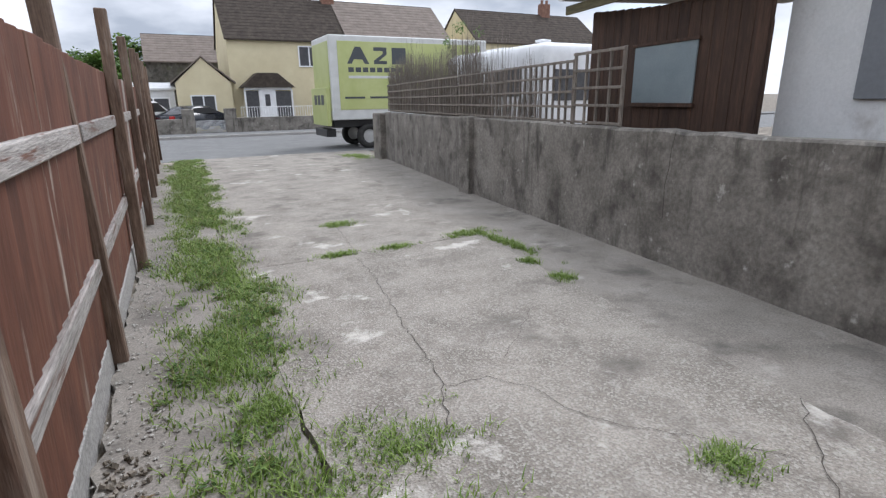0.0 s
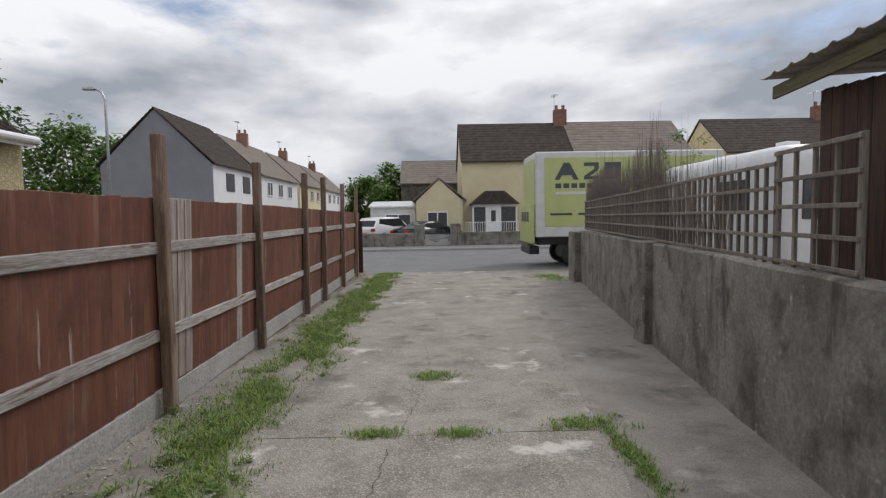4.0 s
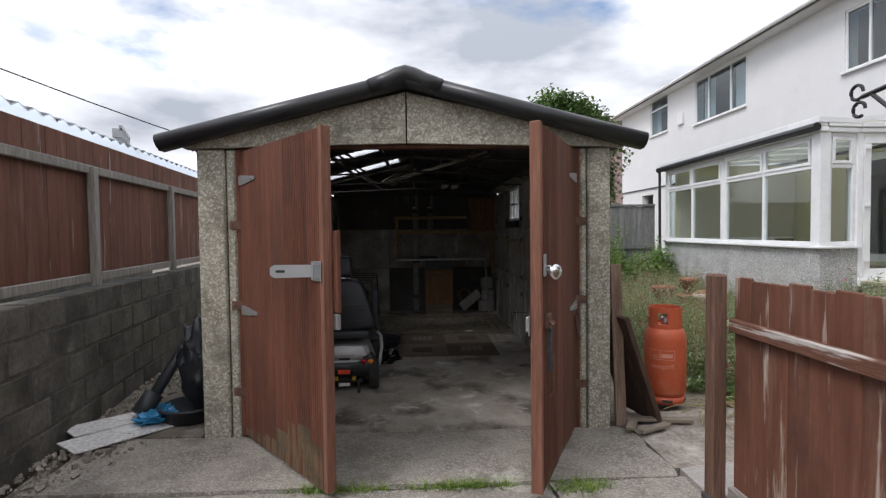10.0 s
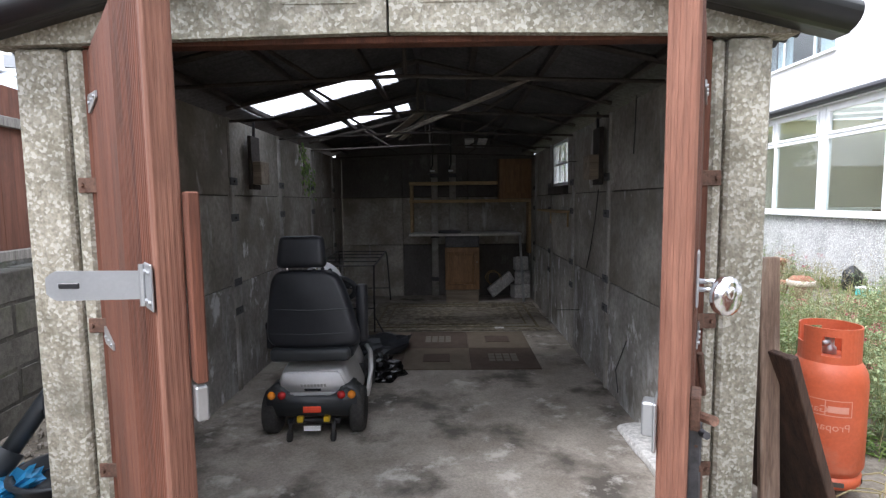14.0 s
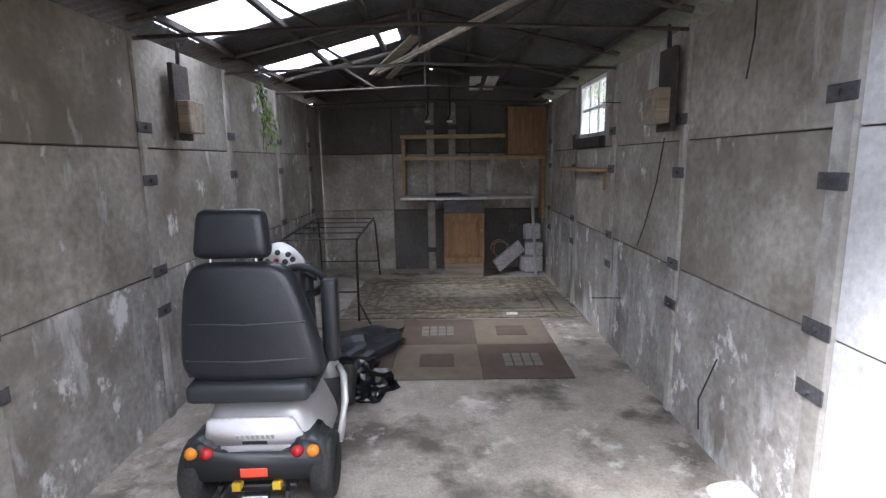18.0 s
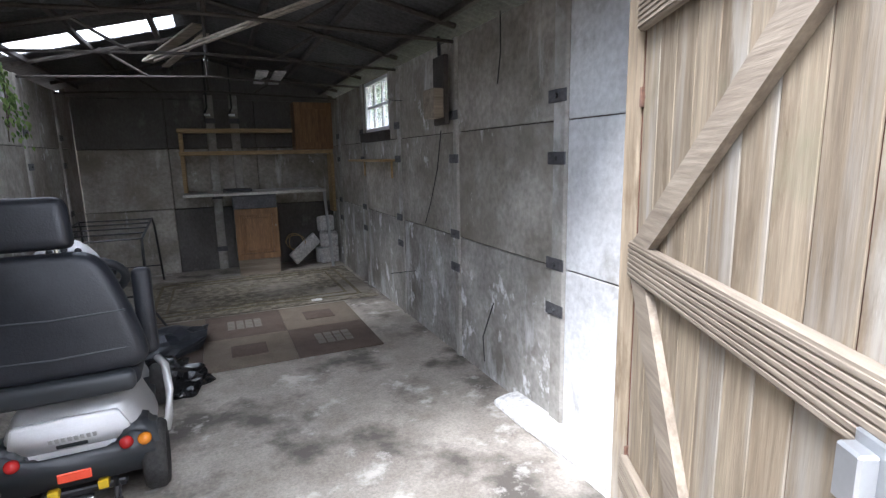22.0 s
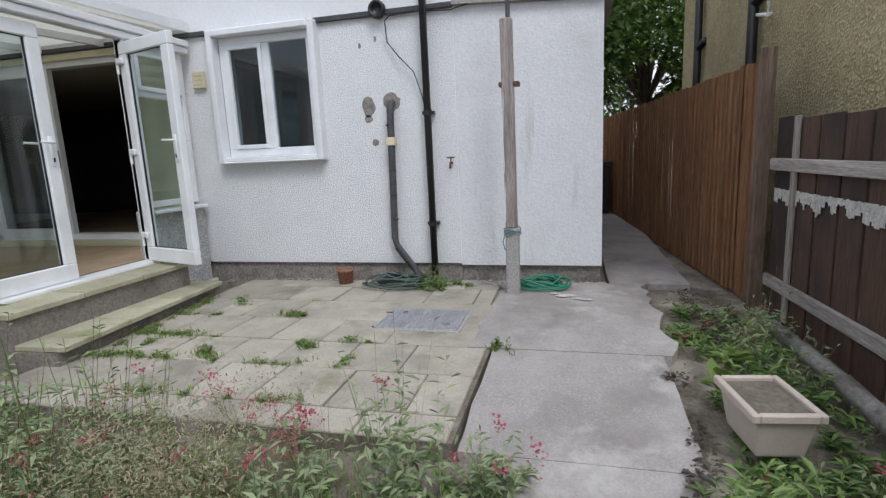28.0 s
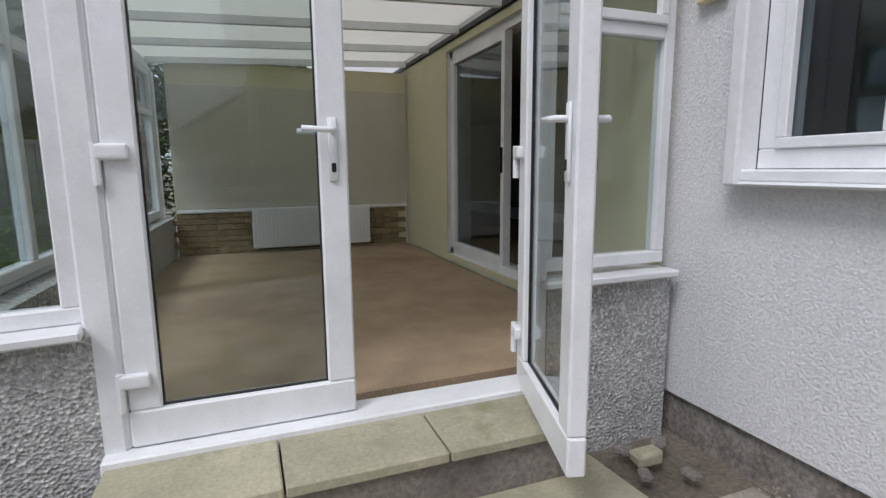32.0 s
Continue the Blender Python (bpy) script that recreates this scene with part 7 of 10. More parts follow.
box(bm, -0.20, 0.26, -7.04, -6.76, 1.495, 2.06)
part("carcass", bm, M_OAK, wc)
bm = bm_new()
cbox(bm, -0.20, 0.26, -6.759, -6.74, 1.50, 2.06, 0.004)
d = part("door", bm, M_OAK, wc)
bm = bm_new()
cbox(bm, -0.13, 0.19, -6.739, -6.733, 1.58, 1.98, 0.004)
part("door_panel", bm, M_OAK, d)
tb = thing("tray", "dark tray lying on the worktop", "tray")
bm = bm_new()
rbox(bm, 0.82, 1.14, -6.8, -6.55, 1.016, 1.05, 0.012, 2)
part("tray_body", bm, M_CHAR, tb)
for x in (0.95, 1.22):
    lp = thing("hanging_hook", "dark metal hanger with white tip below the roof", "hook", group="hangers at the back")
    bm = bm_new()
    tube(bm, [(x, -6.95, slope_z(x) + 0.005), (x, -6.95, 2.0), (x + 0.03, -6.93, 1.93)], 0.012, 6)
    part("rod", bm, M_BLACK, lp)
    bm = bm_new()
    cbox(bm, x - 0.03, x + 0.04, -6.96, -6.90, 1.90, 1.925, 0.004)
    part("tip", bm, M_UPVC, lp)
for k, (x, y, z, w, h, t, rx, rz) in enumerate(((0.20, -6.72, 0.20, 0.42, 0.16, 0.05, 0, 20), (-0.05, -6.78, 0.05, 0.24, 0.2, 0.22, 4, 12), (-0.08, -6.80, 0.26, 0.22, 0.18, 0.2, -5, -8), (-0.06, -6.82, 0.45, 0.2, 0.2, 0.14, 6, 10))):
    o = thing("rubble_bag" if k else "packing_panel", "crumpled dusty white sack in the corner" if k else "torn white packing panel leaning in the corner", "sack" if k else "packaging", (x, y, z), rz)
    bm = bm_new()
    rbox(bm, -w / 2, w / 2, -t / 2, t / 2, 0, h, 0.03 if k else 0.01, 2, pose(0, 0, 0, rx, 35 if k == 0 else 0, 0))
    for v in bm.verts:
        v.co += Vector(noise.noise_vector(v.co * 14 + Vector((k, 0, 0)))) * (0.016 if k else 0.004)
    part("sack" if k else "panel", bm, M_CARD, o)
cl = thing("loose_cable", "coil of yellow-grey cable under the worktop", "cable")
bm = bm_new()
tube(bm, [(0.35 + 0.12 * math.cos(a) * (1 - a / 40), -6.75 + 0.1 * math.sin(a * 0.7), 0.35 + 0.10 * math.sin(a)) for a in np.linspace(0, 14, 50)], 0.006, 5)
part("flex", bm, M_PINE, cl)

ivy = thing("hanging_ivy", "green ivy hanging through a gap at the eaves", "plant")
rnd = random.Random(5)
vs, fs = [], []
for k in range(150):
    t = rnd.random() ** 0.7
    x, y, z = 2.53 - rnd.uniform(0, 0.14) * t, -4.78 + rnd.uniform(-0.11, 0.11), 2.12 - t * 0.62 * rnd.uniform(0.6, 1)
    s = rnd.uniform(0.016, 0.036)
    a = rnd.uniform(0, 6.28)
    i = len(vs)
    vs += [(x, y, z), (x - s * 0.5, y + s * 0.6 * math.cos(a), z - s * 0.5), (x - s * 0.3, y + s * 0.2, z - s * 1.5), (x + s * 0.2, y - s * 0.6 * math.cos(a), z - s * 0.6)]
    fs.append((i, i + 1, i + 2, i + 3))
tagged(raw("leaf_spray", vs, fs, M_WEED, ivy), kind="stuff")
bm = bm_new()
for k in range(3):
    tube(bm, [(2.55, -4.72 - k * 0.05, 2.15), (2.5, -4.75 - k * 0.04, 1.9), (2.53, -4.78 - k * 0.05, 1.55 + 0.1 * k)], 0.004, 5)
part("stem", bm, M_BARK, ivy)
for x, out in ((2.55, -1), (-0.165, 1)):
    bx = thing("socket_box", "old wooden electrical box on a dark backboard", "electrical box", group="boxes on the garage walls")
    bm = bm_new()
    y = -3.46 if out < 0 else -3.22
    cbox(bm, min(x, x + out * 0.03), max(x, x + out * 0.03), y - 0.09, y + 0.09, 1.58, 2.0, 0.004)
    part("backboard", bm, M_TRUSS, bx)
    bm = bm_new()
    a = x + out * 0.03
    cbox(bm, min(a, a + out * 0.07), max(a, a + out * 0.07), y - 0.10, y + 0.08, 1.62, 1.80, 0.006)
    part("box", bm, M_BRACE, bx)
    bm = bm_new()
    tube(bm, [(x + out * 0.02, y, 2.0), (x + out * 0.02, y - 0.01, 2.12)], 0.012, 6)
    part("conduit", bm, M_BLACK, bx)
ws = thing("bracket_shelf", "small pine shelf below the garage window", "shelf")
bm = bm_new()
cbox(bm, -0.205, -0.06, -5.42, -4.30, 1.345, 1.365, 0.003)
part("shelf_board", bm, M_PINE, ws)
for y in (-4.42, -5.3):
    bm = bm_new()
    cbox(bm, -0.205, -0.19, y - 0.01, y + 0.01, 1.20, 1.344, 0.002)
    part("bracket", bm, M_PINE, ws)
for pts in ([(-0.18, -3.3, 1.55), (-0.17, -3.35, 1.3), (-0.175, -3.5, 1.05), (-0.18, -3.62, 0.9)], [(-0.18, -2.52, 2.1), (-0.17, -2.5, 1.9), (-0.18, -2.55, 1.75)], [(-0.18, -2.6, 0.55), (-0.12, -2.62, 0.35), (-0.15, -2.66, 0.18)], [(-0.2, -4.1, 1.82), (-0.03, -4.05, 1.82)], [(-0.2, -3.9, 0.48), (0.0, -3.95, 0.47)]):
    c = thing("wall_wire", "thin black wire hanging on the garage wall", "wire", group="wires on the wall")
    bm = bm_new()
    tube(bm, pts, 0.0035, 6)
    part("strand", bm, M_CABLE, c)
for k, (p, q) in enumerate((((1.62, -4.95, 2.17), (0.42, -2.9, 2.29)), ((1.55, -4.8, 2.15), (0.55, -3.15, 2.27)), ((1.62, -5.05, 2.18), (1.22, -4.45, 2.36)), ((1.5, -5.05, 2.15), (1.18, -4.55, 2.32)), ((0.75, -5.0, 2.14), (0.72, -5.8, 2.14)), ((0.6, -5.0, 2.14), (0.58, -5.8, 2.14)))):
    pl = thing("loose_timber", "split timber length lodged on the roof trusses", "timber", group="timber in the roof")
    bm = bm_new()
    d = Vector(q) - Vector(p)
    m = Matrix.Translation(p) @ d.to_track_quat("X", "Z").to_matrix().to_4x4()
    w_ = (0.02, 0.014, 0.05, 0.03, 0.05, 0.05)[k]
    cbox(bm, 0, d.length, -w_, w_, -0.008, 0.008, 0.003, m)
    part("plank", bm, M_OLDPINE if k < 4 else M_CARD, pl)
bag = thing("black_bag", "crumpled shiny black plastic bag on the floor", "bag", (1.60, -3.50, GZ), 20)
bm = bm_new()
bmesh.ops.create_icosphere(bm, subdivisions=4, radius=1)
for v in bm.verts:
    n_ = noise.noise(v.co * 2.3) * 0.35 + noise.noise(v.co * 5.5) * 0.2
    v.co = Vector((v.co.x * 0.21, v.co.y * 0.26, max(0, v.co.z * 0.10 + 0.03))) * (1 + n_)
    v.co.z = max(0, v.co.z)
part("film", bm, M_BAG, bag, smooth=False)
bg2 = thing("golf_bag", "dark fabric bag lying behind the plastic bag", "bag", (1.66, -4.05, GZ), 50)
bm = bm_new()
bmesh.ops.create_icosphere(bm, subdivisions=3, radius=1)
for v in bm.verts:
    v.co = Vector((v.co.x * 0.36, v.co.y * 0.22, v.co.z * 0.09 + 0.06)) * (1 + 0.3 * noise.noise(v.co * 3))
    v.co.z = max(0, v.co.z)
part("shell", bm, M_VINYL, bg2)
pp = thing("paper_scrap", "white paper scrap on the rug", "paper")
bm = bm_new()
cbox(bm, 0.38, 0.48, -4.98, -4.90, GZ + 0.0165, GZ + 0.018, 0.0005)
part("sheet", bm, M_SHEETW, pp)
# ---- beside the garage ----
gas = thing("gas_cylinder", "faded orange-red propane gas cylinder on concrete", "gas cylinder", (-0.93, -1.84, 0.055), 0)
GR = 0.165
bm = bm_new()
lathe(bm, [(GR * 0.92, 0.0), (GR * 0.95, 0.01), (GR * 0.95, 0.055), (GR * 0.8, 0.056), (GR * 0.9, 0.06), (GR, 0.10), (GR, 0.52), (GR * 0.96, 0.565), (GR * 0.82, 0.61), (GR * 0.62, 0.635), (0.001, 0.64)], n=36)
body = part("body", bm, M_GAS, gas, smooth=True)
for k in range(5):
    a = k * math.tau / 5
    bm = bm_new()
    cbox(bm, GR * 0.94, GR * 0.96, -0.04, 0.04, 0.018, 0.042, 0.003, pose(0, 0, 0, 0, 0, math.degrees(a)))
    part("foot_slot", bm, M_CRACK, gas)
# shroud ring with openings
bm = bm_new()
R2, zb, zt = 0.125, 0.60, 0.785
for a0, a1, c0, c1 in ((0, 40, zb, zt), (40, 75, zb, zb + 0.05), (40, 75, zt - 0.04, zt), (75, 150, zb, zt), (150, 200, zb, zb + 0.045), (150, 200, zt - 0.04, zt), (200, 250, zb, zt), (250, 285, zb, zb + 0.05), (250, 285, zt - 0.035, zt), (285, 330, zb, zt), (330, 360, zb, zb + 0.10)):
    n = max(2, int((a1 - a0) / 8))
    rings = []
    for i in range(n + 1):
        a = radians(a0 + (a1 - a0) * i / n)
        rings.append([bm.verts.new((r * math.cos(a), r * math.sin(a), z)) for r, z in ((R2, c0), (R2 + 0.006, c0), (R2 + 0.006, c1), (R2, c1))])
    for p, q in zip(rings, rings[1:]):
        for k in range(4):
            bm.faces.new((p[k], p[(k + 1) % 4], q[(k + 1) % 4], q[k]))
    bm.faces.new(rings[0])
    bm.faces.new(rings[-1][::-1])
part("shroud", bm, M_GAS, gas)
bm = bm_new()
lathe(bm, [(0.03, 0.63), (0.03, 0.67), (0.02, 0.68), (0.02, 0.72), (0.035, 0.725), (0.035, 0.745), (0.001, 0.75)], n=12)
tube(bm, [(0, 0, 0.695), (0.05, 0.03, 0.695)], 0.014, 8)
part("valve", bm, M_STEEL, gas, smooth=True)

wrapz = lambda z, off: (lambda u, v: ((GR + 0.0015) * math.cos(off - u / GR), (GR + 0.0015) * math.sin(off - u / GR), z + v))
GOFF = radians(62)
lettering("lettering", "Gas", 0.05, M_GASTXT, gas, wrapz(0.385, GOFF - 0.32))
lettering("lettering", "Propane", 0.052, M_GASTXT, gas, wrapz(0.30, GOFF - 0.05))
bm = bm_new()
for u0, u1, z0, z1 in ((-0.10, 0.10, 0.37, 0.374), (-0.10, 0.10, 0.445, 0.449), (-0.10, -0.096, 0.37, 0.449), (0.096, 0.10, 0.37, 0.449), (0.008, 0.012, 0.37, 0.449), (-0.085, -0.0, 0.388, 0.42)):
    n = 8
    col = []
    for i in range(n + 1):
        u = u0 + (u1 - u0) * i / n
        col.append([bm.verts.new(wrapz(0, GOFF - 0.1)(u, z)) for z in (z0, z1)])
    for p, q in zip(col, col[1:]):
        bm.faces.new((p[0], q[0], q[1], p[1]))
part("print_panel", bm, M_GASTXT, gas)

lb = thing("leaning_panel", "dark weathered board leaning on the garage", "board", (-0.60, -1.52, 0.04), 0)
bm = bm_new()
cbox(bm, -0.015, 0.015, -0.30, 0.18, 0, 0.86, 0.004, pose(-0.02, 0, 0, 0, 20, 12))
part("board", bm, M_SHED, lb)
bm = bm_new()
cbox(bm, -0.02, 0.02, 0.16, 0.20, 0, 0.86, 0.004, pose(-0.02, 0, 0, 0, 20, 12))
part("batten", bm, M_SHED, lb)
rp = thing("red_plank", "red-brown plank standing against the garage post", "plank", (-0.36, -1.36, 0.03), 0)
bm = bm_new()
cbox(bm, -0.05, 0.03, -0.015, 0.015, 0, 1.20, 0.004, pose(0, 0, 0, 2, 1.5, 0))
part("board", bm, M_POST, rp)
for k, (x, y, ln, rz) in enumerate(((-0.62, -1.36, 0.55, -8), (-0.55, -1.20, 0.28, 25), (-0.42, -1.28, 0.2, 60))):
    o = thing("timber_offcut", "old timber offcut lying on the concrete", "timber", (x, y, 0.06), rz, "offcuts by the gate")
    bm = bm_new()
    cbox(bm, -ln / 2, ln / 2, -0.03, 0.03, 0, 0.025, 0.004)
    part("wood", bm, M_BRACE, o)
# clutter between garage and block wall
for k, (x, y, w, d, rz) in enumerate(((3.28, -1.42, 0.26, 0.72, -34), (3.42, -1.62, 0.22, 0.66, -38))):
    o = thing("white_board", "dirty white sheet board lying on rubble", "board", (x, y, 0.045 + 0.02 * k), rz, "boards by the wall")
    bm = bm_new()
    cbox(bm, -w / 2, w / 2, -d / 2, d / 2, 0, 0.012, 0.002, pose(0, 0, 0, 3, -3, 0))
    part("sheet", bm, M_SHEETW, o)
o = thing("blue_plastic", "crumpled bright blue plastic on rubbish", "plastic", (3.17, -1.68, 0.05))
bm = bm_new()
bmesh.ops.create_icosphere(bm, subdivisions=3, radius=1)
for v in bm.verts:
    v.co = Vector((v.co.x * 0.11, v.co.y * 0.16, v.co.z * 0.045 + 0.035)) * (1 + 0.9 * noise.noise(v.co * 4) + 0.4 * noise.noise(v.co * 11))
    v.co.z = max(0, v.co.z)
part("film", bm, M_BLUE, o)
o = thing("black_tub", "black plastic tub beside the garage", "tub", (2.95, -1.78, 0.03))
bm = bm_new()
lathe(bm, [(0.10, 0), (0.19, 0.0), (0.22, 0.10), (0.235, 0.10), (0.235, 0.115), (0.21, 0.115), (0.185, 0.02), (0.001, 0.02)], n=28)
part("bowl", bm, M_CHAR, o, smooth=True)
o = thing("black_sack", "full black sack leaning on the garage", "sack", (2.93, -2.0, 0.03))
bm = bm_new()
bmesh.ops.create_icosphere(bm, subdivisions=4, radius=1)
for v in bm.verts:
    v.co = Vector((v.co.x * 0.17, v.co.y * 0.23, v.co.z * 0.36 + 0.36)) * (1 + 0.25 * noise.noise(v.co * 2.5) + 0.12 * noise.noise(v.co * 7) + 0.06 * math.sin(v.co.z * 9 + 3 * v.co.x))
    v.co.z = max(0, v.co.z)
part("film", bm, M_VINYL, o, smooth=True)
o = thing("scrap_tube", "dark tube leaning on rubbish beside the wall", "tube", (0, 0, 0))
bm = bm_new()
tube(bm, [(3.27, -1.75, 0.14), (2.98, -2.15, 0.78)], 0.045, 10)
tube(bm, [(3.30, -1.70, 0.09), (3.24, -1.80, 0.22)], 0.075, 10)
part("shaft", bm, M_CHAR, o, smooth=True)
o = thing("rubble", "heap of rubble and litter along the wall foot", "rubble", kind="stuff")
rnd = random.Random(8)
bm = bm_new()
for k in range(1100):
    y = rnd.uniform(-4.5, -0.6)
    x = wall_x(y) - abs(rnd.gauss(0, 0.22)) - 0.02
    if x < 2.75:
        continue
    s = 0.004 + 0.018 * rnd.random() ** 3
    box(bm, -s, s, -s * 0.7, s * 0.7, -s * 0.5, s * 0.5, pose(x, y, 0.03 + s * 0.3, rnd.uniform(0, 90), rnd.uniform(0, 90), rnd.uniform(0, 180)))
part("stones", bm, M_DIRT, o)
br = thing("plant_bracket", "black wrought iron hanging basket bracket on post", "bracket", (FX + 0.01, 1.04, 0))
bm = bm_new()
tube(bm, [(0, -0.03, 1.97), (0, -0.38, 1.93)], 0.008, 6)
tube(bm, [(0, -0.03, 1.72), (0, -0.20, 1.80), (0, -0.34, 1.93)], 0.007, 6)
for c in ((0, -0.40, 1.95), (0, -0.39, 1.89)):
    tube(bm, [(c[0], c[1] + 0.025 * math.cos(a), c[2] + 0.025 * math.sin(a)) for a in np.linspace(0, 5.2, 12)], 0.006, 6)
part("scroll", bm, M_BLACK, br)
bm = bm_new()
cbox(bm, -0.012, 0.012, -0.035, -0.025, 1.68, 2.02, 0.002)
part("back_plate", bm, M_BLACK, br)
for z in (0.42, 1.34):
    o = thing("post_block", "short timber spacer block between post and fence", "timber block", group="spacer blocks")
    bm = bm_new()
    cbox(bm, FX - 0.03, FX + 0.06, 1.12, 1.22, z - 0.055, z + 0.045, 0.006)
    part("block", bm, M_POST, o)
o = thing("brick_step", "worn red brick by the gate post", "brick", (-0.36, 0.02, 0.0), 80)
bm = bm_new()
cbox(bm, -0.14, 0.14, -0.07, 0.07, 0, 0.065, 0.008)
part("brick_body", bm, M_BRICK, o)

o = thing("plastic_shard", "small teal plastic shard by the step", "plastic", (-7.15, -4.42, 0.336), 25)
bm = bm_new()
cbox(bm, -0.05, 0.05, -0.018, 0.018, 0, 0.008, 0.002)
part("shard", bm, plain("teal_plastic", (0.05, 0.2, 0.19), 0.4), o)

# lump of old concrete at the garage wall foot
o = thing("concrete_lump", "rough pale concrete fillet at the garage wall foot", "concrete", (-0.16, -1.9, GZ - 0.005))
bm = bm_new()
rbox(bm, -0.07, 0.09, -0.5, 0.42, 0, 0.055, 0.03, 2)
bmesh.ops.subdivide_edges(bm, edges=bm.edges[:], cuts=2, use_grid_fill=True)
for v in bm.verts:
    if v.co.z > 0.01:
        v.co += Vector(noise.noise_vector(v.co * 9)) * 0.035
part("fillet", bm, M_SHEETW, o)

# ---- garden pots ----
M_CREAMP = material("cream_plastic", (0.50, 0.42, 0.36), (0.58, 0.50, 0.44), 3, 0.6, 0.08, 60, grain=(0.94, 1.05))
M_GREENP = material("green_plastic", (0.03, 0.11, 0.08), (0.05, 0.15, 0.11), 3, 0.5, 0.08, 60, grain=(0.94, 1.05))
M_TERRA = material("terracotta", (0.24, 0.10, 0.062), (0.34, 0.16, 0.10), 6, 0.85, 0.3, 60, c3=(0.42, 0.30, 0.22), stain=(0.55, 0.8), stain_scale=4)


def pot(name, label, at, r0, r1, h, mat, group="", soil=0.85):
    o = thing(name, label, "plant pot", at, 0, group)
    bm = bm_new()
    t = 0.012
    lathe(bm, [(r0 * 0.9, 0), (r0, 0.004), (r1 * 0.95, h * 0.84), (r1 * 1.01, h * 0.85), (r1 * 1.02, h), (r1 * 0.99, h + 0.004), (r1 * 0.96, h * 0.9), (r0 * 0.9, 0.02), (0.001, 0.02)], n=32)
    part("pot_body", bm, mat, o, smooth=True)
    bm = bm_new()
    lathe(bm, [(0.001, h * soil + 0.01), (r1 * 0.5, h * soil + 0.015), (r0 + (r1 - r0) * soil * 0.94 - 0.012, h * soil)], n=24)
    part("soil", bm, M_SOIL, o)
    return o


pot("planter", "large chipped cream plastic planter with weeds", (-2.40, -1.30, garden_z(-2.4)), 0.165, 0.235, 0.475 - garden_z(-2.4), M_CREAMP, soil=0.8)
pot("green_pot", "dark green plastic pot with dead stalks", (-1.88, -1.22, garden_z(-1.9)), 0.11, 0.155, 0.30 - garden_z(-1.9), M_GREENP)
for x, y, r, h, text in ((-3.35, -6.95, 0.2, 0.30, "wide terracotta pot with grass by the conservatory"), (-4.05, -7.35, 0.18, 0.34, "weathered terracotta pot near the conservatory wall"), (-3.42, -6.25, 0.16, 0.22, "low terracotta pot with weeds by the conservatory")):
    pot("terracotta_pot", text, (x, y, garden_z(x) - 0.03), r * 0.66, r, h, M_TERRA, "pots by the conservatory")
pp = pot("terracotta_pot", "faded pink pot with pale rim and lid", (-3.55, -5.95, garden_z(-3.55) - 0.03), 0.105, 0.15, 0.26, material("faded_terracotta", (0.36, 0.21, 0.16), (0.48, 0.31, 0.25), 6, 0.9, 0.2, 60), "pots by the conservatory")
bm = bm_new()
lathe(bm, [(0.152, 0.20), (0.160, 0.205), (0.162, 0.262), (0.15, 0.268), (0.148, 0.25)], n=28)
part("pale_rim", bm, M_CREAMP, pp, "pale bleached rim", True)
bm = bm_new()
lathe(bm, [(0.001, 0.262), (0.145, 0.262), (0.142, 0.275), (0.10, 0.315), (0.09, 0.318), (0.001, 0.318)], n=28)
part("lid", bm, M_TERRA, pp, "upturned terracotta saucer", True)
bag = thing("rubbish_bag", "crumpled black plastic bag against the pebbledash", "bag", (-4.38, -6.15, garden_z(-4.38) - 0.03))
bm = bm_new()
bmesh.ops.create_icosphere(bm, subdivisions=3, radius=0.13)
for v in bm.verts:
    v.co += Vector(noise.noise_vector(v.co * 11)) * 0.05
    v.co.z = max(0.0, v.co.z * 1.35 + 0.13)
part("sack", bm, M_GUTTER, bag)
tub = thing("plastic_tub", "small turquoise and white plastic tub", "tub", (-4.15, -5.62, garden_z(-4.15) - 0.02), 20)
bm = bm_new()
rbox(bm, -0.07, 0.07, -0.11, 0.11, 0, 0.13, 0.02, 2)
part("tub_body", bm, plain("turquoise_plastic", (0.10, 0.50, 0.48), 0.4), tub)
bm = bm_new()
rbox(bm, -0.075, 0.075, -0.115, 0.115, 0.131, 0.155, 0.01, 2)
part("lid", bm, M_UPVC, tub)
pot("terracotta_pot", "small red terracotta pot at the house wall", (-7.66, -3.12, 0.33), 0.075, 0.09, 0.15, M_TERRA)
pot("grass_pot", "terracotta bowl with pale variegated grass", (-3.0, 0.40, garden_z(-3.0) - 0.05), 0.13, 0.18, 0.18, M_TERRA)
tr = thing("trough_planter", "small cream rectangular trough planter with relief", "planter", (-5.08, 0.06, garden_z(-5.0) + 0.02), 8)
bm = bm_new()
rbox(bm, -0.18, 0.18, -0.125, 0.125, 0, 0.19, 0.012, 2)
for v in bm.verts:
    s = 0.78 + 0.22 * v.co.z / 0.19
    v.co.x, v.co.y = v.co.x * s, v.co.y * s
part("trough_body", bm, M_CREAMP, tr)
bm = bm_new()
for a in ((-0.20, 0.20, -0.145, -0.115), (-0.20, 0.20, 0.115, 0.145), (-0.20, -0.17, -0.115, 0.115), (0.17, 0.20, -0.115, 0.115)):
    cbox(bm, *a, 0.18, 0.22, 0.006)
part("rim", bm, M_CREAMP, tr)
bm = bm_new()
box(bm, -0.17, 0.17, -0.115, 0.115, 0.191, 0.2)
part("soil", bm, M_SOIL, tr)
pipe = thing("drain_pipe", "old grey waste pipe lying along the fence", "pipe", (0, 0, 0))
bm = bm_new()
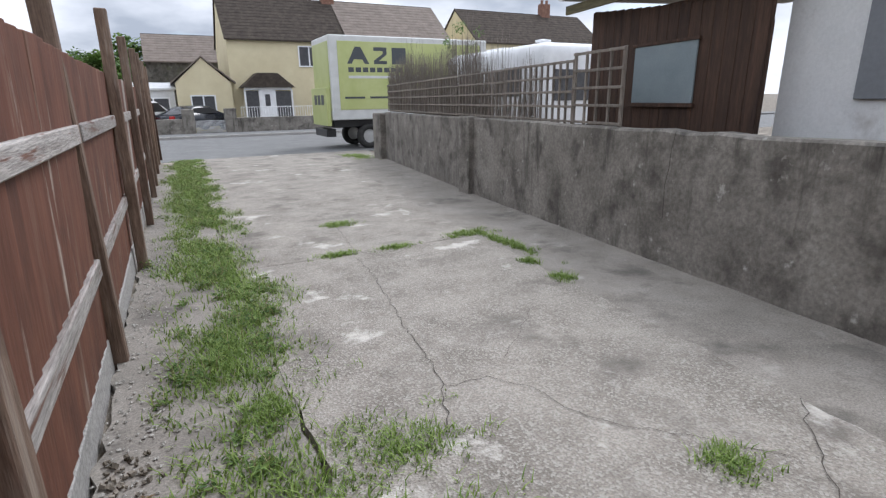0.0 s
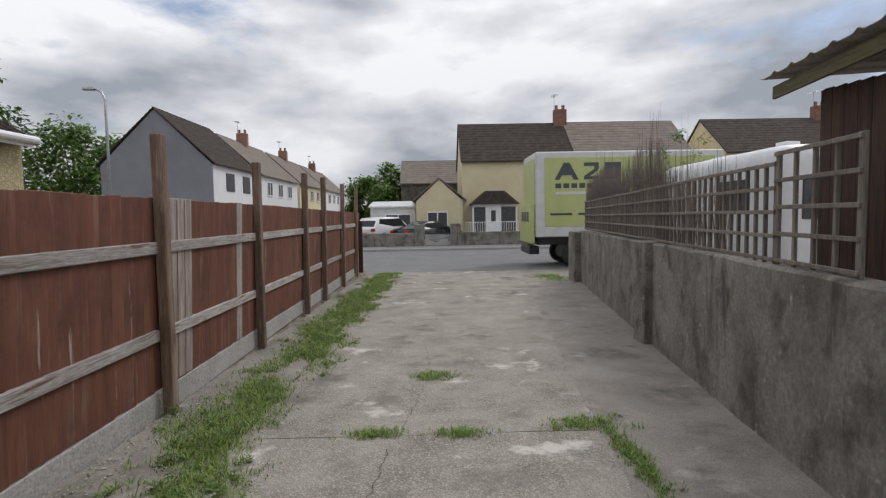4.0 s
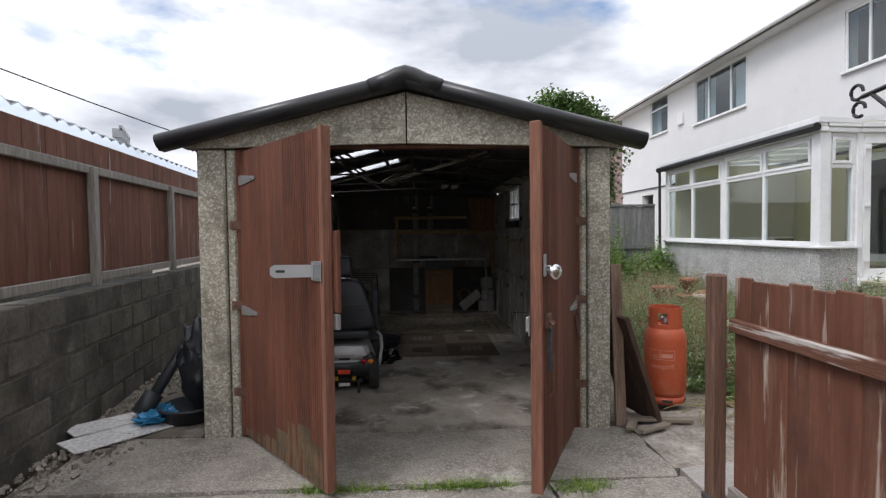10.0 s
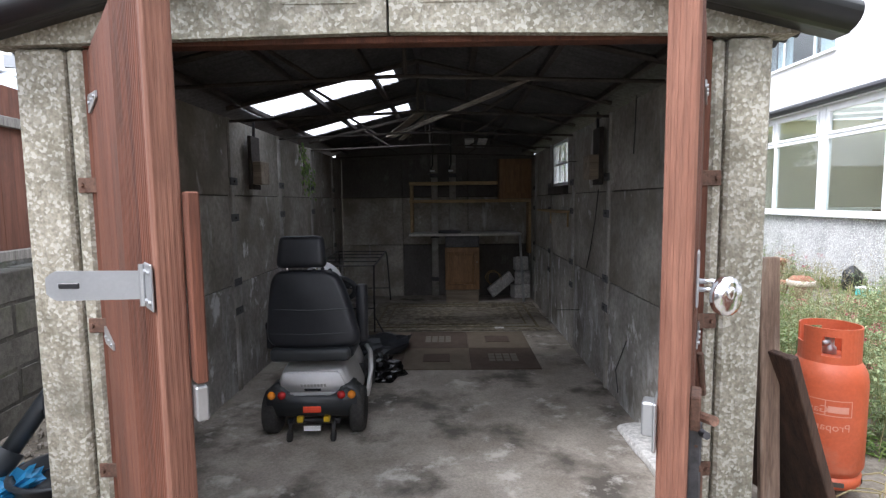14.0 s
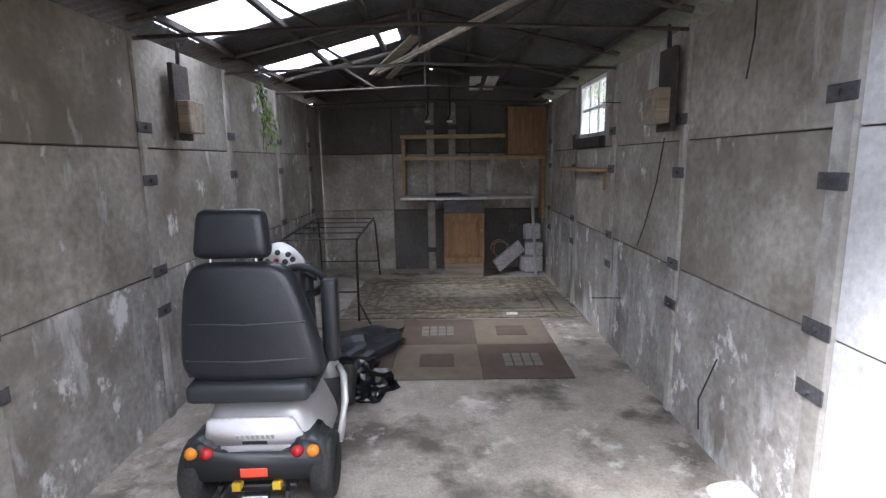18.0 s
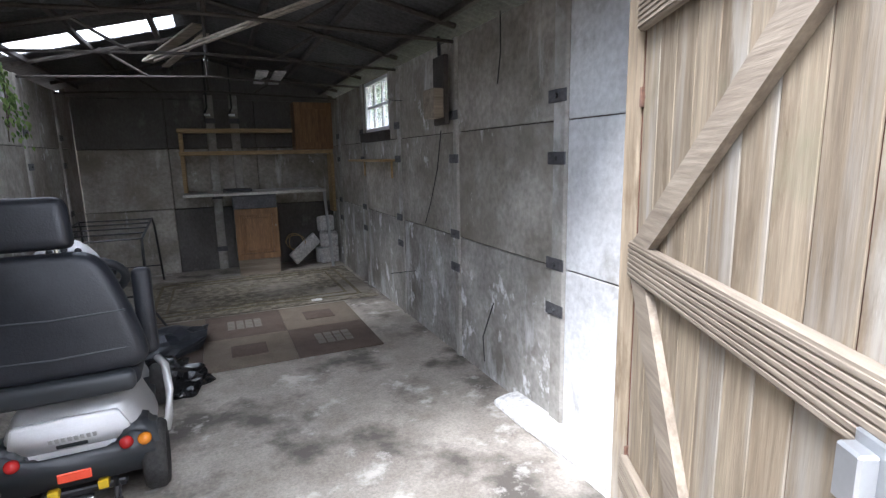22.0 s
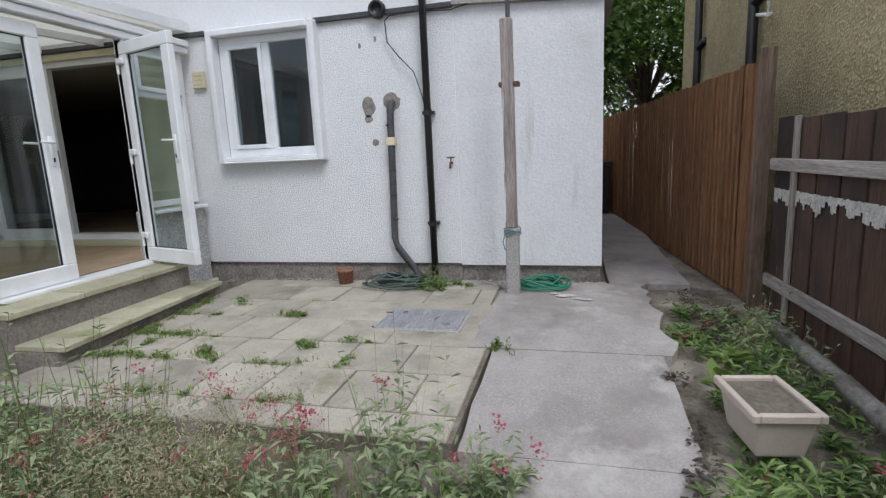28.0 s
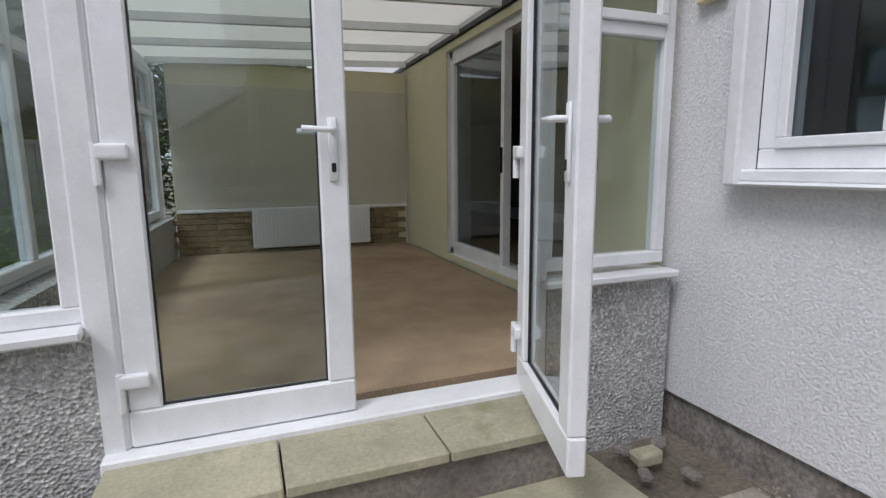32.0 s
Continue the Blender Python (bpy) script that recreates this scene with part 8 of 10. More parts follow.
tube(bm, [(-6.5, 0.52, garden_z(-6.5) + 0.08), (-5.2, 0.60, garden_z(-5.2) + 0.07), (-3.9, 0.68, garden_z(-3.9) + 0.06)], 0.046, 12)
part("length", bm, M_OLDPIPE, pipe, smooth=True)
bm = bm_new()
tube(bm, [(-3.95, 0.68, garden_z(-3.9) + 0.07), (-2.5, 0.74, garden_z(-2.5) + 0.06)], 0.05, 12)
part("length", bm, M_OLDPIPE, pipe, smooth=True)
for x in (-5.2, -3.9):
    bm = bm_new()
    tube(bm, [(x - 0.05, 0.6 + (x + 5.2) * 0.061, garden_z(x) + 0.07), (x + 0.05, 0.606 + (x + 5.2) * 0.061, garden_z(x) + 0.065)], 0.058, 12)
    part("collar", bm, M_OLDPIPE, pipe, smooth=True)

# ---- fixtures on the white house ----
M_GREYPOST = material("grey_brown_post", (0.23, 0.195, 0.175), (0.40, 0.355, 0.325), c3=(0.16, 0.12, 0.10), stain=(0.52, 0.70), stain_scale=2, **WOOD)
pole = thing("clothes_pole", "weathered timber clothes post with thin steel pole", "post", (-7.38, -1.30, 0.33), 0)
bm = bm_new()
cbox(bm, -0.05, 0.05, -0.06, 0.06, 0, 0.62, 0.01)
part("concrete_spur", bm, M_KERB, pole)
bm = bm_new()
cbox(bm, -0.045, 0.045, -0.052, 0.052, 0.62, 2.42, 0.01, pose(0, 0, 0, 0.4, 0.3, 0))
part("timber", bm, M_GREYPOST, pole)
bm = bm_new()
tube(bm, [(0.01, 0.0, 2.30), (0.0, -0.02, 3.95)], 0.02, 8)
part("steel_pole", bm, M_PIPE, pole)
bm = bm_new()
cbox(bm, -0.045, 0.05, -0.09, 0.09, 1.86, 1.90, 0.006)
part("cleat", bm, M_RUST, pole)
bm = bm_new()
for k in range(4):
    tube(bm, [(0.068 * math.cos(a), 0.078 * math.sin(a), 0.57 + 0.012 * k + 0.02 * math.sin(2 * a + k)) for a in np.linspace(0, math.tau, 12)], 0.005, 5)
tube(bm, [(0.06, -0.05, 0.6), (0.07, -0.08, 0.5), (0.06, -0.06, 0.42)], 0.006, 5)
part("rope", bm, plain("pale_green_rope", (0.16, 0.27, 0.28), 0.7), pole, "green rope tied round the post")
bm = bm_new()
tube(bm, [(0.05, -0.05, 1.86), (0.06, -0.06, 1.4), (0.045, -0.05, 1.1), (0.05, -0.055, 0.68)], 0.004, 5)
part("cord", bm, M_UPVC, pole)
dp = thing("downpipe", "black plastic downpipe on the white house wall", "downpipe")
bm = bm_new()
tube(bm, [(HX + 0.40, -2.15, 6.32), (HX + 0.07, -2.15, 6.0), (HX + 0.05, -2.15, 0.40)], 0.036, 12)
part("pipe", bm, M_GUTTER, dp, smooth=True)
for z in (0.95, 2.05, 3.3, 4.8):
    bm = bm_new()
    tube(bm, [(HX + 0.05, -2.15, z - 0.025), (HX + 0.05, -2.15, z + 0.025)], 0.043, 12)
    cbox(bm, HX - 0.028, HX + 0.04, -2.21, -2.09, z - 0.015, z + 0.015, 0.003)
    part("pipe_clip", bm, M_GUTTER, dp)
so = thing("waste_pipe", "lagged dark grey waste pipe down the wall", "pipe")
bm = bm_new()
tube(bm, [(HX - 0.03, -2.54, 2.17), (HX + 0.03, -2.54, 2.16), (HX + 0.045, -2.54, 2.10), (HX + 0.045, -2.56, 1.2), (HX + 0.045, -2.57, 0.80), (HX + 0.05, -2.54, 0.70), (HX + 0.06, -2.40, 0.52), (HX + 0.07, -2.32, 0.42), (HX + 0.07, -2.30, 0.3)], 0.037, 12)
part("lagging", bm, M_PIPE, so, smooth=True)
for z in (1.95, 1.5, 1.25, 1.0):
    bm = bm_new()
    tube(bm, [(HX + 0.045, -2.555, z - 0.006), (HX + 0.045, -2.555, z + 0.006)], 0.04, 10)
    part("tape", bm, M_GUTTER, so)
bm = bm_new()
cbox(bm, HX + 0.0, HX + 0.09, -2.59, -2.50, 1.75, 1.83, 0.004)
part("pipe_bracket", bm, M_CREAM, so, "yellowed plastic bracket")
vt = thing("wall_vent", "round black vent on the upper wall", "vent", (HX, -2.62, 3.06))
bm = bm_new()
lathe(bm, [(0.06, 0), (0.085, 0.0), (0.085, 0.05), (0.06, 0.06), (0.055, 0.02), (0.001, 0.02)], n=20, m=pose(0, 0, 0, 0, 90, 0))
part("cowl", bm, M_GUTTER, vt, smooth=True)
M_PATCH = material("bare_mortar_patch", (0.20, 0.18, 0.16), (0.34, 0.31, 0.28), 14, 0.95, 0.8, 60)
for y, z, r, s in ((-2.79, 2.15, 0.07, 1.4), (-2.80, 2.03, 0.045, 0.8), (-2.74, 1.79, 0.035, 1.0), (-2.54, 2.18, 0.085, 1.1), (-2.85, 2.75, 0.014, 2), (-2.68, 2.8, 0.014, 2)):
    o = structure(thing("trim", "bare patch where render has broken away", "patch"), "bare patch where render has broken away", "patch")
    bm = bm_new()
    vs_ = [bm.verts.new((HX - 0.026, y + r * math.cos(a) * (1 + 0.4 * noise.noise(Vector((math.cos(a) * 2 + y * 9, math.sin(a) * 2, z)))), z + s * r * math.sin(a) * (1 + 0.4 * noise.noise(Vector((math.cos(a) * 2, math.sin(a) * 2 + 5, z)))))) for a in np.linspace(0, math.tau, 18)[:-1]]
    ring = [bm.verts.new(v.co + Vector((-0.004, 0, 0))) for v in vs_]
    bm.faces.new(vs_)
    bm.faces.new(ring[::-1])
    for k in range(len(vs_)):
        bm.faces.new((vs_[k], vs_[(k + 1) % len(vs_)], ring[(k + 1) % len(vs_)], ring[k]))
    part("bare_spot", bm, M_PATCH, o)
tp = thing("outside_tap", "small brass garden tap on the white wall", "tap")
bm = bm_new()
tube(bm, [(HX - 0.03, -1.94, 1.55), (HX + 0.06, -1.94, 1.55), (HX + 0.075, -1.94, 1.50)], 0.011, 8)
tube(bm, [(HX + 0.03, -1.94, 1.55), (HX + 0.03, -1.94, 1.60)], 0.007, 8)
tube(bm, [(HX + 0.03, -1.98, 1.605), (HX + 0.03, -1.90, 1.605)], 0.007, 8)
part("spout", bm, M_RUST, tp, smooth=True)
wi = thing("wall_wire", "thin black wire looping across the house wall", "wire")
bm = bm_new()
tube(bm, [(HX + 0.02, -2.55, 2.95), (HX + 0.02, -2.50, 2.99), (HX + 0.03, -2.2, 3.0), (HX + 0.02, -1.9, 2.98), (HX - 0.01, -1.6, 3.05)], 0.006, 5)
tube(bm, [(HX + 0.02, -2.55, 2.95), (HX + 0.01, -2.54, 2.75), (HX + 0.02, -2.42, 2.6), (HX + 0.02, -2.28, 2.45), (HX + 0.03, -2.2, 2.2), (HX + 0.03, -2.16, 2.0)], 0.006, 5)
part("strand", bm, M_CABLE, wi)
sn = thing("wall_sensor", "small cream sensor box on the wall", "sensor box", (HX - 0.025, -4.745, 2.56))
bm = bm_new()
cbox(bm, 0, 0.045, -0.075, 0.075, -0.09, 0.09, 0.008)
part("case", bm, M_CREAM, sn)
bm = bm_new()
for k in range(3):
    cbox(bm, 0.045, 0.048, -0.055, 0.055, -0.055 + k * 0.045, -0.04 + k * 0.045, 0.001)
part("louvre", bm, M_CREAMP, sn)
al = thing("alarm_box", "white alarm bell box on the upper wall", "alarm box", (HX, -15.0, 5.2))
bm = bm_new()
rbox(bm, 0, 0.08, -0.17, 0.17, -0.2, 0.22, 0.03, 2)
part("case", bm, M_UPVC, al)
for name, label, mat, c, n_, r_ in (("hose", "loose tangle of grey-green hose at the wall foot", plain("grey_green_hose", (0.07, 0.10, 0.09), 0.6), (-7.6, -2.52, 0.335), 12, 0.21), ("hose", "bright green hose coiled at the post foot", plain("green_hose", (0.03, 0.20, 0.12), 0.5), (-7.58, -1.06, 0.335), 9, 0.20)):
    o = thing(name, label, "hose")
    rnd = random.Random(3)
    bm = bm_new()
    pts = []
    for k in range(n_ * 14):
        a = k * math.tau / 14
        rr = r_ * (0.75 + 0.8 * noise.noise(Vector((k * 0.085, 1.3, c[1]))))
        pts.append((c[0] + rr * math.cos(a) * 0.7 + 0.05 * math.sin(k * 0.11), c[1] + rr * math.sin(a) * 1.3 + 0.05 * math.sin(k * 0.07), c[2] + 0.012 + 0.16 * abs(noise.noise(Vector((k * 0.13, 0, c[1]))))))
    tube(bm, pts, 0.010, 6)
    part("coil", bm, mat, o, smooth=True)
o = thing("cement_spill", "spilt white cement on the concrete", "spill", (-7.3, -0.82, 0.342))
bm = bm_new()
for k, (x, y, r) in enumerate(((0, 0, 0.08), (0.10, 0.10, 0.055), (-0.05, -0.10, 0.05), (0.03, -0.03, 0.07), (0.14, 0.17, 0.05))):
    f = [bm.verts.new((x + r * 0.6 * math.cos(a) * (1 + 0.4 * noise.noise(Vector((math.cos(a) * 3, math.sin(a) * 3, x)))), y + r * math.sin(a) * (1 + 0.3 * noise.noise(Vector((math.cos(a) * 3, math.sin(a) * 3, 5 + x)))), 0.003 + 0.0012 * k)) for a in np.linspace(0, math.tau, 14)[:-1]]
    bm.faces.new(f)
part("crust", bm, M_CHALK, o)
for k, (x, y, s) in enumerate(((-7.45, -4.62, 0.07), (-7.60, -4.70, 0.05), (-7.35, -4.52, 0.04), (-7.55, -4.45, 0.04), (-7.4, -4.72, 0.045))):
    o = thing("rubble_lump", "broken brick and mortar lump by the step", "rubble", (x, y, 0.335), 30 * k, "rubble by the step")
    bm = bm_new()
    rbox(bm, -s, s, -s * 0.7, s * 0.7, 0, s, s * 0.25, 1)
    for v in bm.verts:
        v.co += Vector(noise.noise_vector(v.co * 20)) * s * 0.2
    part("lump", bm, M_STEP if k == 0 else M_PLINTH, o)
# radiator and brick band inside the conservatory
ra = thing("radiator", "white panel radiator on the conservatory end wall", "radiator")
bm = bm_new()
cbox(bm, -7.25, -5.8, -9.55, -9.49, 0.77, 1.26, 0.01)
panel_ = part("panel", bm, M_UPVC, ra)
bm = bm_new()
cbox(bm, 0, 0.02, -9.488, -9.482, 0.81, 1.22, 0.002)
rib_mesh = mesh_of("rib", bm, M_UPVC)
for k in range(34):
    piece("rib", rib_mesh, pose(-7.22 + k * 0.042, 0, 0), panel_)
bb = structure(thing("wall_dado", "band of old yellow brick below white boarding", "wall"), "band of old yellow brick below white boarding", "wall")
bm = bm_new()
cbox(bm, 0, 0.205, 0, 0.02, 0, 0.06, 0.004)
brick_mesh = mesh_of("brick", bm, material("buff_brick", (0.20, 0.15, 0.08), (0.30, 0.24, 0.14), 6, 0.9, 0.3, 60, vary=0.15))
for r in range(7):
    for k in range(13):
        piece("brick", brick_mesh, pose(-7.76 + k * 0.215 + (0.1 if r % 2 else 0), -9.595, 0.735 + r * 0.07), bb)
bm = bm_new()
cbox(bm, -7.78, -4.99, -9.594, -9.56, 1.22, 1.26, 0.006)
part("dado_rail", bm, M_UPVC, bb)
bm = bm_new()
cbox(bm, -7.78, -4.99, -9.594, -9.57, 1.262, 2.7, 0.004)
part("boarding", bm, M_INNER, bb)
bin_ = thing("wheelie_bin", "black wheelie bin down the side passage", "bin", (-13.6, -0.35, 0.33), 10)
bm = bm_new()
rbox(bm, -0.24, 0.24, -0.28, 0.28, 0.03, 0.95, 0.03, 2)
part("bin_body", bm, M_CHAR, bin_)
bm = bm_new()
rbox(bm, -0.27, 0.27, -0.31, 0.31, 0.955, 1.03, 0.02, 2)
part("lid", bm, M_CHAR, bin_)
# pipes on the neighbour's side wall
for k, x in enumerate((-9.0, -11.5)):
    o = thing("soil_pipe", "black soil pipe on the pebbledash side wall", "pipe", group="pipes on the side wall")
    bm = bm_new()
    tube(bm, [(x, 1.05, 0), (x, 1.05, 5.0)], 0.055, 10)
    tube(bm, [(x, 1.05, 3.0), (x + 0.12, 1.10, 3.1), (x + 0.12, 1.14, 3.12)], 0.05, 8)
    part("pipe_run", bm, M_GUTTER, o, smooth=True)
o = thing("overflow_pipe", "white overflow pipe on the side wall", "pipe")
bm = bm_new()
tube(bm, [(-8.7, 1.14, 2.85), (-8.7, 1.0, 2.85), (-8.4, 1.0, 2.78), (-8.4, 1.0, 2.9)], 0.018, 6)
part("length", bm, M_UPVC, o)
# ---- trellis and reed screen on the drive wall ----
M_TREL = material("grey_trellis", (0.16, 0.135, 0.11), (0.28, 0.245, 0.21), **WOOD)
WTURN = -math.degrees(math.atan(0.155))


def on_wall(y, off=0.1):
    return wall_x(y) + off


panels = [(3.88, 4.72, 0.76, 0.20), (4.75, 6.5, 0.70, 0.145), (6.55, 8.4, 0.70, 0.145), (8.45, 10.3, 0.70, 0.145), (10.35, 12.2, 0.70, 0.145), (12.25, 14.15, 0.70, 0.145)]
for k, (y0, y1, h, step) in enumerate(panels):
    tl = thing("trellis_panel", "grey weathered square trellis panel on the wall", "trellis", (on_wall(y0), y0, 1.06 - 0.004 * y0), WTURN, "trellis on the drive wall")
    ln = (y1 - y0) / math.cos(radians(WTURN))
    n = round(ln / step)
    for i in range(n + 1):
        bm = bm_new()
        y = ln * i / n
        w = 0.022 if i in (0, n) and k == 0 else 0.014
        cbox(bm, -0.012, 0.012, y - w, y + w, 0, h, 0.003)
        part("upright", bm, M_TREL, tl)
    m = max(3, round(h / 0.19))
    for j in range(m + 1):
        bm = bm_new()
        z = 0.03 + (h - 0.05) * j / m
        cbox(bm, -0.026, -0.0125, -0.02, ln + 0.02, z - 0.014, z + 0.014, 0.003)
        part("cross_lath", bm, M_TREL, tl)
reed = thing("reed_screen", "ragged grey reed and brushwood screening behind trellis", "screen", kind="stuff")
rnd = random.Random(11)
vs, fs = [], []
for k in range(3400):
    y = rnd.uniform(5.6, 14.2)
    dens = 0.25 if y < 6.6 else (1.0 if y > 7.2 else 0.5)
    if rnd.random() > dens:
        continue
    top = (2.22 if y > 7.6 else 1.9) + 0.08 * math.sin(y * 1.7) + rnd.uniform(-0.4, 0.12)
    if 6.6 < y < 7.0 and rnd.random() < 0.3:
        top += rnd.uniform(0.1, 0.7)
    if rnd.random() < 0.03:
        top += rnd.uniform(0.1, 0.45)
    x = on_wall(y, 0.14 + rnd.uniform(0, 0.05))
    lx, ly = rnd.uniform(-0.05, 0.05), rnd.uniform(-0.12, 0.12)
    w = rnd.uniform(0.002, 0.005)
    i = len(vs)
    a = rnd.uniform(0, math.tau)
    wx, wy = w * math.cos(a), w * math.sin(a)
    vs += [(x - wx, y - wy, 1.0), (x + wx, y + wy, 1.0), (x + lx + wx * 0.4, y + ly + wy * 0.4, top), (x + lx - wx * 0.4, y + ly - wy * 0.4, top)]
    fs.append((i, i + 1, i + 2, i + 3))
raw("reeds", vs, fs, material("dry_reed", (0.14, 0.12, 0.10), (0.26, 0.23, 0.20), 12, 0.95, 0.1, 60), reed)

# ---- dark shed behind the wall ----
shed = thing("shed", "dark brown boarded shed with corrugated roof", "shed", (4.66, 5.12, 0), WTURN)
n = 17
for i in range(n):
    bm = bm_new()
    cbox(bm, 0, 0.02, -2.42 + i * 0.1424, -2.42 + (i + 1) * 0.1424 - 0.003, -0.2, 2.30 - 0.012 * (n - i), 0.003)
    part("board", bm, M_SHED, shed)
bm = bm_new()
box(bm, 0.022, 2.8, -0.05, 0.0, -0.2, 2.3)
box(bm, 0.022, 0.05, -2.42, -0.05, -0.2, 2.2)
part("frame_wall", bm, M_SHED, shed)
bm = bm_new()
cbox(bm, -0.02, 0.0, -1.72, -0.85, 1.27, 1.83, 0.004)
w_ = part("window_panel", bm, material("milky_panel", (0.20, 0.25, 0.27), (0.26, 0.31, 0.33), 2, 0.4, 0.05, 60, grain=(0.95, 1.05)), shed, "milky grey window panel")
for a in ((-1.75, -0.82, 1.23, 1.27), (-1.75, -0.82, 1.83, 1.86)):
    bm = bm_new()
    cbox(bm, -0.03, 0.0, a[0], a[1], a[2], a[3], 0.004)
    part("window_trim", bm, M_SHED, shed)
bm = bm_new()
nn = 120
rows_ = []
for i in range(nn + 1):
    y = -2.6 + 2.95 * i / nn
    w = 0.022 * max(0, math.cos(math.tau * i / 10)) ** 2
    z = 2.42 + 0.016 * (y + 2.6)
    rows_.append([bm.verts.new((x, y, z + w + 0.02 * x)) for x in (-0.28, 3.0)] + [bm.verts.new((x, y, z + w - 0.006 + 0.02 * x)) for x in (3.0, -0.28)])
for p, q in zip(rows_, rows_[1:]):
    for k in range(4):
        bm.faces.new((p[k], p[(k + 1) % 4], q[(k + 1) % 4], q[k]))
part("corrugated_roof", bm, M_KERB, shed)
bm = bm_new()
cbox(bm, -0.20, -0.17, -2.6, 0.3, 2.30, 2.40, 0.004)
part("fascia", bm, material("mossy_fascia", (0.11, 0.10, 0.055), (0.19, 0.165, 0.085), **WOODY), shed)
wb = thing("outbuilding", "white painted rendered outbuilding behind the wall", "outbuilding", (4.58, 2.70, 0), WTURN)
bm = bm_new()
box(bm, -0.06, 2.4, -2.3, 0.0, -0.2, 2.6)
part("wall", bm, material("dirty_white_paint", (0.70, 0.71, 0.71), (0.8, 0.8, 0.8), 1.5, 0.85, 0.2, 40, grain=(0.94, 1.04), c3=(0.45, 0.43, 0.40), stain=(0.6, 0.75), stain_scale=1.8), wb)
bm = bm_new()
cbox(bm, -0.09, -0.061, -1.3, -0.62, 1.3, 2.2, 0.005)
part("window", bm, M_GREYWALL, wb)
lean = thing("lean_to", "lean-to with clear corrugated roof behind the fence", "lean-to", (0, 0, 0))
bm = bm_new()
rows_ = []
for i in range(181):
    y = -9.0 + 8.2 * i / 180
    x0 = wall_x(y) + 0.22
    w = 0.018 * math.cos(math.tau * i / 4)
    rows_.append([bm.verts.new((x, y, z + w)) for x, z in ((x0, 2.40), (x0 + 2.6, 2.95), (x0 + 2.6, 2.94), (x0, 2.39))])
for p, q in zip(rows_, rows_[1:]):
    for k in range(4):
        bm.faces.new((p[k], p[(k + 1) % 4], q[(k + 1) % 4], q[k]))
part("corrugated_roof", bm, opal("translucent_corrugated", 0.85, (0.82, 0.86, 0.9)), lean)
bm = bm_new()
box(bm, 6.9, 7.0, -9.0, -0.8, 0, 2.85)
part("rear_wall", bm, M_BLOCK, lean)
for k in range(5):
    o = thing("roof_bracket", "grey metal bracket on the lean-to roof", "bracket", (wall_x(-3.4) + 0.4 + k * 0.12, -3.3 - k * 0.25, 2.52 + 0.02 * k), 20, "brackets on the lean-to")
    bm = bm_new()
    cbox(bm, -0.05, 0.05, -0.015, 0.015, 0, 0.10, 0.004)
    cbox(bm, -0.05, -0.02, -0.06, 0.06, 0.09, 0.13, 0.004)
    part("angle", bm, M_STEEL, o)
cw = thing("overhead_wire", "thin telephone wire across the sky", "wire")
bm = bm_new()
tube(bm, [(9 - 5.2 * t, 3 - 9 * t, 5.2 - 2.5 * t - 1.2 * t * (1 - t)) for t in np.linspace(0, 1, 14)], 0.008, 5)
part("strand", bm, M_CABLE, cw)

# ---- box lorry in the road ----
lorry = thing("box_lorry", "white and lime green removals box lorry with tail lift", "lorry", (0, 0, 0))
M_LIME = material("lime_print", (0.42, 0.47, 0.17), (0.52, 0.56, 0.25), 0.8, 0.4, 0.02, 40, grain=(0.96, 1.04))
M_LGREY = plain("dark_print", (0.06, 0.07, 0.08), 0.4)
M_LWHITE = plain("lorry_white", (0.62, 0.63, 0.62), 0.4)
bm = bm_new()
cbox(bm, 5.22, 11.6, 18.75, 21.1, 0.62, 3.5, 0.03)
part("box_body", bm, M_LWHITE, lorry)
bm = bm_new()
cbox(bm, 5.52, 11.3, 18.735, 18.749, 0.98, 3.30, 0.004)
lp_ = part("side_panel", bm, M_LIME, lorry, "lime green printed side panel")
bm = bm_new()
prism(bm, [(5.85, 2.55), (6.02, 2.55), (6.10, 2.70), (6.42, 2.70), (6.50, 2.55), (6.67, 2.55), (6.36, 3.12), (6.16, 3.12)], (18.725, 18.734), "y")
prism(bm, [(6.85, 2.55), (7.35, 2.55), (7.35, 2.66), (7.05, 2.66), (7.35, 2.88), (7.35, 3.12), (6.85, 3.12), (6.85, 3.0), (7.2, 3.0), (7.2, 2.9), (6.85, 2.66)], (18.725, 18.734), "y")
prism(bm, [(7.55, 2.55), (8.1, 2.55), (8.1, 3.12), (7.55, 3.12)], (18.725, 18.734), "y")
part("logo_shape", bm, M_LGREY, lp_)
bm = bm_new()
for k in range(9):
    cbox(bm, 5.88 + k * 0.27, 6.08 + k * 0.27, 18.726, 18.733, 2.27, 2.43, 0.002)
part("word_bar", bm, M_LGREY, lp_)
bm = bm_new()
cbox(bm, 5.88, 8.6, 18.726, 18.733, 2.06, 2.15, 0.002)
part("word_bar", bm, M_LWHITE, lp_)
for k in range(3):
    bm = bm_new()
    cbox(bm, 5.7 + k * 0.95, 6.45 + k * 0.95, 18.726, 18.733, 1.36, 1.43, 0.002)
    part("word_bar", bm, M_LGREY, lp_)
bm = bm_new()
cbox(bm, 5.20, 5.219, 18.85, 21.0, 0.95, 3.3, 0.004)
part("rear_shutter", bm, M_LIME, lorry)
bm = bm_new()
cbox(bm, 5.05, 5.19, 18.85, 21.0, 0.42, 1.75, 0.01)
tlift = part("tail_lift", bm, M_LIME, lorry)
bm = bm_new()
for k in range(3):
    cbox(bm, 5.04, 5.049, 19.2 + k * 0.5, 19.55 + k * 0.5, 1.15, 1.5, 0.002)
part("word_bar", bm, M_LGREY, tlift)
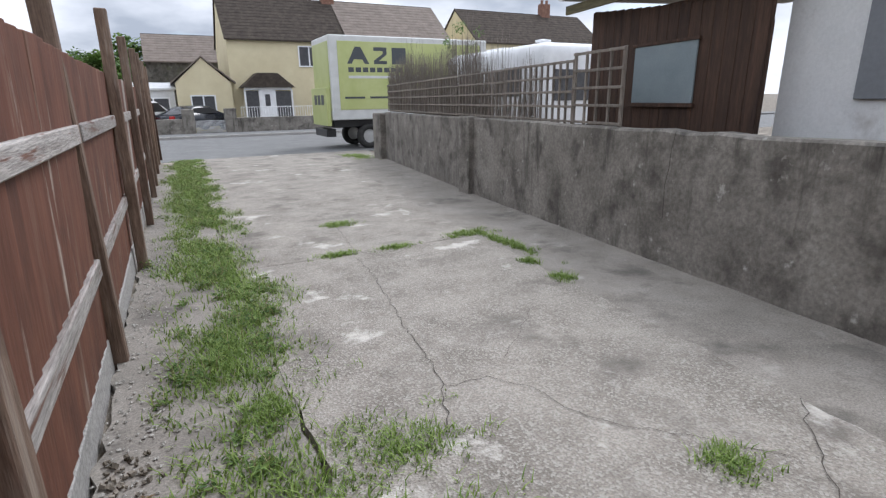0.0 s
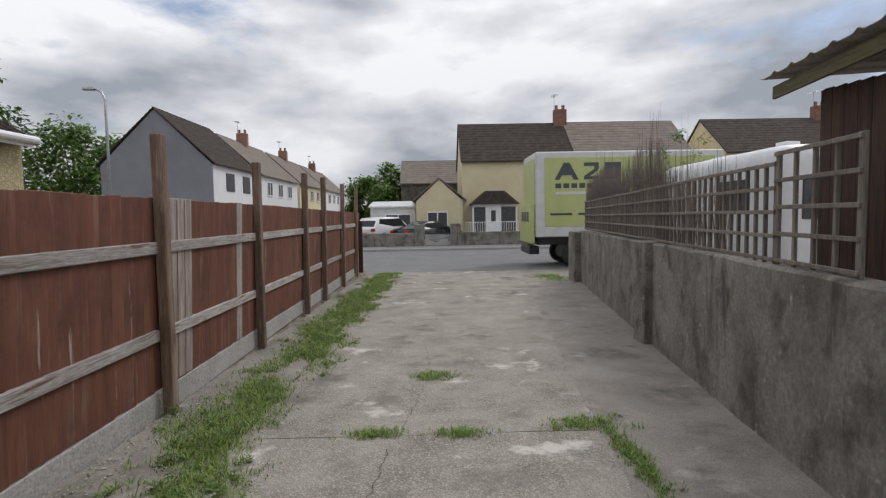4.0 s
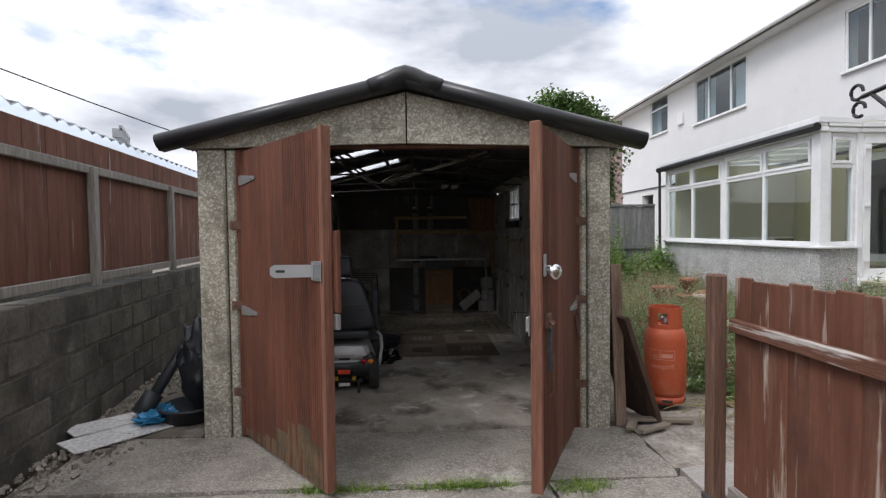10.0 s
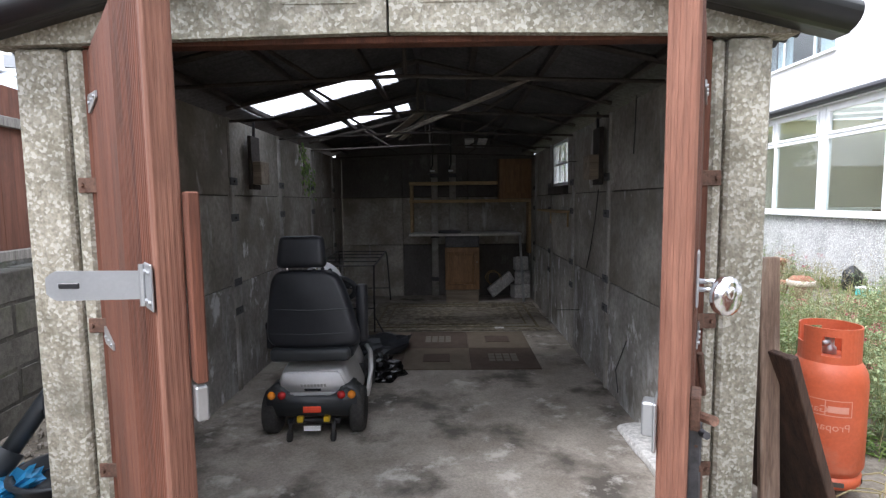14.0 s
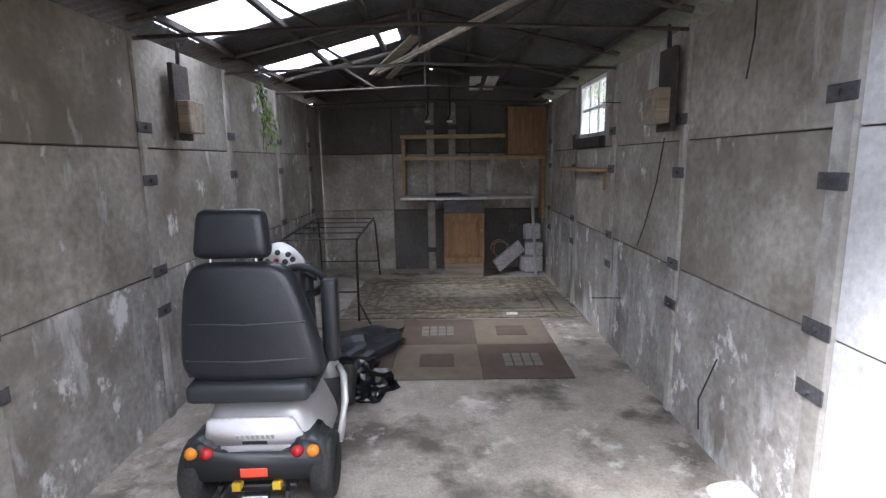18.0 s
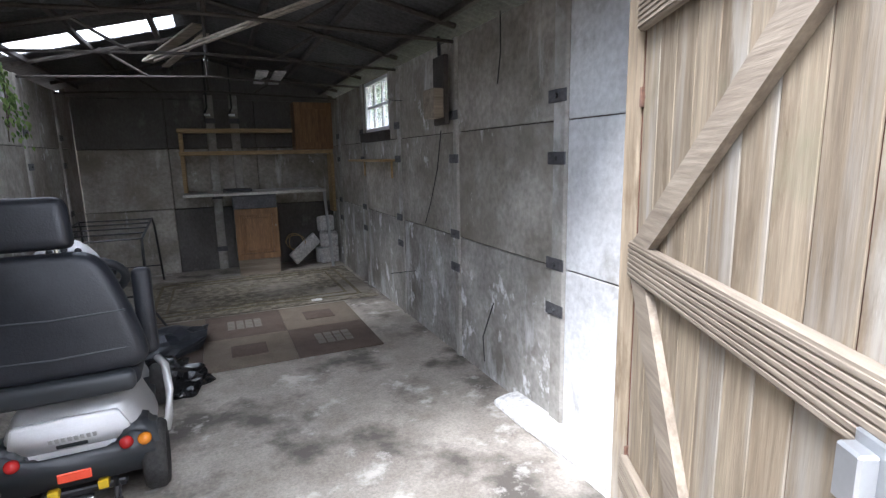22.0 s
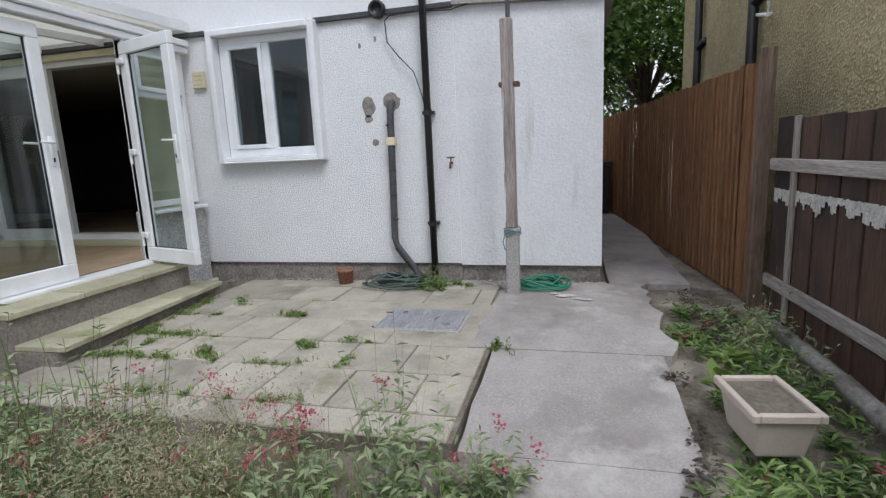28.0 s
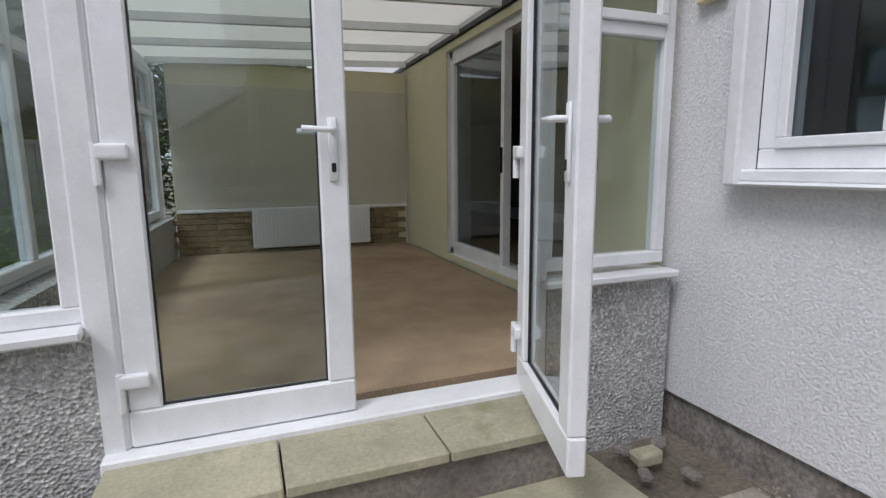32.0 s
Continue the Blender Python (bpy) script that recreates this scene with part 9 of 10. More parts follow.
bm = bm_new()
cbox(bm, 5.3, 11.5, 19.0, 20.9, 0.35, 0.61, 0.02)
cbox(bm, 5.05, 5.4, 19.1, 20.8, 0.02, 0.30, 0.02)
part("chassis", bm, M_BLACK, lorry)
bm = bm_new()
rbox(bm, 11.65, 13.4, 18.8, 21.05, 0.2, 2.6, 0.1, 3)
part("cab", bm, M_LWHITE, lorry)
for x in (6.6, 12.6):
    for y in (18.95, 20.9):
        m = pose(x, y, 0.02, 90, 0, 0)
        bm = bm_new()
        lathe(bm, [(0.25, -0.13), (0.43, -0.13), (0.45, -0.08), (0.45, 0.08), (0.43, 0.13), (0.25, 0.13), (0.25, -0.13)], n=24, m=m)
        t = part("wheel", bm, M_TYRE, lorry, smooth=True)
        bm = bm_new()
        lathe(bm, [(0.001, -0.08), (0.25, -0.06), (0.25, 0.06), (0.001, 0.08)], n=20, m=m)
        part("rim", bm, M_SILVER, t)

# ---- white motor caravan beyond the trellis ----
van = thing("caravan", "white rounded caravan parked behind the trellis", "caravan", (0, 0, 0))
bm = bm_new()
rbox(bm, 7.7, 9.9, 10.0, 14.8, 0.25, 2.55, 0.32, 5)
part("shell", bm, plain("caravan_white", (0.72, 0.73, 0.74), 0.35), van, smooth=True)
bm = bm_new()
cbox(bm, 7.68, 7.70, 10.9, 12.0, 1.35, 2.0, 0.01)
part("window", bm, M_PIPE, van)
bm = bm_new()
rbox(bm, 8.05, 9.55, 9.97, 10.02, 1.25, 1.95, 0.02, 2)
part("window", bm, M_PIPE, van)
bm = bm_new()
lathe(bm, [(0.05, 0), (0.05, 0.12), (0.2, 0.13), (0.2, 0.17), (0.001, 0.2)], (8.6, 11.2, 2.53), 16)
part("roof_vent", bm, M_UPVC, van)
bm = bm_new()
rbox(bm, 8.3, 9.2, 12.6, 13.5, 2.51, 2.64, 0.05, 2)
part("roof_light", bm, M_UPVC, van)
wheel(van, (7.9, 12.6, -0.1), 0.32, 0.2, M_TYRE, M_SILVER)

# ---- houses ----
def semi(name, label, x0, x1, y0, y1, ze, zr, axis, wall, roof, wins, chim=None, z0=-0.5):
    """A plain pitched-roof house; wins: (face, a, b, z0, z1)."""
    h = thing(name, label, "house")
    bm = bm_new()
    box(bm, x0, x1, y0, y1, z0, ze)
    if axis == "x":
        prism(bm, [(y0, ze), (y1, ze), ((y0 + y1) / 2, zr - 0.08)], (x0, x1), "x")
    else:
        prism(bm, [(x0, ze), (x1, ze), ((x0 + x1) / 2, zr - 0.08)], (y0, y1), "y")
    part("wall", bm, wall, h)
    bm = bm_new()
    gable_roof(bm, x0, x1, y0, y1, ze, zr, axis, course=0.34)
    part("roof", bm, roof, h)
    for face, a, b, c, d in wins:
        if face == "s":
            m, out = pose(a, y0 - 0.02, c), None
        elif face == "e":
            m = pose(x1 + 0.02, a, c, 0, 0, 90)
        bm = bm_new()
        w, ht = b - a, d - c
        for q in ((0, w, 0, 0.08), (0, w, ht - 0.08, ht), (0, 0.08, 0.08, ht - 0.08), (w - 0.08, w, 0.08, ht - 0.08), (w / 2 - 0.04, w / 2 + 0.04, 0.08, ht - 0.08)):
            box(bm, q[0], q[1], -0.05, 0.03, q[2], q[3], m)
        wf = part("window", bm, M_UPVC, h)
        bm = bm_new()
        box(bm, 0.08, w - 0.08, -0.01, 0.015, 0.08, ht - 0.08, m)
        part("pane", bm, M_PIPE, wf)
    if chim:
        bm = bm_new()
        x, y, z = chim
        cbox(bm, x - 0.45, x + 0.45, y - 0.3, y + 0.3, z - 1.4, z, 0.03)
        for k in (-0.25, 0.25):
            lathe(bm, [(0.11, 0), (0.12, 0.3), (0.1, 0.32)], (x + k, y, z), 8)
        c = part("chimney", bm, M_BRICK, h)
        bm = bm_new()
        tube(bm, [(x - 0.4, y, z), (x - 0.4, y, z + 1.1)], 0.02, 5)
        for k in range(5):
            tube(bm, [(x - 0.4 - 0.25 + 0.02 * k, y - 0.4 + k * 0.2, z + 1.0), (x - 0.4 + 0.25 - 0.02 * k, y - 0.4 + k * 0.2, z + 1.0)], 0.012, 4)
        tube(bm, [(x - 0.4, y - 0.5, z + 1.0), (x - 0.4, y + 0.5, z + 1.0)], 0.014, 4)
        part("aerial", bm, M_STEEL, c)
    return h


opp = semi("house", "cream rendered semi-detached house with brown tiled roof", 3.7, 19.2, 36, 43, 4.95, 8.0, "x", M_CREAM, M_TILE,
           [("s", 8.0, 9.4, 3.4, 4.7), ("s", 11.4, 13.0, 3.4, 4.7), ("s", 15.5, 17.0, 3.4, 4.7), ("s", 9.0, 10.6, 0.6, 2.0)], (11.1, 39.5, 9.0))
bm = bm_new()
gable_roof(bm, 11.4, 19.25, 35.9, 43.1, 4.99, 8.04, "x", course=0.34)
part("roof", bm, M_TILE2, opp, "paler weathered roof tiles of the second half")
bm = bm_new()
box(bm, 4.3, 7.1, 34.6, 36, -0.45, 0.2)
part("porch_base", bm, M_UPVC, opp)
bm = bm_new()
for x in (4.3, 5.15, 6.05, 7.1):
    box(bm, x - 0.05, x + 0.05, 34.6, 34.7, 0.2, 2.0)
box(bm, 4.3, 7.1, 34.6, 34.7, 1.95, 2.1)
box(bm, 5.2, 6.0, 34.62, 34.68, 0.2, 1.95)
porch = part("porch_frame", bm, M_UPVC, opp)
bm = bm_new()
for a, b in ((4.36, 5.09), (6.11, 7.04)):
    box(bm, a, b, 34.65, 34.66, 0.25, 1.9)
box(bm, 5.45, 5.75, 34.6, 34.615, 1.0, 1.7)
part("pane", bm, M_PIPE, porch)
bm = bm_new()
prism(bm, [(4.1, 2.1), (7.3, 2.1), (6.3, 2.95), (5.1, 2.95)], (34.4, 36.0), "y")
part("porch_roof", bm, M_TILE, opp)
side = semi("house", "low cream side extension with sloping roof", 0.6, 3.68, 35.5, 41, 2.4, 3.9, "y", M_CREAM, M_TILE2, [("s", 1.3, 2.7, 0.5, 1.7)])
bung = semi("house", "white flat-roofed side building with dark windows", -2.6, 0.5, 37, 42, 2.1, 2.5, "x", plain("white_wall", (0.7, 0.7, 0.7), 0.8), M_UPVC, [("s", -1.6, 0.2, 0.5, 1.6)])
semi("house", "grey rendered gable house far behind", -1.0, 6.0, 46, 52, 4.2, 6.4, "x", M_BLOCK, M_TILE2, [])
semi("house", "cream rendered house with dark tiled roof", 21.5, 34, 36, 43, 5.3, 8.1, "x", M_CREAM, M_TILE, [("s", 23, 24.5, 3.6, 4.8)], (30.3, 39.5, 9.0))
semi("house", "grey gabled house with white front", -18.9, -12.0, 34, 42, 4.9, 8.4, "y", M_GREYWALL, M_TILE, [])
rowh = [(-18.7, -11.95, 34.02, 42.0), (-18.7, -12, 43.0, 54), (-18.7, -12, 55, 67), (-18.7, -12, 68, 82)]
for k, (x0, x1, y0, y1) in enumerate(rowh):
    wall = (M_WHITES, M_WHITES, M_CREAM, M_WHITES)[k]
    if k == 0:
        o = thing("house", "white painted front of the grey gabled house", "house")
        bm = bm_new()
        box(bm, -12.1, -11.97, 34.05, 42, -0.5, 4.9)
        part("front_wall", bm, wall, o)
        for a in (36, 39):
            for z in (0.8, 3.3):
                bm = bm_new()
                box(bm, -11.97, -11.93, a, a + 1.4, z, z + 1.2)
                part("window", bm, M_PIPE, o)
        continue
    wins = [("e", y0 + 1.5 + 3.0 * i, y0 + 2.9 + 3.0 * i, z, z + 1.2) for i in range(3) for z in (0.8, 3.3)]
    semi("house", "semi-detached house with tiled roof along the far road", x0, x1, y0, y1, 4.9, 8.2, "y", wall, M_TILE2, wins, (-15.3, (y0 + y1) / 2, 9.1))
pk = semi("house", "pinkish rendered house beyond the garden", -16, -9.6, -36, -28, 6.5, 9.0, "x", material("pink_render", (0.36, 0.26, 0.24), (0.42, 0.31, 0.29), 1, 0.9, 0.1, 30), M_TILE, [("e", -31.5, -29.5, 3.6, 5.0)])

# front garden walls, gate rails and cars over the road
fw = structure(thing("wall_front", "low dark stone front garden wall", "wall"), "low dark stone front garden wall", "wall")
for a, b in ((-8, 0.9), (3.0, 19)):
    bm = bm_new()
    cbox(bm, a, b, 31.2, 31.5, -0.5, 0.45, 0.02)
    part("stonework", bm, M_RENDERWALL, fw)
for x in (0.9, 3.0):
    bm = bm_new()
    cbox(bm, x - 0.3, x + 0.3, 31.1, 31.6, -0.5, 0.95, 0.03)
    part("pier", bm, M_RENDERWALL, fw)
gr = thing("gate_railing", "white metal gate and railing", "railing")
for k in range(28):
    bm = bm_new()
    x = 1.3 + k * 0.055 if k < 26 else 1.3
    tube(bm, [(1.25 + k * 0.055, 31.35, -0.3), (1.25 + k * 0.055, 31.35, 0.35)], 0.012, 4)
    part("bar", bm, M_UPVC, gr)
rl = thing("porch_railing", "white metal railing on the front wall", "railing")
for k in range(30):
    bm = bm_new()
    tube(bm, [(3.6 + k * 0.14, 31.35, 0.45), (3.6 + k * 0.14, 31.35, 1.0)], 0.012, 4)
    part("bar", bm, M_UPVC, rl)
bm = bm_new()
tube(bm, [(3.6, 31.35, 1.0), (7.7, 31.35, 1.0)], 0.015, 4)
part("top_rail", bm, M_UPVC, rl)


def car(label, at, turn, paint, h=1.42, estate=False):
    c = thing("car", label, "car", at, turn)
    bm = bm_new()
    L, W = 4.5, 0.88
    rear = 0.25 if estate else 0.75
    prof = [(-L / 2, 0.35), (-L / 2 + 0.05, 0.75), (-L / 2 + 0.12, 0.95), (-L / 2 + rear, 0.98), (-L / 2 + rear + (0.3 if estate else 0.75), h - 0.05), (-0.2, h), (0.35, h - 0.03), (1.15, 0.95), (L / 2 - 0.2, 0.80), (L / 2, 0.62), (L / 2, 0.30), (-L / 2 + 0.1, 0.22)]
    prism(bm, prof, (-W, W), "y")
    for v in bm.verts:
        if v.co.z > 1.0:
            v.co.y *= 0.82
    bmesh.ops.bevel(bm, geom=bm.edges[:], offset=0.05, segments=2, affect="EDGES")
    part("body", bm, paint, c, smooth=True)
    bm = bm_new()
    g = [(-L / 2 + rear + 0.2, 1.0), (-L / 2 + rear + (0.42 if estate else 0.8), h - 0.12), (0.3, h - 0.11), (0.95, 1.0)]
    prism(bm, g, (-W * 0.94, W * 0.94), "y")
    part("side_glass", bm, M_GUTTER, c)
    bm = bm_new()
    prism(bm, [(-L / 2 + rear - 0.01, 1.0), (-L / 2 + rear + (0.28 if estate else 0.72), h - 0.1), (-L / 2 + rear + (0.35 if estate else 0.8), h - 0.1), (-L / 2 + rear + 0.1, 1.0)], (-0.62, 0.62), "y")
    part("rear_glass", bm, M_GUTTER, c)
    for s in (-1, 1):
        bm = bm_new()
        rbox(bm, -L / 2 - 0.01, -L / 2 + 0.15, s * 0.72 - 0.14, s * 0.72 + 0.14, 0.72, 0.90, 0.03, 2)
        part("tail_light", bm, M_REDL, c)
    bm = bm_new()
    cbox(bm, -L / 2 - 0.015, -L / 2 + 0.02, -0.27, 0.27, 0.55, 0.66, 0.004)
    part("number_plate", bm, M_AMBER, c)
    for x in (-1.35, 1.35):
        for s in (-1, 1):
            m = pose(x, s * (W - 0.08), 0.32, 90, 0, 0)
            bm = bm_new()
            lathe(bm, [(0.2, -0.1), (0.31, -0.1), (0.32, -0.06), (0.32, 0.06), (0.31, 0.1), (0.2, 0.1), (0.2, -0.1)], n=20, m=m)
            t = part("wheel", bm, M_TYRE, c, smooth=True)
            bm = bm_new()
            lathe(bm, [(0.001, -0.08), (0.2, -0.06), (0.2, 0.06), (0.001, 0.08)], n=16, m=m)
            part("rim", bm, M_SILVER, t)
    return c


car("dark blue-black saloon car parked on a drive", (1.35, 33.6, -0.31), 40, plain("dark_paint", (0.02, 0.022, 0.028), 0.2))
car("white estate car parked on a drive", (-1.3, 35.0, -0.2), 55, plain("white_paint", (0.7, 0.7, 0.7), 0.25), 1.6, True)

lampp = thing("street_lamp", "grey steel street lamp", "street lamp", (-13.45, 26.0, -0.5))
bm = bm_new()
tube(bm, [(0, 0, 0), (0, 0, 7.6), (-0.15, 0, 7.95), (-0.5, 0, 8.1)], 0.07, 10, 0.045)
part("column", bm, M_STEEL, lampp, smooth=True)
bm = bm_new()
rbox(bm, -1.0, -0.45, -0.12, 0.12, 8.02, 8.18, 0.05, 2)
part("lantern", bm, M_STEEL, lampp)
ff = thing("far_fence", "dark far boundary fence beyond the drive", "fence")
bm = bm_new()
box(bm, -9.0, -3.4, 30.9, 31.0, -0.5, 1.5)
part("panel", bm, M_SHED, ff)
for k, x in enumerate(np.arange(-5.5, -0.4, 0.14)):
    bm = bm_new()
    cbox(bm, x, x + 0.135, 16.3, 16.32, -0.2, 1.3, 0.003)
    part("board", bm, M_SHED, ff)
# ---- plants ----
M_STEM = leafy("green_stem", (0.10, 0.15, 0.05), (0.26, 0.24, 0.11))


def blade_field(name, spots, mat, parent=None, hmin=0.04, hmax=0.12, w=0.0035, lean=0.6, seed=0, per=1, spread=0.02):
    """Grass: curved blades standing on the given spots."""
    rnd = random.Random(seed)
    vs, fs = [], []
    for (x, y, z) in spots:
        for _ in range(per):
            bx, by = x + rnd.gauss(0, spread), y + rnd.gauss(0, spread)
            h = rnd.uniform(hmin, hmax)
            a = rnd.uniform(0, math.tau)
            l = rnd.uniform(0.15, lean) * h
            dx, dy = math.cos(a), math.sin(a)
            px, py = -dy * w, dx * w
            i = len(vs)
            vs += [(bx - px, by - py, z), (bx + px, by + py, z), (bx + dx * l * 0.35 + px * 0.7, by + dy * l * 0.35 + py * 0.7, z + h * 0.6),
                   (bx + dx * l * 0.35 - px * 0.7, by + dy * l * 0.35 - py * 0.7, z + h * 0.6), (bx + dx * l, by + dy * l, z + h)]
            fs += [(i, i + 1, i + 2, i + 3), (i + 3, i + 2, i + 4)]
    return raw(name, vs, fs, mat, parent)


def leaf(vs, fs, p, a, tilt, s, wd=0.4):
    """A pointed leaf from p, heading a, rising by tilt."""
    dx, dy, dz_ = math.cos(a) * math.cos(tilt), math.sin(a) * math.cos(tilt), math.sin(tilt)
    px, py = -math.sin(a), math.cos(a)
    i = len(vs)
    m = (p[0] + dx * s * 0.5, p[1] + dy * s * 0.5, p[2] + dz_ * s * 0.5)
    vs += [p, (m[0] + px * s * wd * 0.5, m[1] + py * s * wd * 0.5, m[2] + 0.06 * s), (p[0] + dx * s, p[1] + dy * s, p[2] + dz_ * s - 0.12 * s),
           (m[0] - px * s * wd * 0.5, m[1] - py * s * wd * 0.5, m[2] + 0.06 * s)]
    fs.append((i, i + 1, i + 2, i + 3))


def bush(vs, fs, st, x, y, z, h, rnd, n=30, ls=0.05, spread=0.1, flowers=None, fl=0.0):
    """An upright weed: a few leaning stems set with leaves, some flower heads."""
    for k in range(rnd.randint(3, 6)):
        a = rnd.uniform(0, math.tau)
        r = rnd.uniform(0.2, 1) * spread
        hh = h * rnd.uniform(0.6, 1.05)
        tip = (x + math.cos(a) * r, y + math.sin(a) * r, z + hh)
        w = 0.0025
        i = len(st[0])
        st[0] += [(x - w, y, z), (x + w, y, z), (tip[0] + w * 0.5, tip[1], tip[2]), (tip[0] - w * 0.5, tip[1], tip[2])]
        st[1].append((i, i + 1, i + 2, i + 3))
        for j in range(max(3, n // 4)):
            t = rnd.uniform(0.12, 1.0)
            p = (x + math.cos(a) * r * t, y + math.sin(a) * r * t, z + hh * t)
            leaf(vs, fs, p, rnd.uniform(0, math.tau), rnd.uniform(-0.2, 0.8), ls * rnd.uniform(0.6, 1.3) * (1.15 - 0.5 * t), 0.3)
        if flowers is not None and rnd.random() < fl:
            for q in range(20):
                fx, fy, fz_ = rnd.gauss(0, 0.021), rnd.gauss(0, 0.021), rnd.gauss(0.005, 0.015)
                leaf(flowers[0], flowers[1], (tip[0] + fx, tip[1] + fy, tip[2] + fz_), rnd.uniform(0, math.tau), rnd.uniform(-0.3, 1.2), 0.019, 0.8)


def stuff(name, label, category):
    return thing(name, label, category, kind="stuff")


rnd = random.Random(21)
# grass along the fence side of the drive
strip = stuff("grass_strip", "rough green grass growing along the drive's edge", "grass")
spots = []
while len(spots) < 7600:
    y = rnd.uniform(1.2, 17.5)
    wob = 0.14 * math.sin(y * 1.9) + 0.09 * math.sin(y * 4.7 + 1)
    x = rnd.gauss(0.17 + 0.5 * wob + 0.02 * max(0, y - 8), 0.15 + 0.08 * math.sin(y * 2.3 + 2) ** 2)
    if -0.36 < x < 0.75 and (y > 2.6 or rnd.random() < 0.45) and noise.noise(Vector((x * 2.2, y * 1.3, 1.7))) > rnd.uniform(-0.62, 0.08):
        spots.append((x, y, dz(x, y) - 0.02))
blade_field("blades", spots, M_GRASS, strip, 0.015, 0.07, 0.0045, 1.7, 1, 8, 0.038)
blade_field("dry_blades", spots[::7], M_DRY, strip, 0.04, 0.14, 0.002, 0.9, 2, 1, 0.04)
patches = [(1.74, 6.32, 0.18, 0.14), (2.86, 5.0, 0.24, 0.12), (1.91, 4.86, 0.17, 0.07), (1.31, 4.88, 0.18, 0.06), (2.78, 3.68, 0.07, 0.07), (2.72, 3.15, 0.08, 0.08), (0.68, 1.75, 0.22, 0.2), (1.76, 1.0, 0.08, 0.08), (0.22, 2.3, 0.1, 0.12), (5.0, 15.6, 0.3, 0.8), (0.32, 0.12, 0.07, 0.07), (0.22, -0.5, 0.16, 0.05), (0.9, -0.56, 0.25, 0.012), (1.6, -0.56, 0.2, 0.01), (3.0, 4.4, 0.05, 0.4), (-0.05, 0.35, 0.12, 0.12), (0.62, 1.2, 0.25, 0.12)]
patches = [(x, y, a * 1.35, b * 1.35) for x, y, a, b in patches]
for k, (x, y, a, b) in enumerate(patches):
    g = stuff("grass_patch", "small tuft of grass in a concrete joint", "grass")
    pts = []
    for _ in range(int(260 * (a + b))):
        px, py = rnd.gauss(x, a * 0.45), rnd.gauss(y, b * 0.45)
        pts.append((px, py, dz(px, py) - 0.01))
    blade_field("blades", pts, M_GRASS, g, 0.012, 0.05, 0.0035, 1.9, k + 30, 9, 0.022)
# broad-leaved weeds in the strip
w1 = stuff("drive_weeds", "broad-leaved weeds and dry stalks by the fence", "weeds")
vs, fs, st = [], [], [[], []]
for k in range(420):
    x, y, _ = rnd.choice(spots)
    bush(vs, fs, st, x, y, dz(x, y) - 0.02, rnd.uniform(0.03, 0.11), rnd, 30, 0.05, 0.10)
raw("leaves", vs, fs, M_WEED, w1)
raw("stems", *st, M_DRY, w1)

# the overgrown garden
def plot(name, label, count, pick, hr, ls, leafmat, fl, seed, n=30, spread=0.12, stemmat=None, gap=-0.36):
    o = stuff(name, label, "plants")
    r = random.Random(seed)
    vs, fs, st, fw_ = [], [], [[], []], [[], []]
    done = 0
    while done < count:
        x, y = pick(r)
        if noise.noise(Vector((x * 0.9, y * 0.9, seed * 3.1))) < gap:
            continue
        bush(vs, fs, st, x, y, land(x, y) - 0.06, r.uniform(*hr) * max(0.3, 0.80 + 1.5 * noise.noise(Vector((x * 1.3, y * 1.3, 4)))), r, n, ls, spread, fw_, fl * (1.8 if noise.noise(Vector((x * 1.6, y * 1.6, 9))) > 0.12 else 0.15))
        done += 1
    raw("leaves", vs, fs, leafmat, o)
    raw("stems", *st, stemmat or M_DRY, o)
    if fw_[0]:
        raw("flower_heads", *fw_, M_FLOWER, o)
    return o


inside = lambda r: (r.uniform(-4.55, -1.25), r.uniform(-9.3, -1.2))


def pick_garden(r):
    while True:
        x, y = inside(r)
        if x > -1.7 and y > -1.75:
            continue
        if math.hypot(x + 2.40, y + 1.30) < 0.30 or math.hypot(x + 1.88, y + 1.22) < 0.24 or math.hypot(x + 0.93, y + 1.84) < 0.5:
            continue
        if math.hypot((x + 3.3) / 0.75, (y + 6.25) / 1.15) < 1 and r.random() < 0.9:
            continue
        return x, y


plot("valerian", "straggling grey-green valerian with dull red flowers", 540, pick_garden, (0.22, 0.66), 0.075, M_VALER, 0.09, 3, 44, 0.22, M_STEM, -0.14)
plot("valerian", "thin flowering valerian at the patio edge", 9, lambda r: (r.uniform(-4.85, -4.6), r.uniform(-3.3, -1.9)), (0.40, 0.62), 0.035, M_VALER, 0.5, 37, 20, 0.16, M_STEM)
plot("valerian", "red-flowered valerian leaning over the path", 16, lambda r: (r.uniform(-2.75, -2.0), r.gauss(-0.97, 0.04)), (0.14, 0.30), 0.045, M_VALER, 0.25, 23, 40, 0.16, M_STEM)
plot("garden_weeds", "dense green garden weeds", 480, pick_garden, (0.08, 0.26), 0.075, M_WEED, 0.0, 5, 34, 0.16, M_STEM)
plot("valerian", "tall feathery valerian near the patio", 150, lambda r: (r.uniform(-4.5, -3.2), min(-1.4, r.gauss(-2.9, 0.75))), (0.35, 0.70), 0.08, M_VALER, 0.06, 7, 44, 0.24, M_STEM)
plot("valerian", "red-flowered valerian at the bed's front", 60, lambda r: (r.uniform(-3.0, -1.6), r.uniform(-3.9, -2.0)), (0.24, 0.44), 0.05, M_VALER, 0.22, 29, 48, 0.2, M_STEM)
plot("garden_weeds", "olive and straw-coloured weeds going to seed", 190, pick_garden, (0.20, 0.62), 0.05, M_OLIVE, 0.0, 33, 46, 0.2, M_DRY, 0.0)
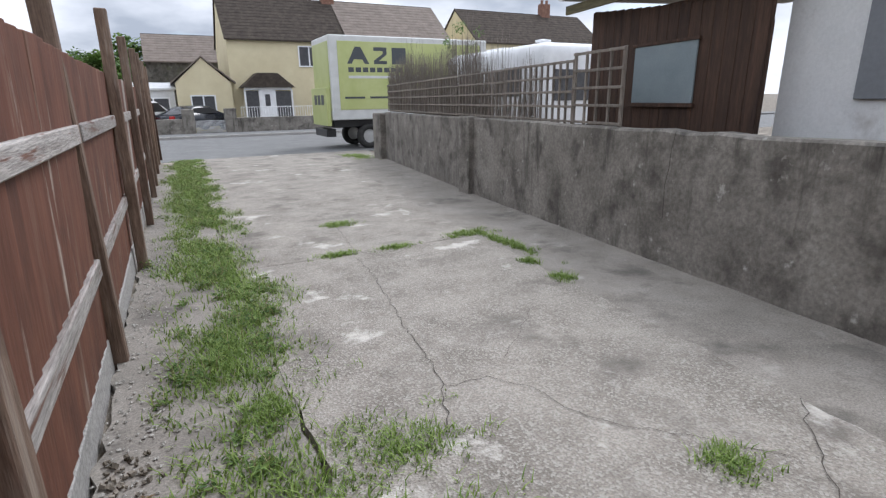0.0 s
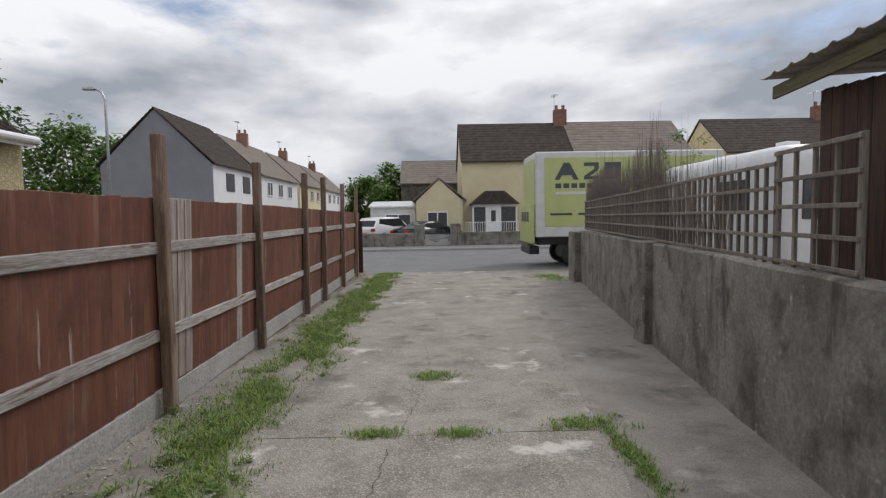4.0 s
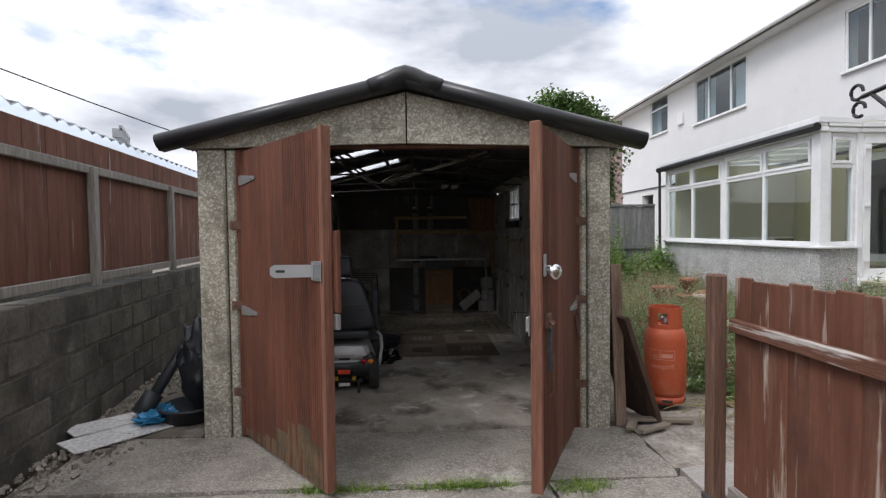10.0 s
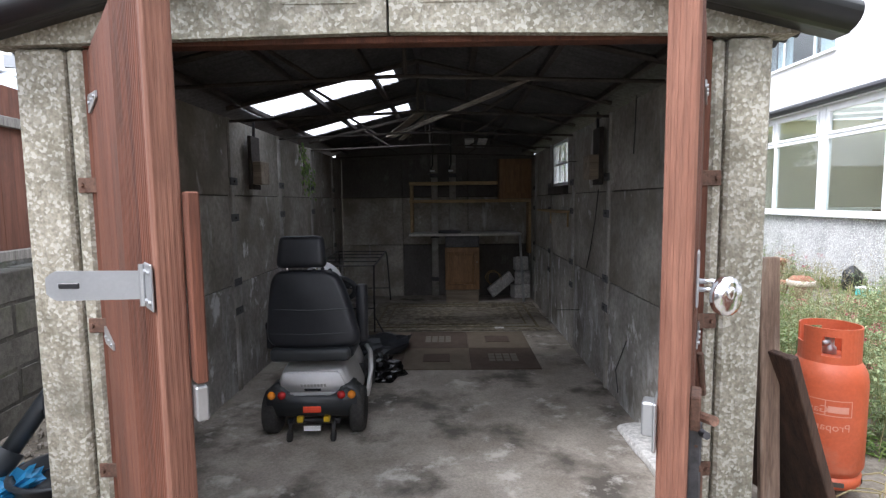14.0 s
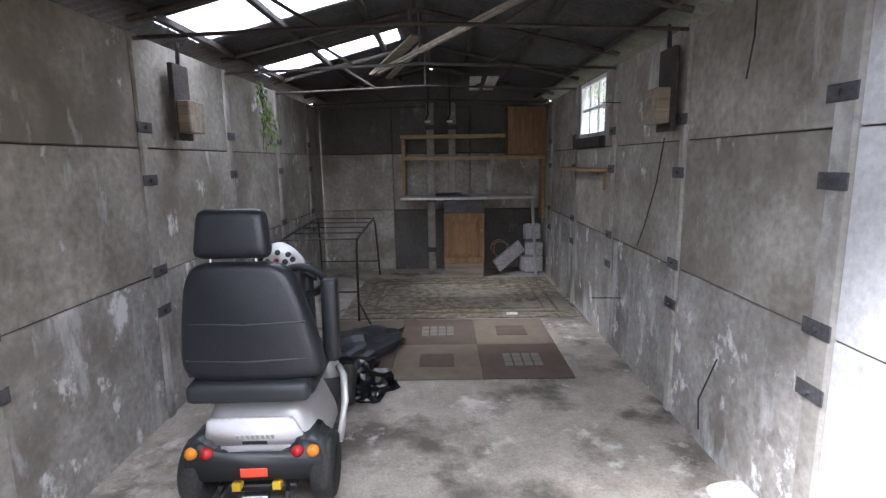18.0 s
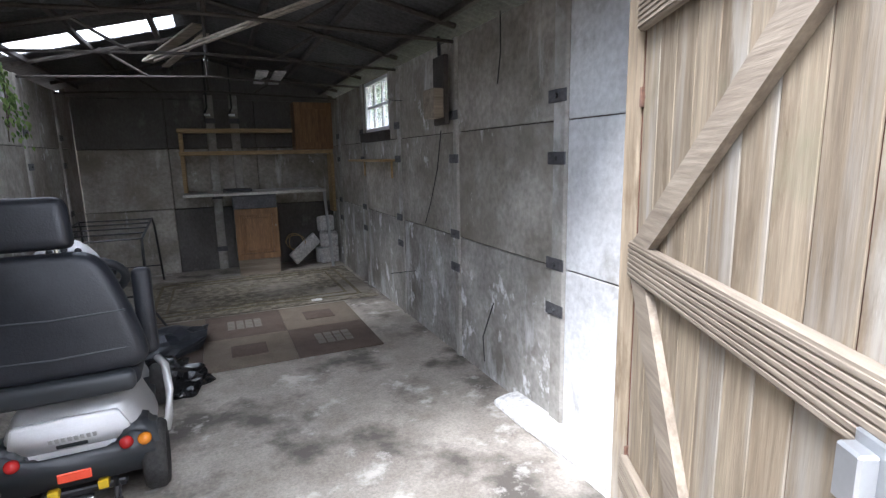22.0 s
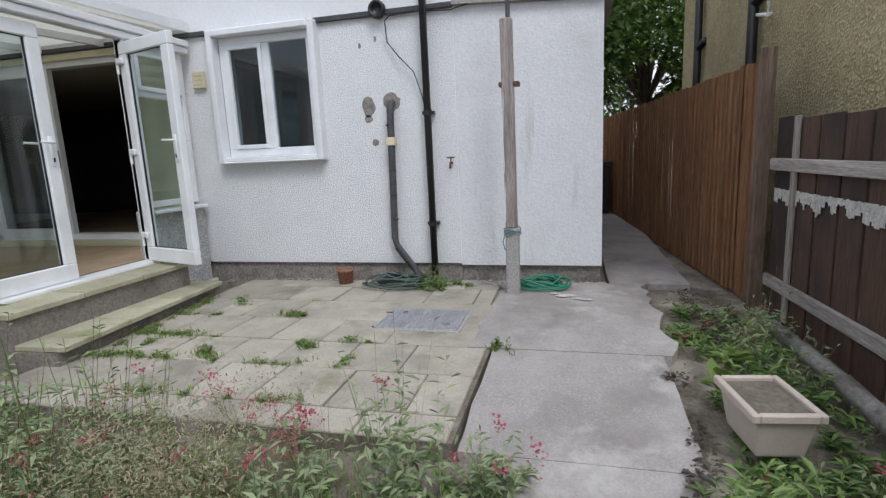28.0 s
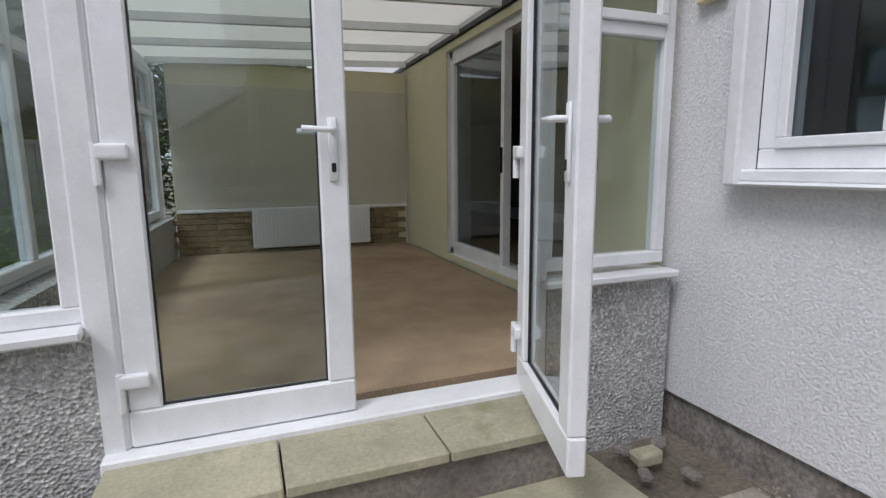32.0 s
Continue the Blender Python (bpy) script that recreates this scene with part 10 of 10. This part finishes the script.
plot("garden_weeds", "fresh yellow-green weeds among the valerian", 130, pick_garden, (0.14, 0.42), 0.075, M_SHRUB, 0.0, 31, 30, 0.15, M_STEM, 0.12)
tangle = stuff("dry_tangle", "brown tangle of fallen dry stalks", "plants")
tvs, tfs = [], []
for _ in range(900):
    x, y = rnd.gauss(-2.95, 0.33), rnd.gauss(-2.75, 0.36)
    z, a, q = land(x, y) + rnd.uniform(0.02, 0.26), rnd.uniform(0, math.tau), rnd.uniform(-0.15, 0.35)
    leaf(tvs, tfs, (x, y, z), a, q, rnd.uniform(0.16, 0.42), 0.018)
raw("stalks", tvs, tfs, M_DRY, tangle)
plot("garden_weeds", "low weeds and seedlings at the path's broken edge", 60, lambda r: (r.uniform(-4.75, -2.5), r.uniform(-1.22, -1.0)), (0.10, 0.32), 0.07, M_VALER, 0.05, 39, 34, 0.14, M_STEM)
dry = stuff("dry_stalks", "tangle of dry straw-coloured stalks", "plants")
pts = [pick_garden(rnd) for _ in range(760)]
blade_field("stalks", [(x, y, land(x, y) - 0.05) for x, y in pts], M_DRY, dry, 0.12, 0.46, 0.002, 1.4, 9, 3, 0.08)
gr_ = stuff("garden_grass", "thin green grass between the weeds", "grass")
blade_field("blades", [(x, y, land(x, y) - 0.05) for x, y in pts], M_GRASS, gr_, 0.06, 0.24, 0.003, 0.9, 10, 6, 0.12)
tall = stuff("feathery_grass", "tall feathery grass gone to seed", "grass")
spots2 = []
for cx, cy, cr, cnt in ((-2.15, -4.8, 0.75, 420), (-1.9, -3.6, 0.5, 60), (-2.6, -7.6, 0.7, 110), (-4.0, -4.9, 0.5, 70), (-3.95, -2.1, 0.36, 240), (-3.3, -2.0, 0.4, 60), (-3.1, -3.6, 0.6, 60)):
    for _ in range(cnt):
        x, y = rnd.gauss(cx, cr * 0.55), rnd.gauss(cy, cr * 0.55)
        if x < -1.4:
            spots2.append((x, y, land(x, y) - 0.05))
blade_field("blades", spots2, M_STEM, tall, 0.25, 0.62, 0.0014, 1.0, 41, 4, 0.08)
sv, sf = [], []
for x, y, z in spots2:
    hx, hy, hz = x + rnd.gauss(0, 0.08), y + rnd.gauss(0, 0.08), z + rnd.uniform(0.40, 0.86 if y < -3.8 else 0.7)
    for _ in range(16):
        leaf(sv, sf, (hx + rnd.gauss(0, 0.025), hy + rnd.gauss(0, 0.025), hz + rnd.uniform(-0.14, 0.06)), rnd.uniform(0, math.tau), rnd.uniform(-0.2, 1.3), 0.02, 0.28)
raw("seed_heads", sv, sf, M_FEATHER, tall)
plot("bed_plants", "leafy weeds and red valerian along the path", 110, lambda r: (r.uniform(-7.0, -0.8), r.uniform(-0.06, 0.5)), (0.08, 0.24), 0.09, M_WEED, 0.05, 11, 30, 0.16, M_STEM)
plot("bed_plants", "lush green weeds along the path edge", 80, lambda r: (r.uniform(-4.9, -1.2), r.gauss(-0.10, 0.09)), (0.12, 0.30), 0.09, M_BEDLEAF, 0.03, 19, 36, 0.13, M_STEM, -0.1)
plot("bed_plants", "grey-green plants at the fence foot", 70, lambda r: (r.uniform(-7.2, -0.8), r.uniform(0.2, 0.6)), (0.15, 0.35), 0.06, M_VALER, 0.1, 12, 26, 0.14)
plot("corner_shrub", "bright green leafy shrub at the conservatory corner", 130, lambda r: (-4.55 + 1.6 * r.random() ** 1.4, r.uniform(-9.9, -8.9)), (0.6, 1.2), 0.16, M_SHRUB, 0.0, 13, 60, 0.32)
plot("wall_weeds", "green weeds at the downpipe foot", 14, lambda r: (r.uniform(-7.7, -7.4), r.uniform(-2.4, -1.95)), (0.2, 0.4), 0.06, M_WEED, 0.1, 14, 30, 0.12)
vg = stuff("variegated_grass", "pale variegated ornamental grass in the bowl", "grass")
blade_field("blades", [(-3.0 + rnd.gauss(0, 0.05), 0.40 + rnd.gauss(0, 0.05), garden_z(-3.0) + 0.10) for _ in range(95)], M_PALEGRASS, vg, 0.22, 0.42, 0.006, 1.6, 15, 1, 0.02)
jw = stuff("joint_weeds", "small weeds growing in the patio joints", "weeds")
vs, fs, st = [], [], [[], []]
jpts = []
for (xa, ya), (xb, yb), n_, hm in (((-5.97, -4.25), (-5.97, -3.45), 26, 0.06), ((-5.97, -3.88), (-5.5, -3.88), 10, 0.05), ((-5.515, -4.15), (-5.515, -3.5), 20, 0.06), ((-6.46, -4.25), (-6.46, -3.75), 7, 0.05),
                                   ((-6.54, -3.25), (-6.5, -2.95), 12, 0.07), ((-5.9, -2.68), (-5.84, -2.56), 12, 0.06), ((-5.66, -3.36), (-5.58, -3.22), 9, 0.10), ((-6.02, -2.42), (-5.98, -2.3), 4, 0.06),
                                   ((-5.97, -2.2), (-5.5, -2.22), 6, 0.05), ((-7.0, -3.95), (-6.7, -3.7), 6, 0.05), ((-5.04, -3.6), (-5.04, -2.2), 16, 0.08), ((-5.515, -3.2), (-5.515, -2.5), 8, 0.05),
                                   ((-6.95, -4.22), (-5.6, -4.1), 22, 0.07), ((-7.72, -2.3), (-7.5, -2.05), 16, 0.16), ((-7.74, -2.0), (-7.6, -1.75), 8, 0.10), ((-6.0, -1.27), (-5.95, -1.18), 6, 0.13)):
    for _ in range(n_):
        f = rnd.random()
        x, y = xa + (xb - xa) * f + rnd.gauss(0, 0.016), ya + (yb - ya) * f + rnd.gauss(0, 0.016)
        jpts.append((x, y, 0.325))
        bush(vs, fs, st, x, y, 0.322, hm * rnd.uniform(0.35, 1.0), rnd, 14, 0.04, 0.035)
raw("leaves", vs, fs, M_WEED, jw)
raw("stems", *st, M_DRY, jw)
moss = stuff("patio_moss", "low mats of moss and seedlings in the patio joints", "moss")
mpts = [(x + rnd.gauss(0, 0.03), y + rnd.gauss(0, 0.03), z) for x, y, z in jpts for _ in range(3)]
blade_field("tufts", mpts, M_GRASS, moss, 0.01, 0.05, 0.003, 1.8, 51, 5, 0.02)
dead = stuff("dead_stalks", "dead stalks in the green pot", "plants")
blade_field("stalks", [(-1.88 + rnd.gauss(0, 0.06), -1.22 + rnd.gauss(0, 0.06), garden_z(-1.9) + 0.18) for _ in range(70)], M_DRY, dead, 0.08, 0.2, 0.003, 0.9, 17, 1, 0.02)
plot("planter_weeds", "weeds growing in the cream planter", 16, lambda r: (r.gauss(-2.40, 0.07), r.gauss(-1.30, 0.07)), (0.3, 0.40), 0.06, M_WEED, 0.0, 18, 20, 0.08)

sticks = stuff("dead_sticks", "pale dead stalks lying at the pot's foot", "plants")
bm = bm_new()
for k in range(70):
    x, y, a = rnd.gauss(-1.5, 0.22), rnd.gauss(-1.62, 0.12), rnd.gauss(0.5, 0.6)
    ln = rnd.uniform(0.12, 0.4)
    z = land(x, y) - 0.03 + rnd.uniform(0, 0.06)
    tube(bm, [(x, y, z), (x + ln * 0.5 * math.cos(a), y + ln * 0.5 * math.sin(a), z + rnd.uniform(0, 0.03)), (x + ln * math.cos(a + 0.2), y + ln * math.sin(a + 0.2), z - 0.01)], rnd.uniform(0.003, 0.006), 5)
part("stalks", bm, M_DRY, sticks)
dock = stuff("dock_plant", "bright broad-leaved dock at the path's edge", "plants")
vs, fs = [], []
for cx, cy, n_ in ((-5.75, 0.12, 22), (-5.55, 0.0, 14), (-4.5, -0.15, 12), (-3.6, -0.2, 14)):
    for k in range(n_):
        leaf(vs, fs, (cx + rnd.gauss(0, 0.04), cy + rnd.gauss(0, 0.04), garden_z(cx) + rnd.uniform(-0.02, 0.12)), rnd.uniform(0, math.tau), rnd.uniform(0.2, 1.1), rnd.uniform(0.08, 0.15), 0.42)
raw("leaves", vs, fs, M_GRASS, dock)

# gravel patches
gv_ = stuff("gravel", "loose pale gravel and stones", "gravel")
gvs, gfs = [], []
oct_v = [(1, 0, 0), (0, 1, 0), (-1, 0, 0), (0, -1, 0), (0, 0, 0.7), (0, 0, -0.5)]
oct_f = [(0, 1, 4), (1, 2, 4), (2, 3, 4), (3, 0, 4), (1, 0, 5), (2, 1, 5), (3, 2, 5), (0, 3, 5)]


def pebble(x, y, z, s):
    i = len(gvs)
    a = rnd.uniform(0, 6.28)
    sx, sy, sz = s * rnd.uniform(0.7, 1.3), s * rnd.uniform(0.6, 1.1), s * rnd.uniform(0.5, 0.9)
    ca, sa = math.cos(a), math.sin(a)
    for vx, vy, vz in oct_v:
        vx, vy = vx * sx, vy * sy
        gvs.append((x + vx * ca - vy * sa, y + vx * sa + vy * ca, z + vz * sz))
    gfs.extend(tuple(i + k for k in f) for f in oct_f)


for _ in range(1500):
    y = rnd.uniform(0.9, 9)
    x = rnd.uniform(-0.46, -0.2) if rnd.random() < 0.75 else rnd.uniform(-0.3, 0.3)
    pebble(x, y, dz(x, y) + 0.0, rnd.uniform(0.004, 0.014))
for _ in range(2200):
    x, y = rnd.gauss(-1.95, 0.45), rnd.gauss(-1.06, 0.2)
    if y < edge_y(x) - 0.01 and -3.2 < x < -1.2:
        pebble(x, y, land(x, y) - (0.055 if x < -1.62 else 0.006), rnd.uniform(0.008, 0.022))
for _ in range(1500):
    x, y = rnd.gauss(-3.2, 0.45), rnd.gauss(-6.3, 0.7)
    pebble(x, y, land(x, y) - 0.055, rnd.uniform(0.008, 0.025))
for _ in range(500):
    x, y = rnd.uniform(0.4, 3.3), rnd.uniform(-1.2, 14)
    pebble(x, y, dz(x, y), rnd.uniform(0.002, 0.006))
for _ in range(260):
    x, y = rnd.uniform(-0.1, 2.4), rnd.gauss(-0.57, 0.03)
    pebble(x, y, 0.015, rnd.uniform(0.003, 0.009))
for _ in range(700):
    pebble(rnd.gauss(-7.8, 0.06), rnd.uniform(-4.3, -0.45), 0.327, rnd.uniform(0.004, 0.014))
for _ in range(420):
    pebble(rnd.gauss(-7.74, 0.05), rnd.uniform(-1.9, -0.45), 0.337, rnd.uniform(0.006, 0.026))
raw("stones", gvs, gfs, material("pale_gravel", (0.29, 0.27, 0.24), (0.47, 0.45, 0.41), 9, 0.9, 0.2, 60), gv_)


# dead leaves and crumbs of soil at the fence foot by the gate
litter = stuff("leaf_litter", "dead leaves and soil crumbs at the fence foot", "litter")
lvs, lfs = [], []
for _ in range(900):
    y = rnd.uniform(-0.15, 1.9)
    x = -0.40 + abs(rnd.gauss(0, 0.13)) + 0.05 * math.sin(y * 7)
    if noise.noise(Vector((x * 5, y * 3, 2))) < -0.15:
        continue
    leaf(lvs, lfs, (x, y, dz(x, y) + rnd.uniform(0.0, 0.018)), rnd.uniform(0, math.tau), rnd.uniform(-0.2, 0.3), rnd.uniform(0.012, 0.032), 0.6)
raw("leaves", lvs, lfs, leafy("dead_leaf", (0.11, 0.065, 0.03), (0.30, 0.22, 0.12)), litter)
lvs, lfs = [], []
for _ in range(1100):
    x = rnd.uniform(-5.9, -0.8)
    y = (-0.28 if x > -4.8 else -0.19) + rnd.gauss(0, 0.03) + 0.05 * noise.noise(Vector((x * 3, 1, 1)))
    if noise.noise(Vector((x * 2.1, y * 2, 7))) < -0.12:
        continue
    leaf(lvs, lfs, (x, y, garden_z(x) + rnd.uniform(0.002, 0.02)), rnd.uniform(0, math.tau), rnd.uniform(-0.2, 0.4), rnd.uniform(0.02, 0.055), 0.55)
for _ in range(500):
    x = rnd.uniform(-7.6, -5.6)
    y = 0.12 + 0.05 * noise.noise(Vector((x * 3, 2, 1))) + abs(rnd.gauss(0, 0.16))
    leaf(lvs, lfs, (x, y, land(x, y) + rnd.uniform(0.0, 0.02)), rnd.uniform(0, math.tau), rnd.uniform(-0.2, 0.5), rnd.uniform(0.02, 0.06), 0.4)
raw("leaves", lvs, lfs, leafy("rotting_leaf", (0.04, 0.035, 0.028), (0.13, 0.11, 0.08)), litter)
bm = bm_new()
for _ in range(500):
    y = rnd.uniform(-0.1, 2.2)
    x = -0.42 + abs(rnd.gauss(0, 0.1))
    c = rnd.uniform(0.004, 0.014)
    box(bm, -c, c, -c * 0.8, c * 0.8, -c * 0.5, c * 0.5, pose(x, y, dz(x, y) + 0.004, rnd.uniform(0, 90), rnd.uniform(0, 90), rnd.uniform(0, 180)))
part("crumbs", bm, M_SOIL, litter)


# ---- trees ----
def tree(label, x, y, z, h, r, rz, n=2600, ls=0.16, mat=M_TREE, seed=1, trunk=0.16, clumps=26, name="tree"):
    t = thing(name, label, "tree", (x, y, z))
    rn = random.Random(seed)
    bm = bm_new()
    base = h - rz
    tube(bm, [(0, 0, -0.3), (0.05, 0.03, base * 0.6), (0.02, -0.04, h * 0.75)], trunk, 8, trunk * 0.35)
    cs = []
    for k in range(clumps):
        u, a = rn.uniform(-0.9, 1), rn.uniform(0, math.tau)
        q = math.sqrt(max(0.02, 1 - u * u)) * rn.uniform(0.45, 0.95)
        c = Vector((r * q * math.cos(a), r * q * math.sin(a), base + rz * u * 0.85))
        cs.append((c, r * rn.uniform(0.2, 0.42)))
        if k % 2 == 0:
            tube(bm, [(0.02, 0, base * 0.55 + 0.3 * rn.random()), (c.x * 0.5, c.y * 0.5, (base * 0.6 + c.z) / 2), tuple(c)], trunk * 0.35, 5, trunk * 0.08)
    part("trunk", bm, M_BARK, t)
    vs, fs = [], []
    for k in range(n):
        c, cr = rn.choice(cs)
        d = Vector((rn.gauss(0, 1), rn.gauss(0, 1), rn.gauss(0, 1))).normalized() * cr * rn.uniform(0.5, 1.08)
        p = c + d
        leaf(vs, fs, tuple(p), rn.uniform(0, math.tau), rn.uniform(-0.9, 0.9), ls * rn.uniform(0.6, 1.3), 0.62)
    raw("crown", vs, fs, mat, t)
    return t


M_TREED = leafy("dark_tree_leaf", (0.04, 0.09, 0.022), (0.13, 0.21, 0.06))
tree("leafy green tree behind the pebbledash extension", -12.0, 16.2, -0.3, 6.9, 1.7, 2.1, 7000, 0.17, M_TREED, 1)
tree("airy green tree by the street lamp", -28, 45, -0.5, 9.8, 4.6, 3.6, 7000, 0.45, M_TREE, 2, 0.25)
tree("rounded green tree at the road's end", -1.4, 50, -0.5, 6.4, 3.6, 3.0, 9000, 0.42, M_TREE, 3, 0.25, 34)
tree("rounded green tree at the road's end", -4.6, 52, -0.5, 5.4, 2.6, 2.4, 5000, 0.42, M_TREE, 4, 0.25)
tree("dark conifer far along the road", -9.6, 80, -0.5, 8.5, 2.2, 4.0, 1800, 0.4, M_TREED, 5, 0.25)
tree("dark leafy tree behind the white house", -19, -2.2, 0, 10.5, 3.6, 4.6, 30000, 0.21, M_TREED, 6, 0.3, 60)
tree("tall leafy tree behind the houses", -22, 1.6, 0, 9.5, 3.4, 4.4, 24000, 0.21, M_TREE, 7, 0.3, 48)
tree("dense dark green rounded shrub over the fence", -3.2, -13.2, 0.1, 5.5, 1.65, 2.7, 34000, 0.13, M_TREED, 8, 0.2, 130, "shrub")
tree("green tree beyond the garage roof", -9.0, -34, 0, 11.0, 3.6, 3.6, 8000, 0.36, M_TREE, 9, 0.3)
tree("slim twiggy young tree behind the reed screen", 8.2, 14.6, -0.3, 4.0, 0.6, 0.9, 260, 0.1, M_TREE, 10, 0.03, 12)
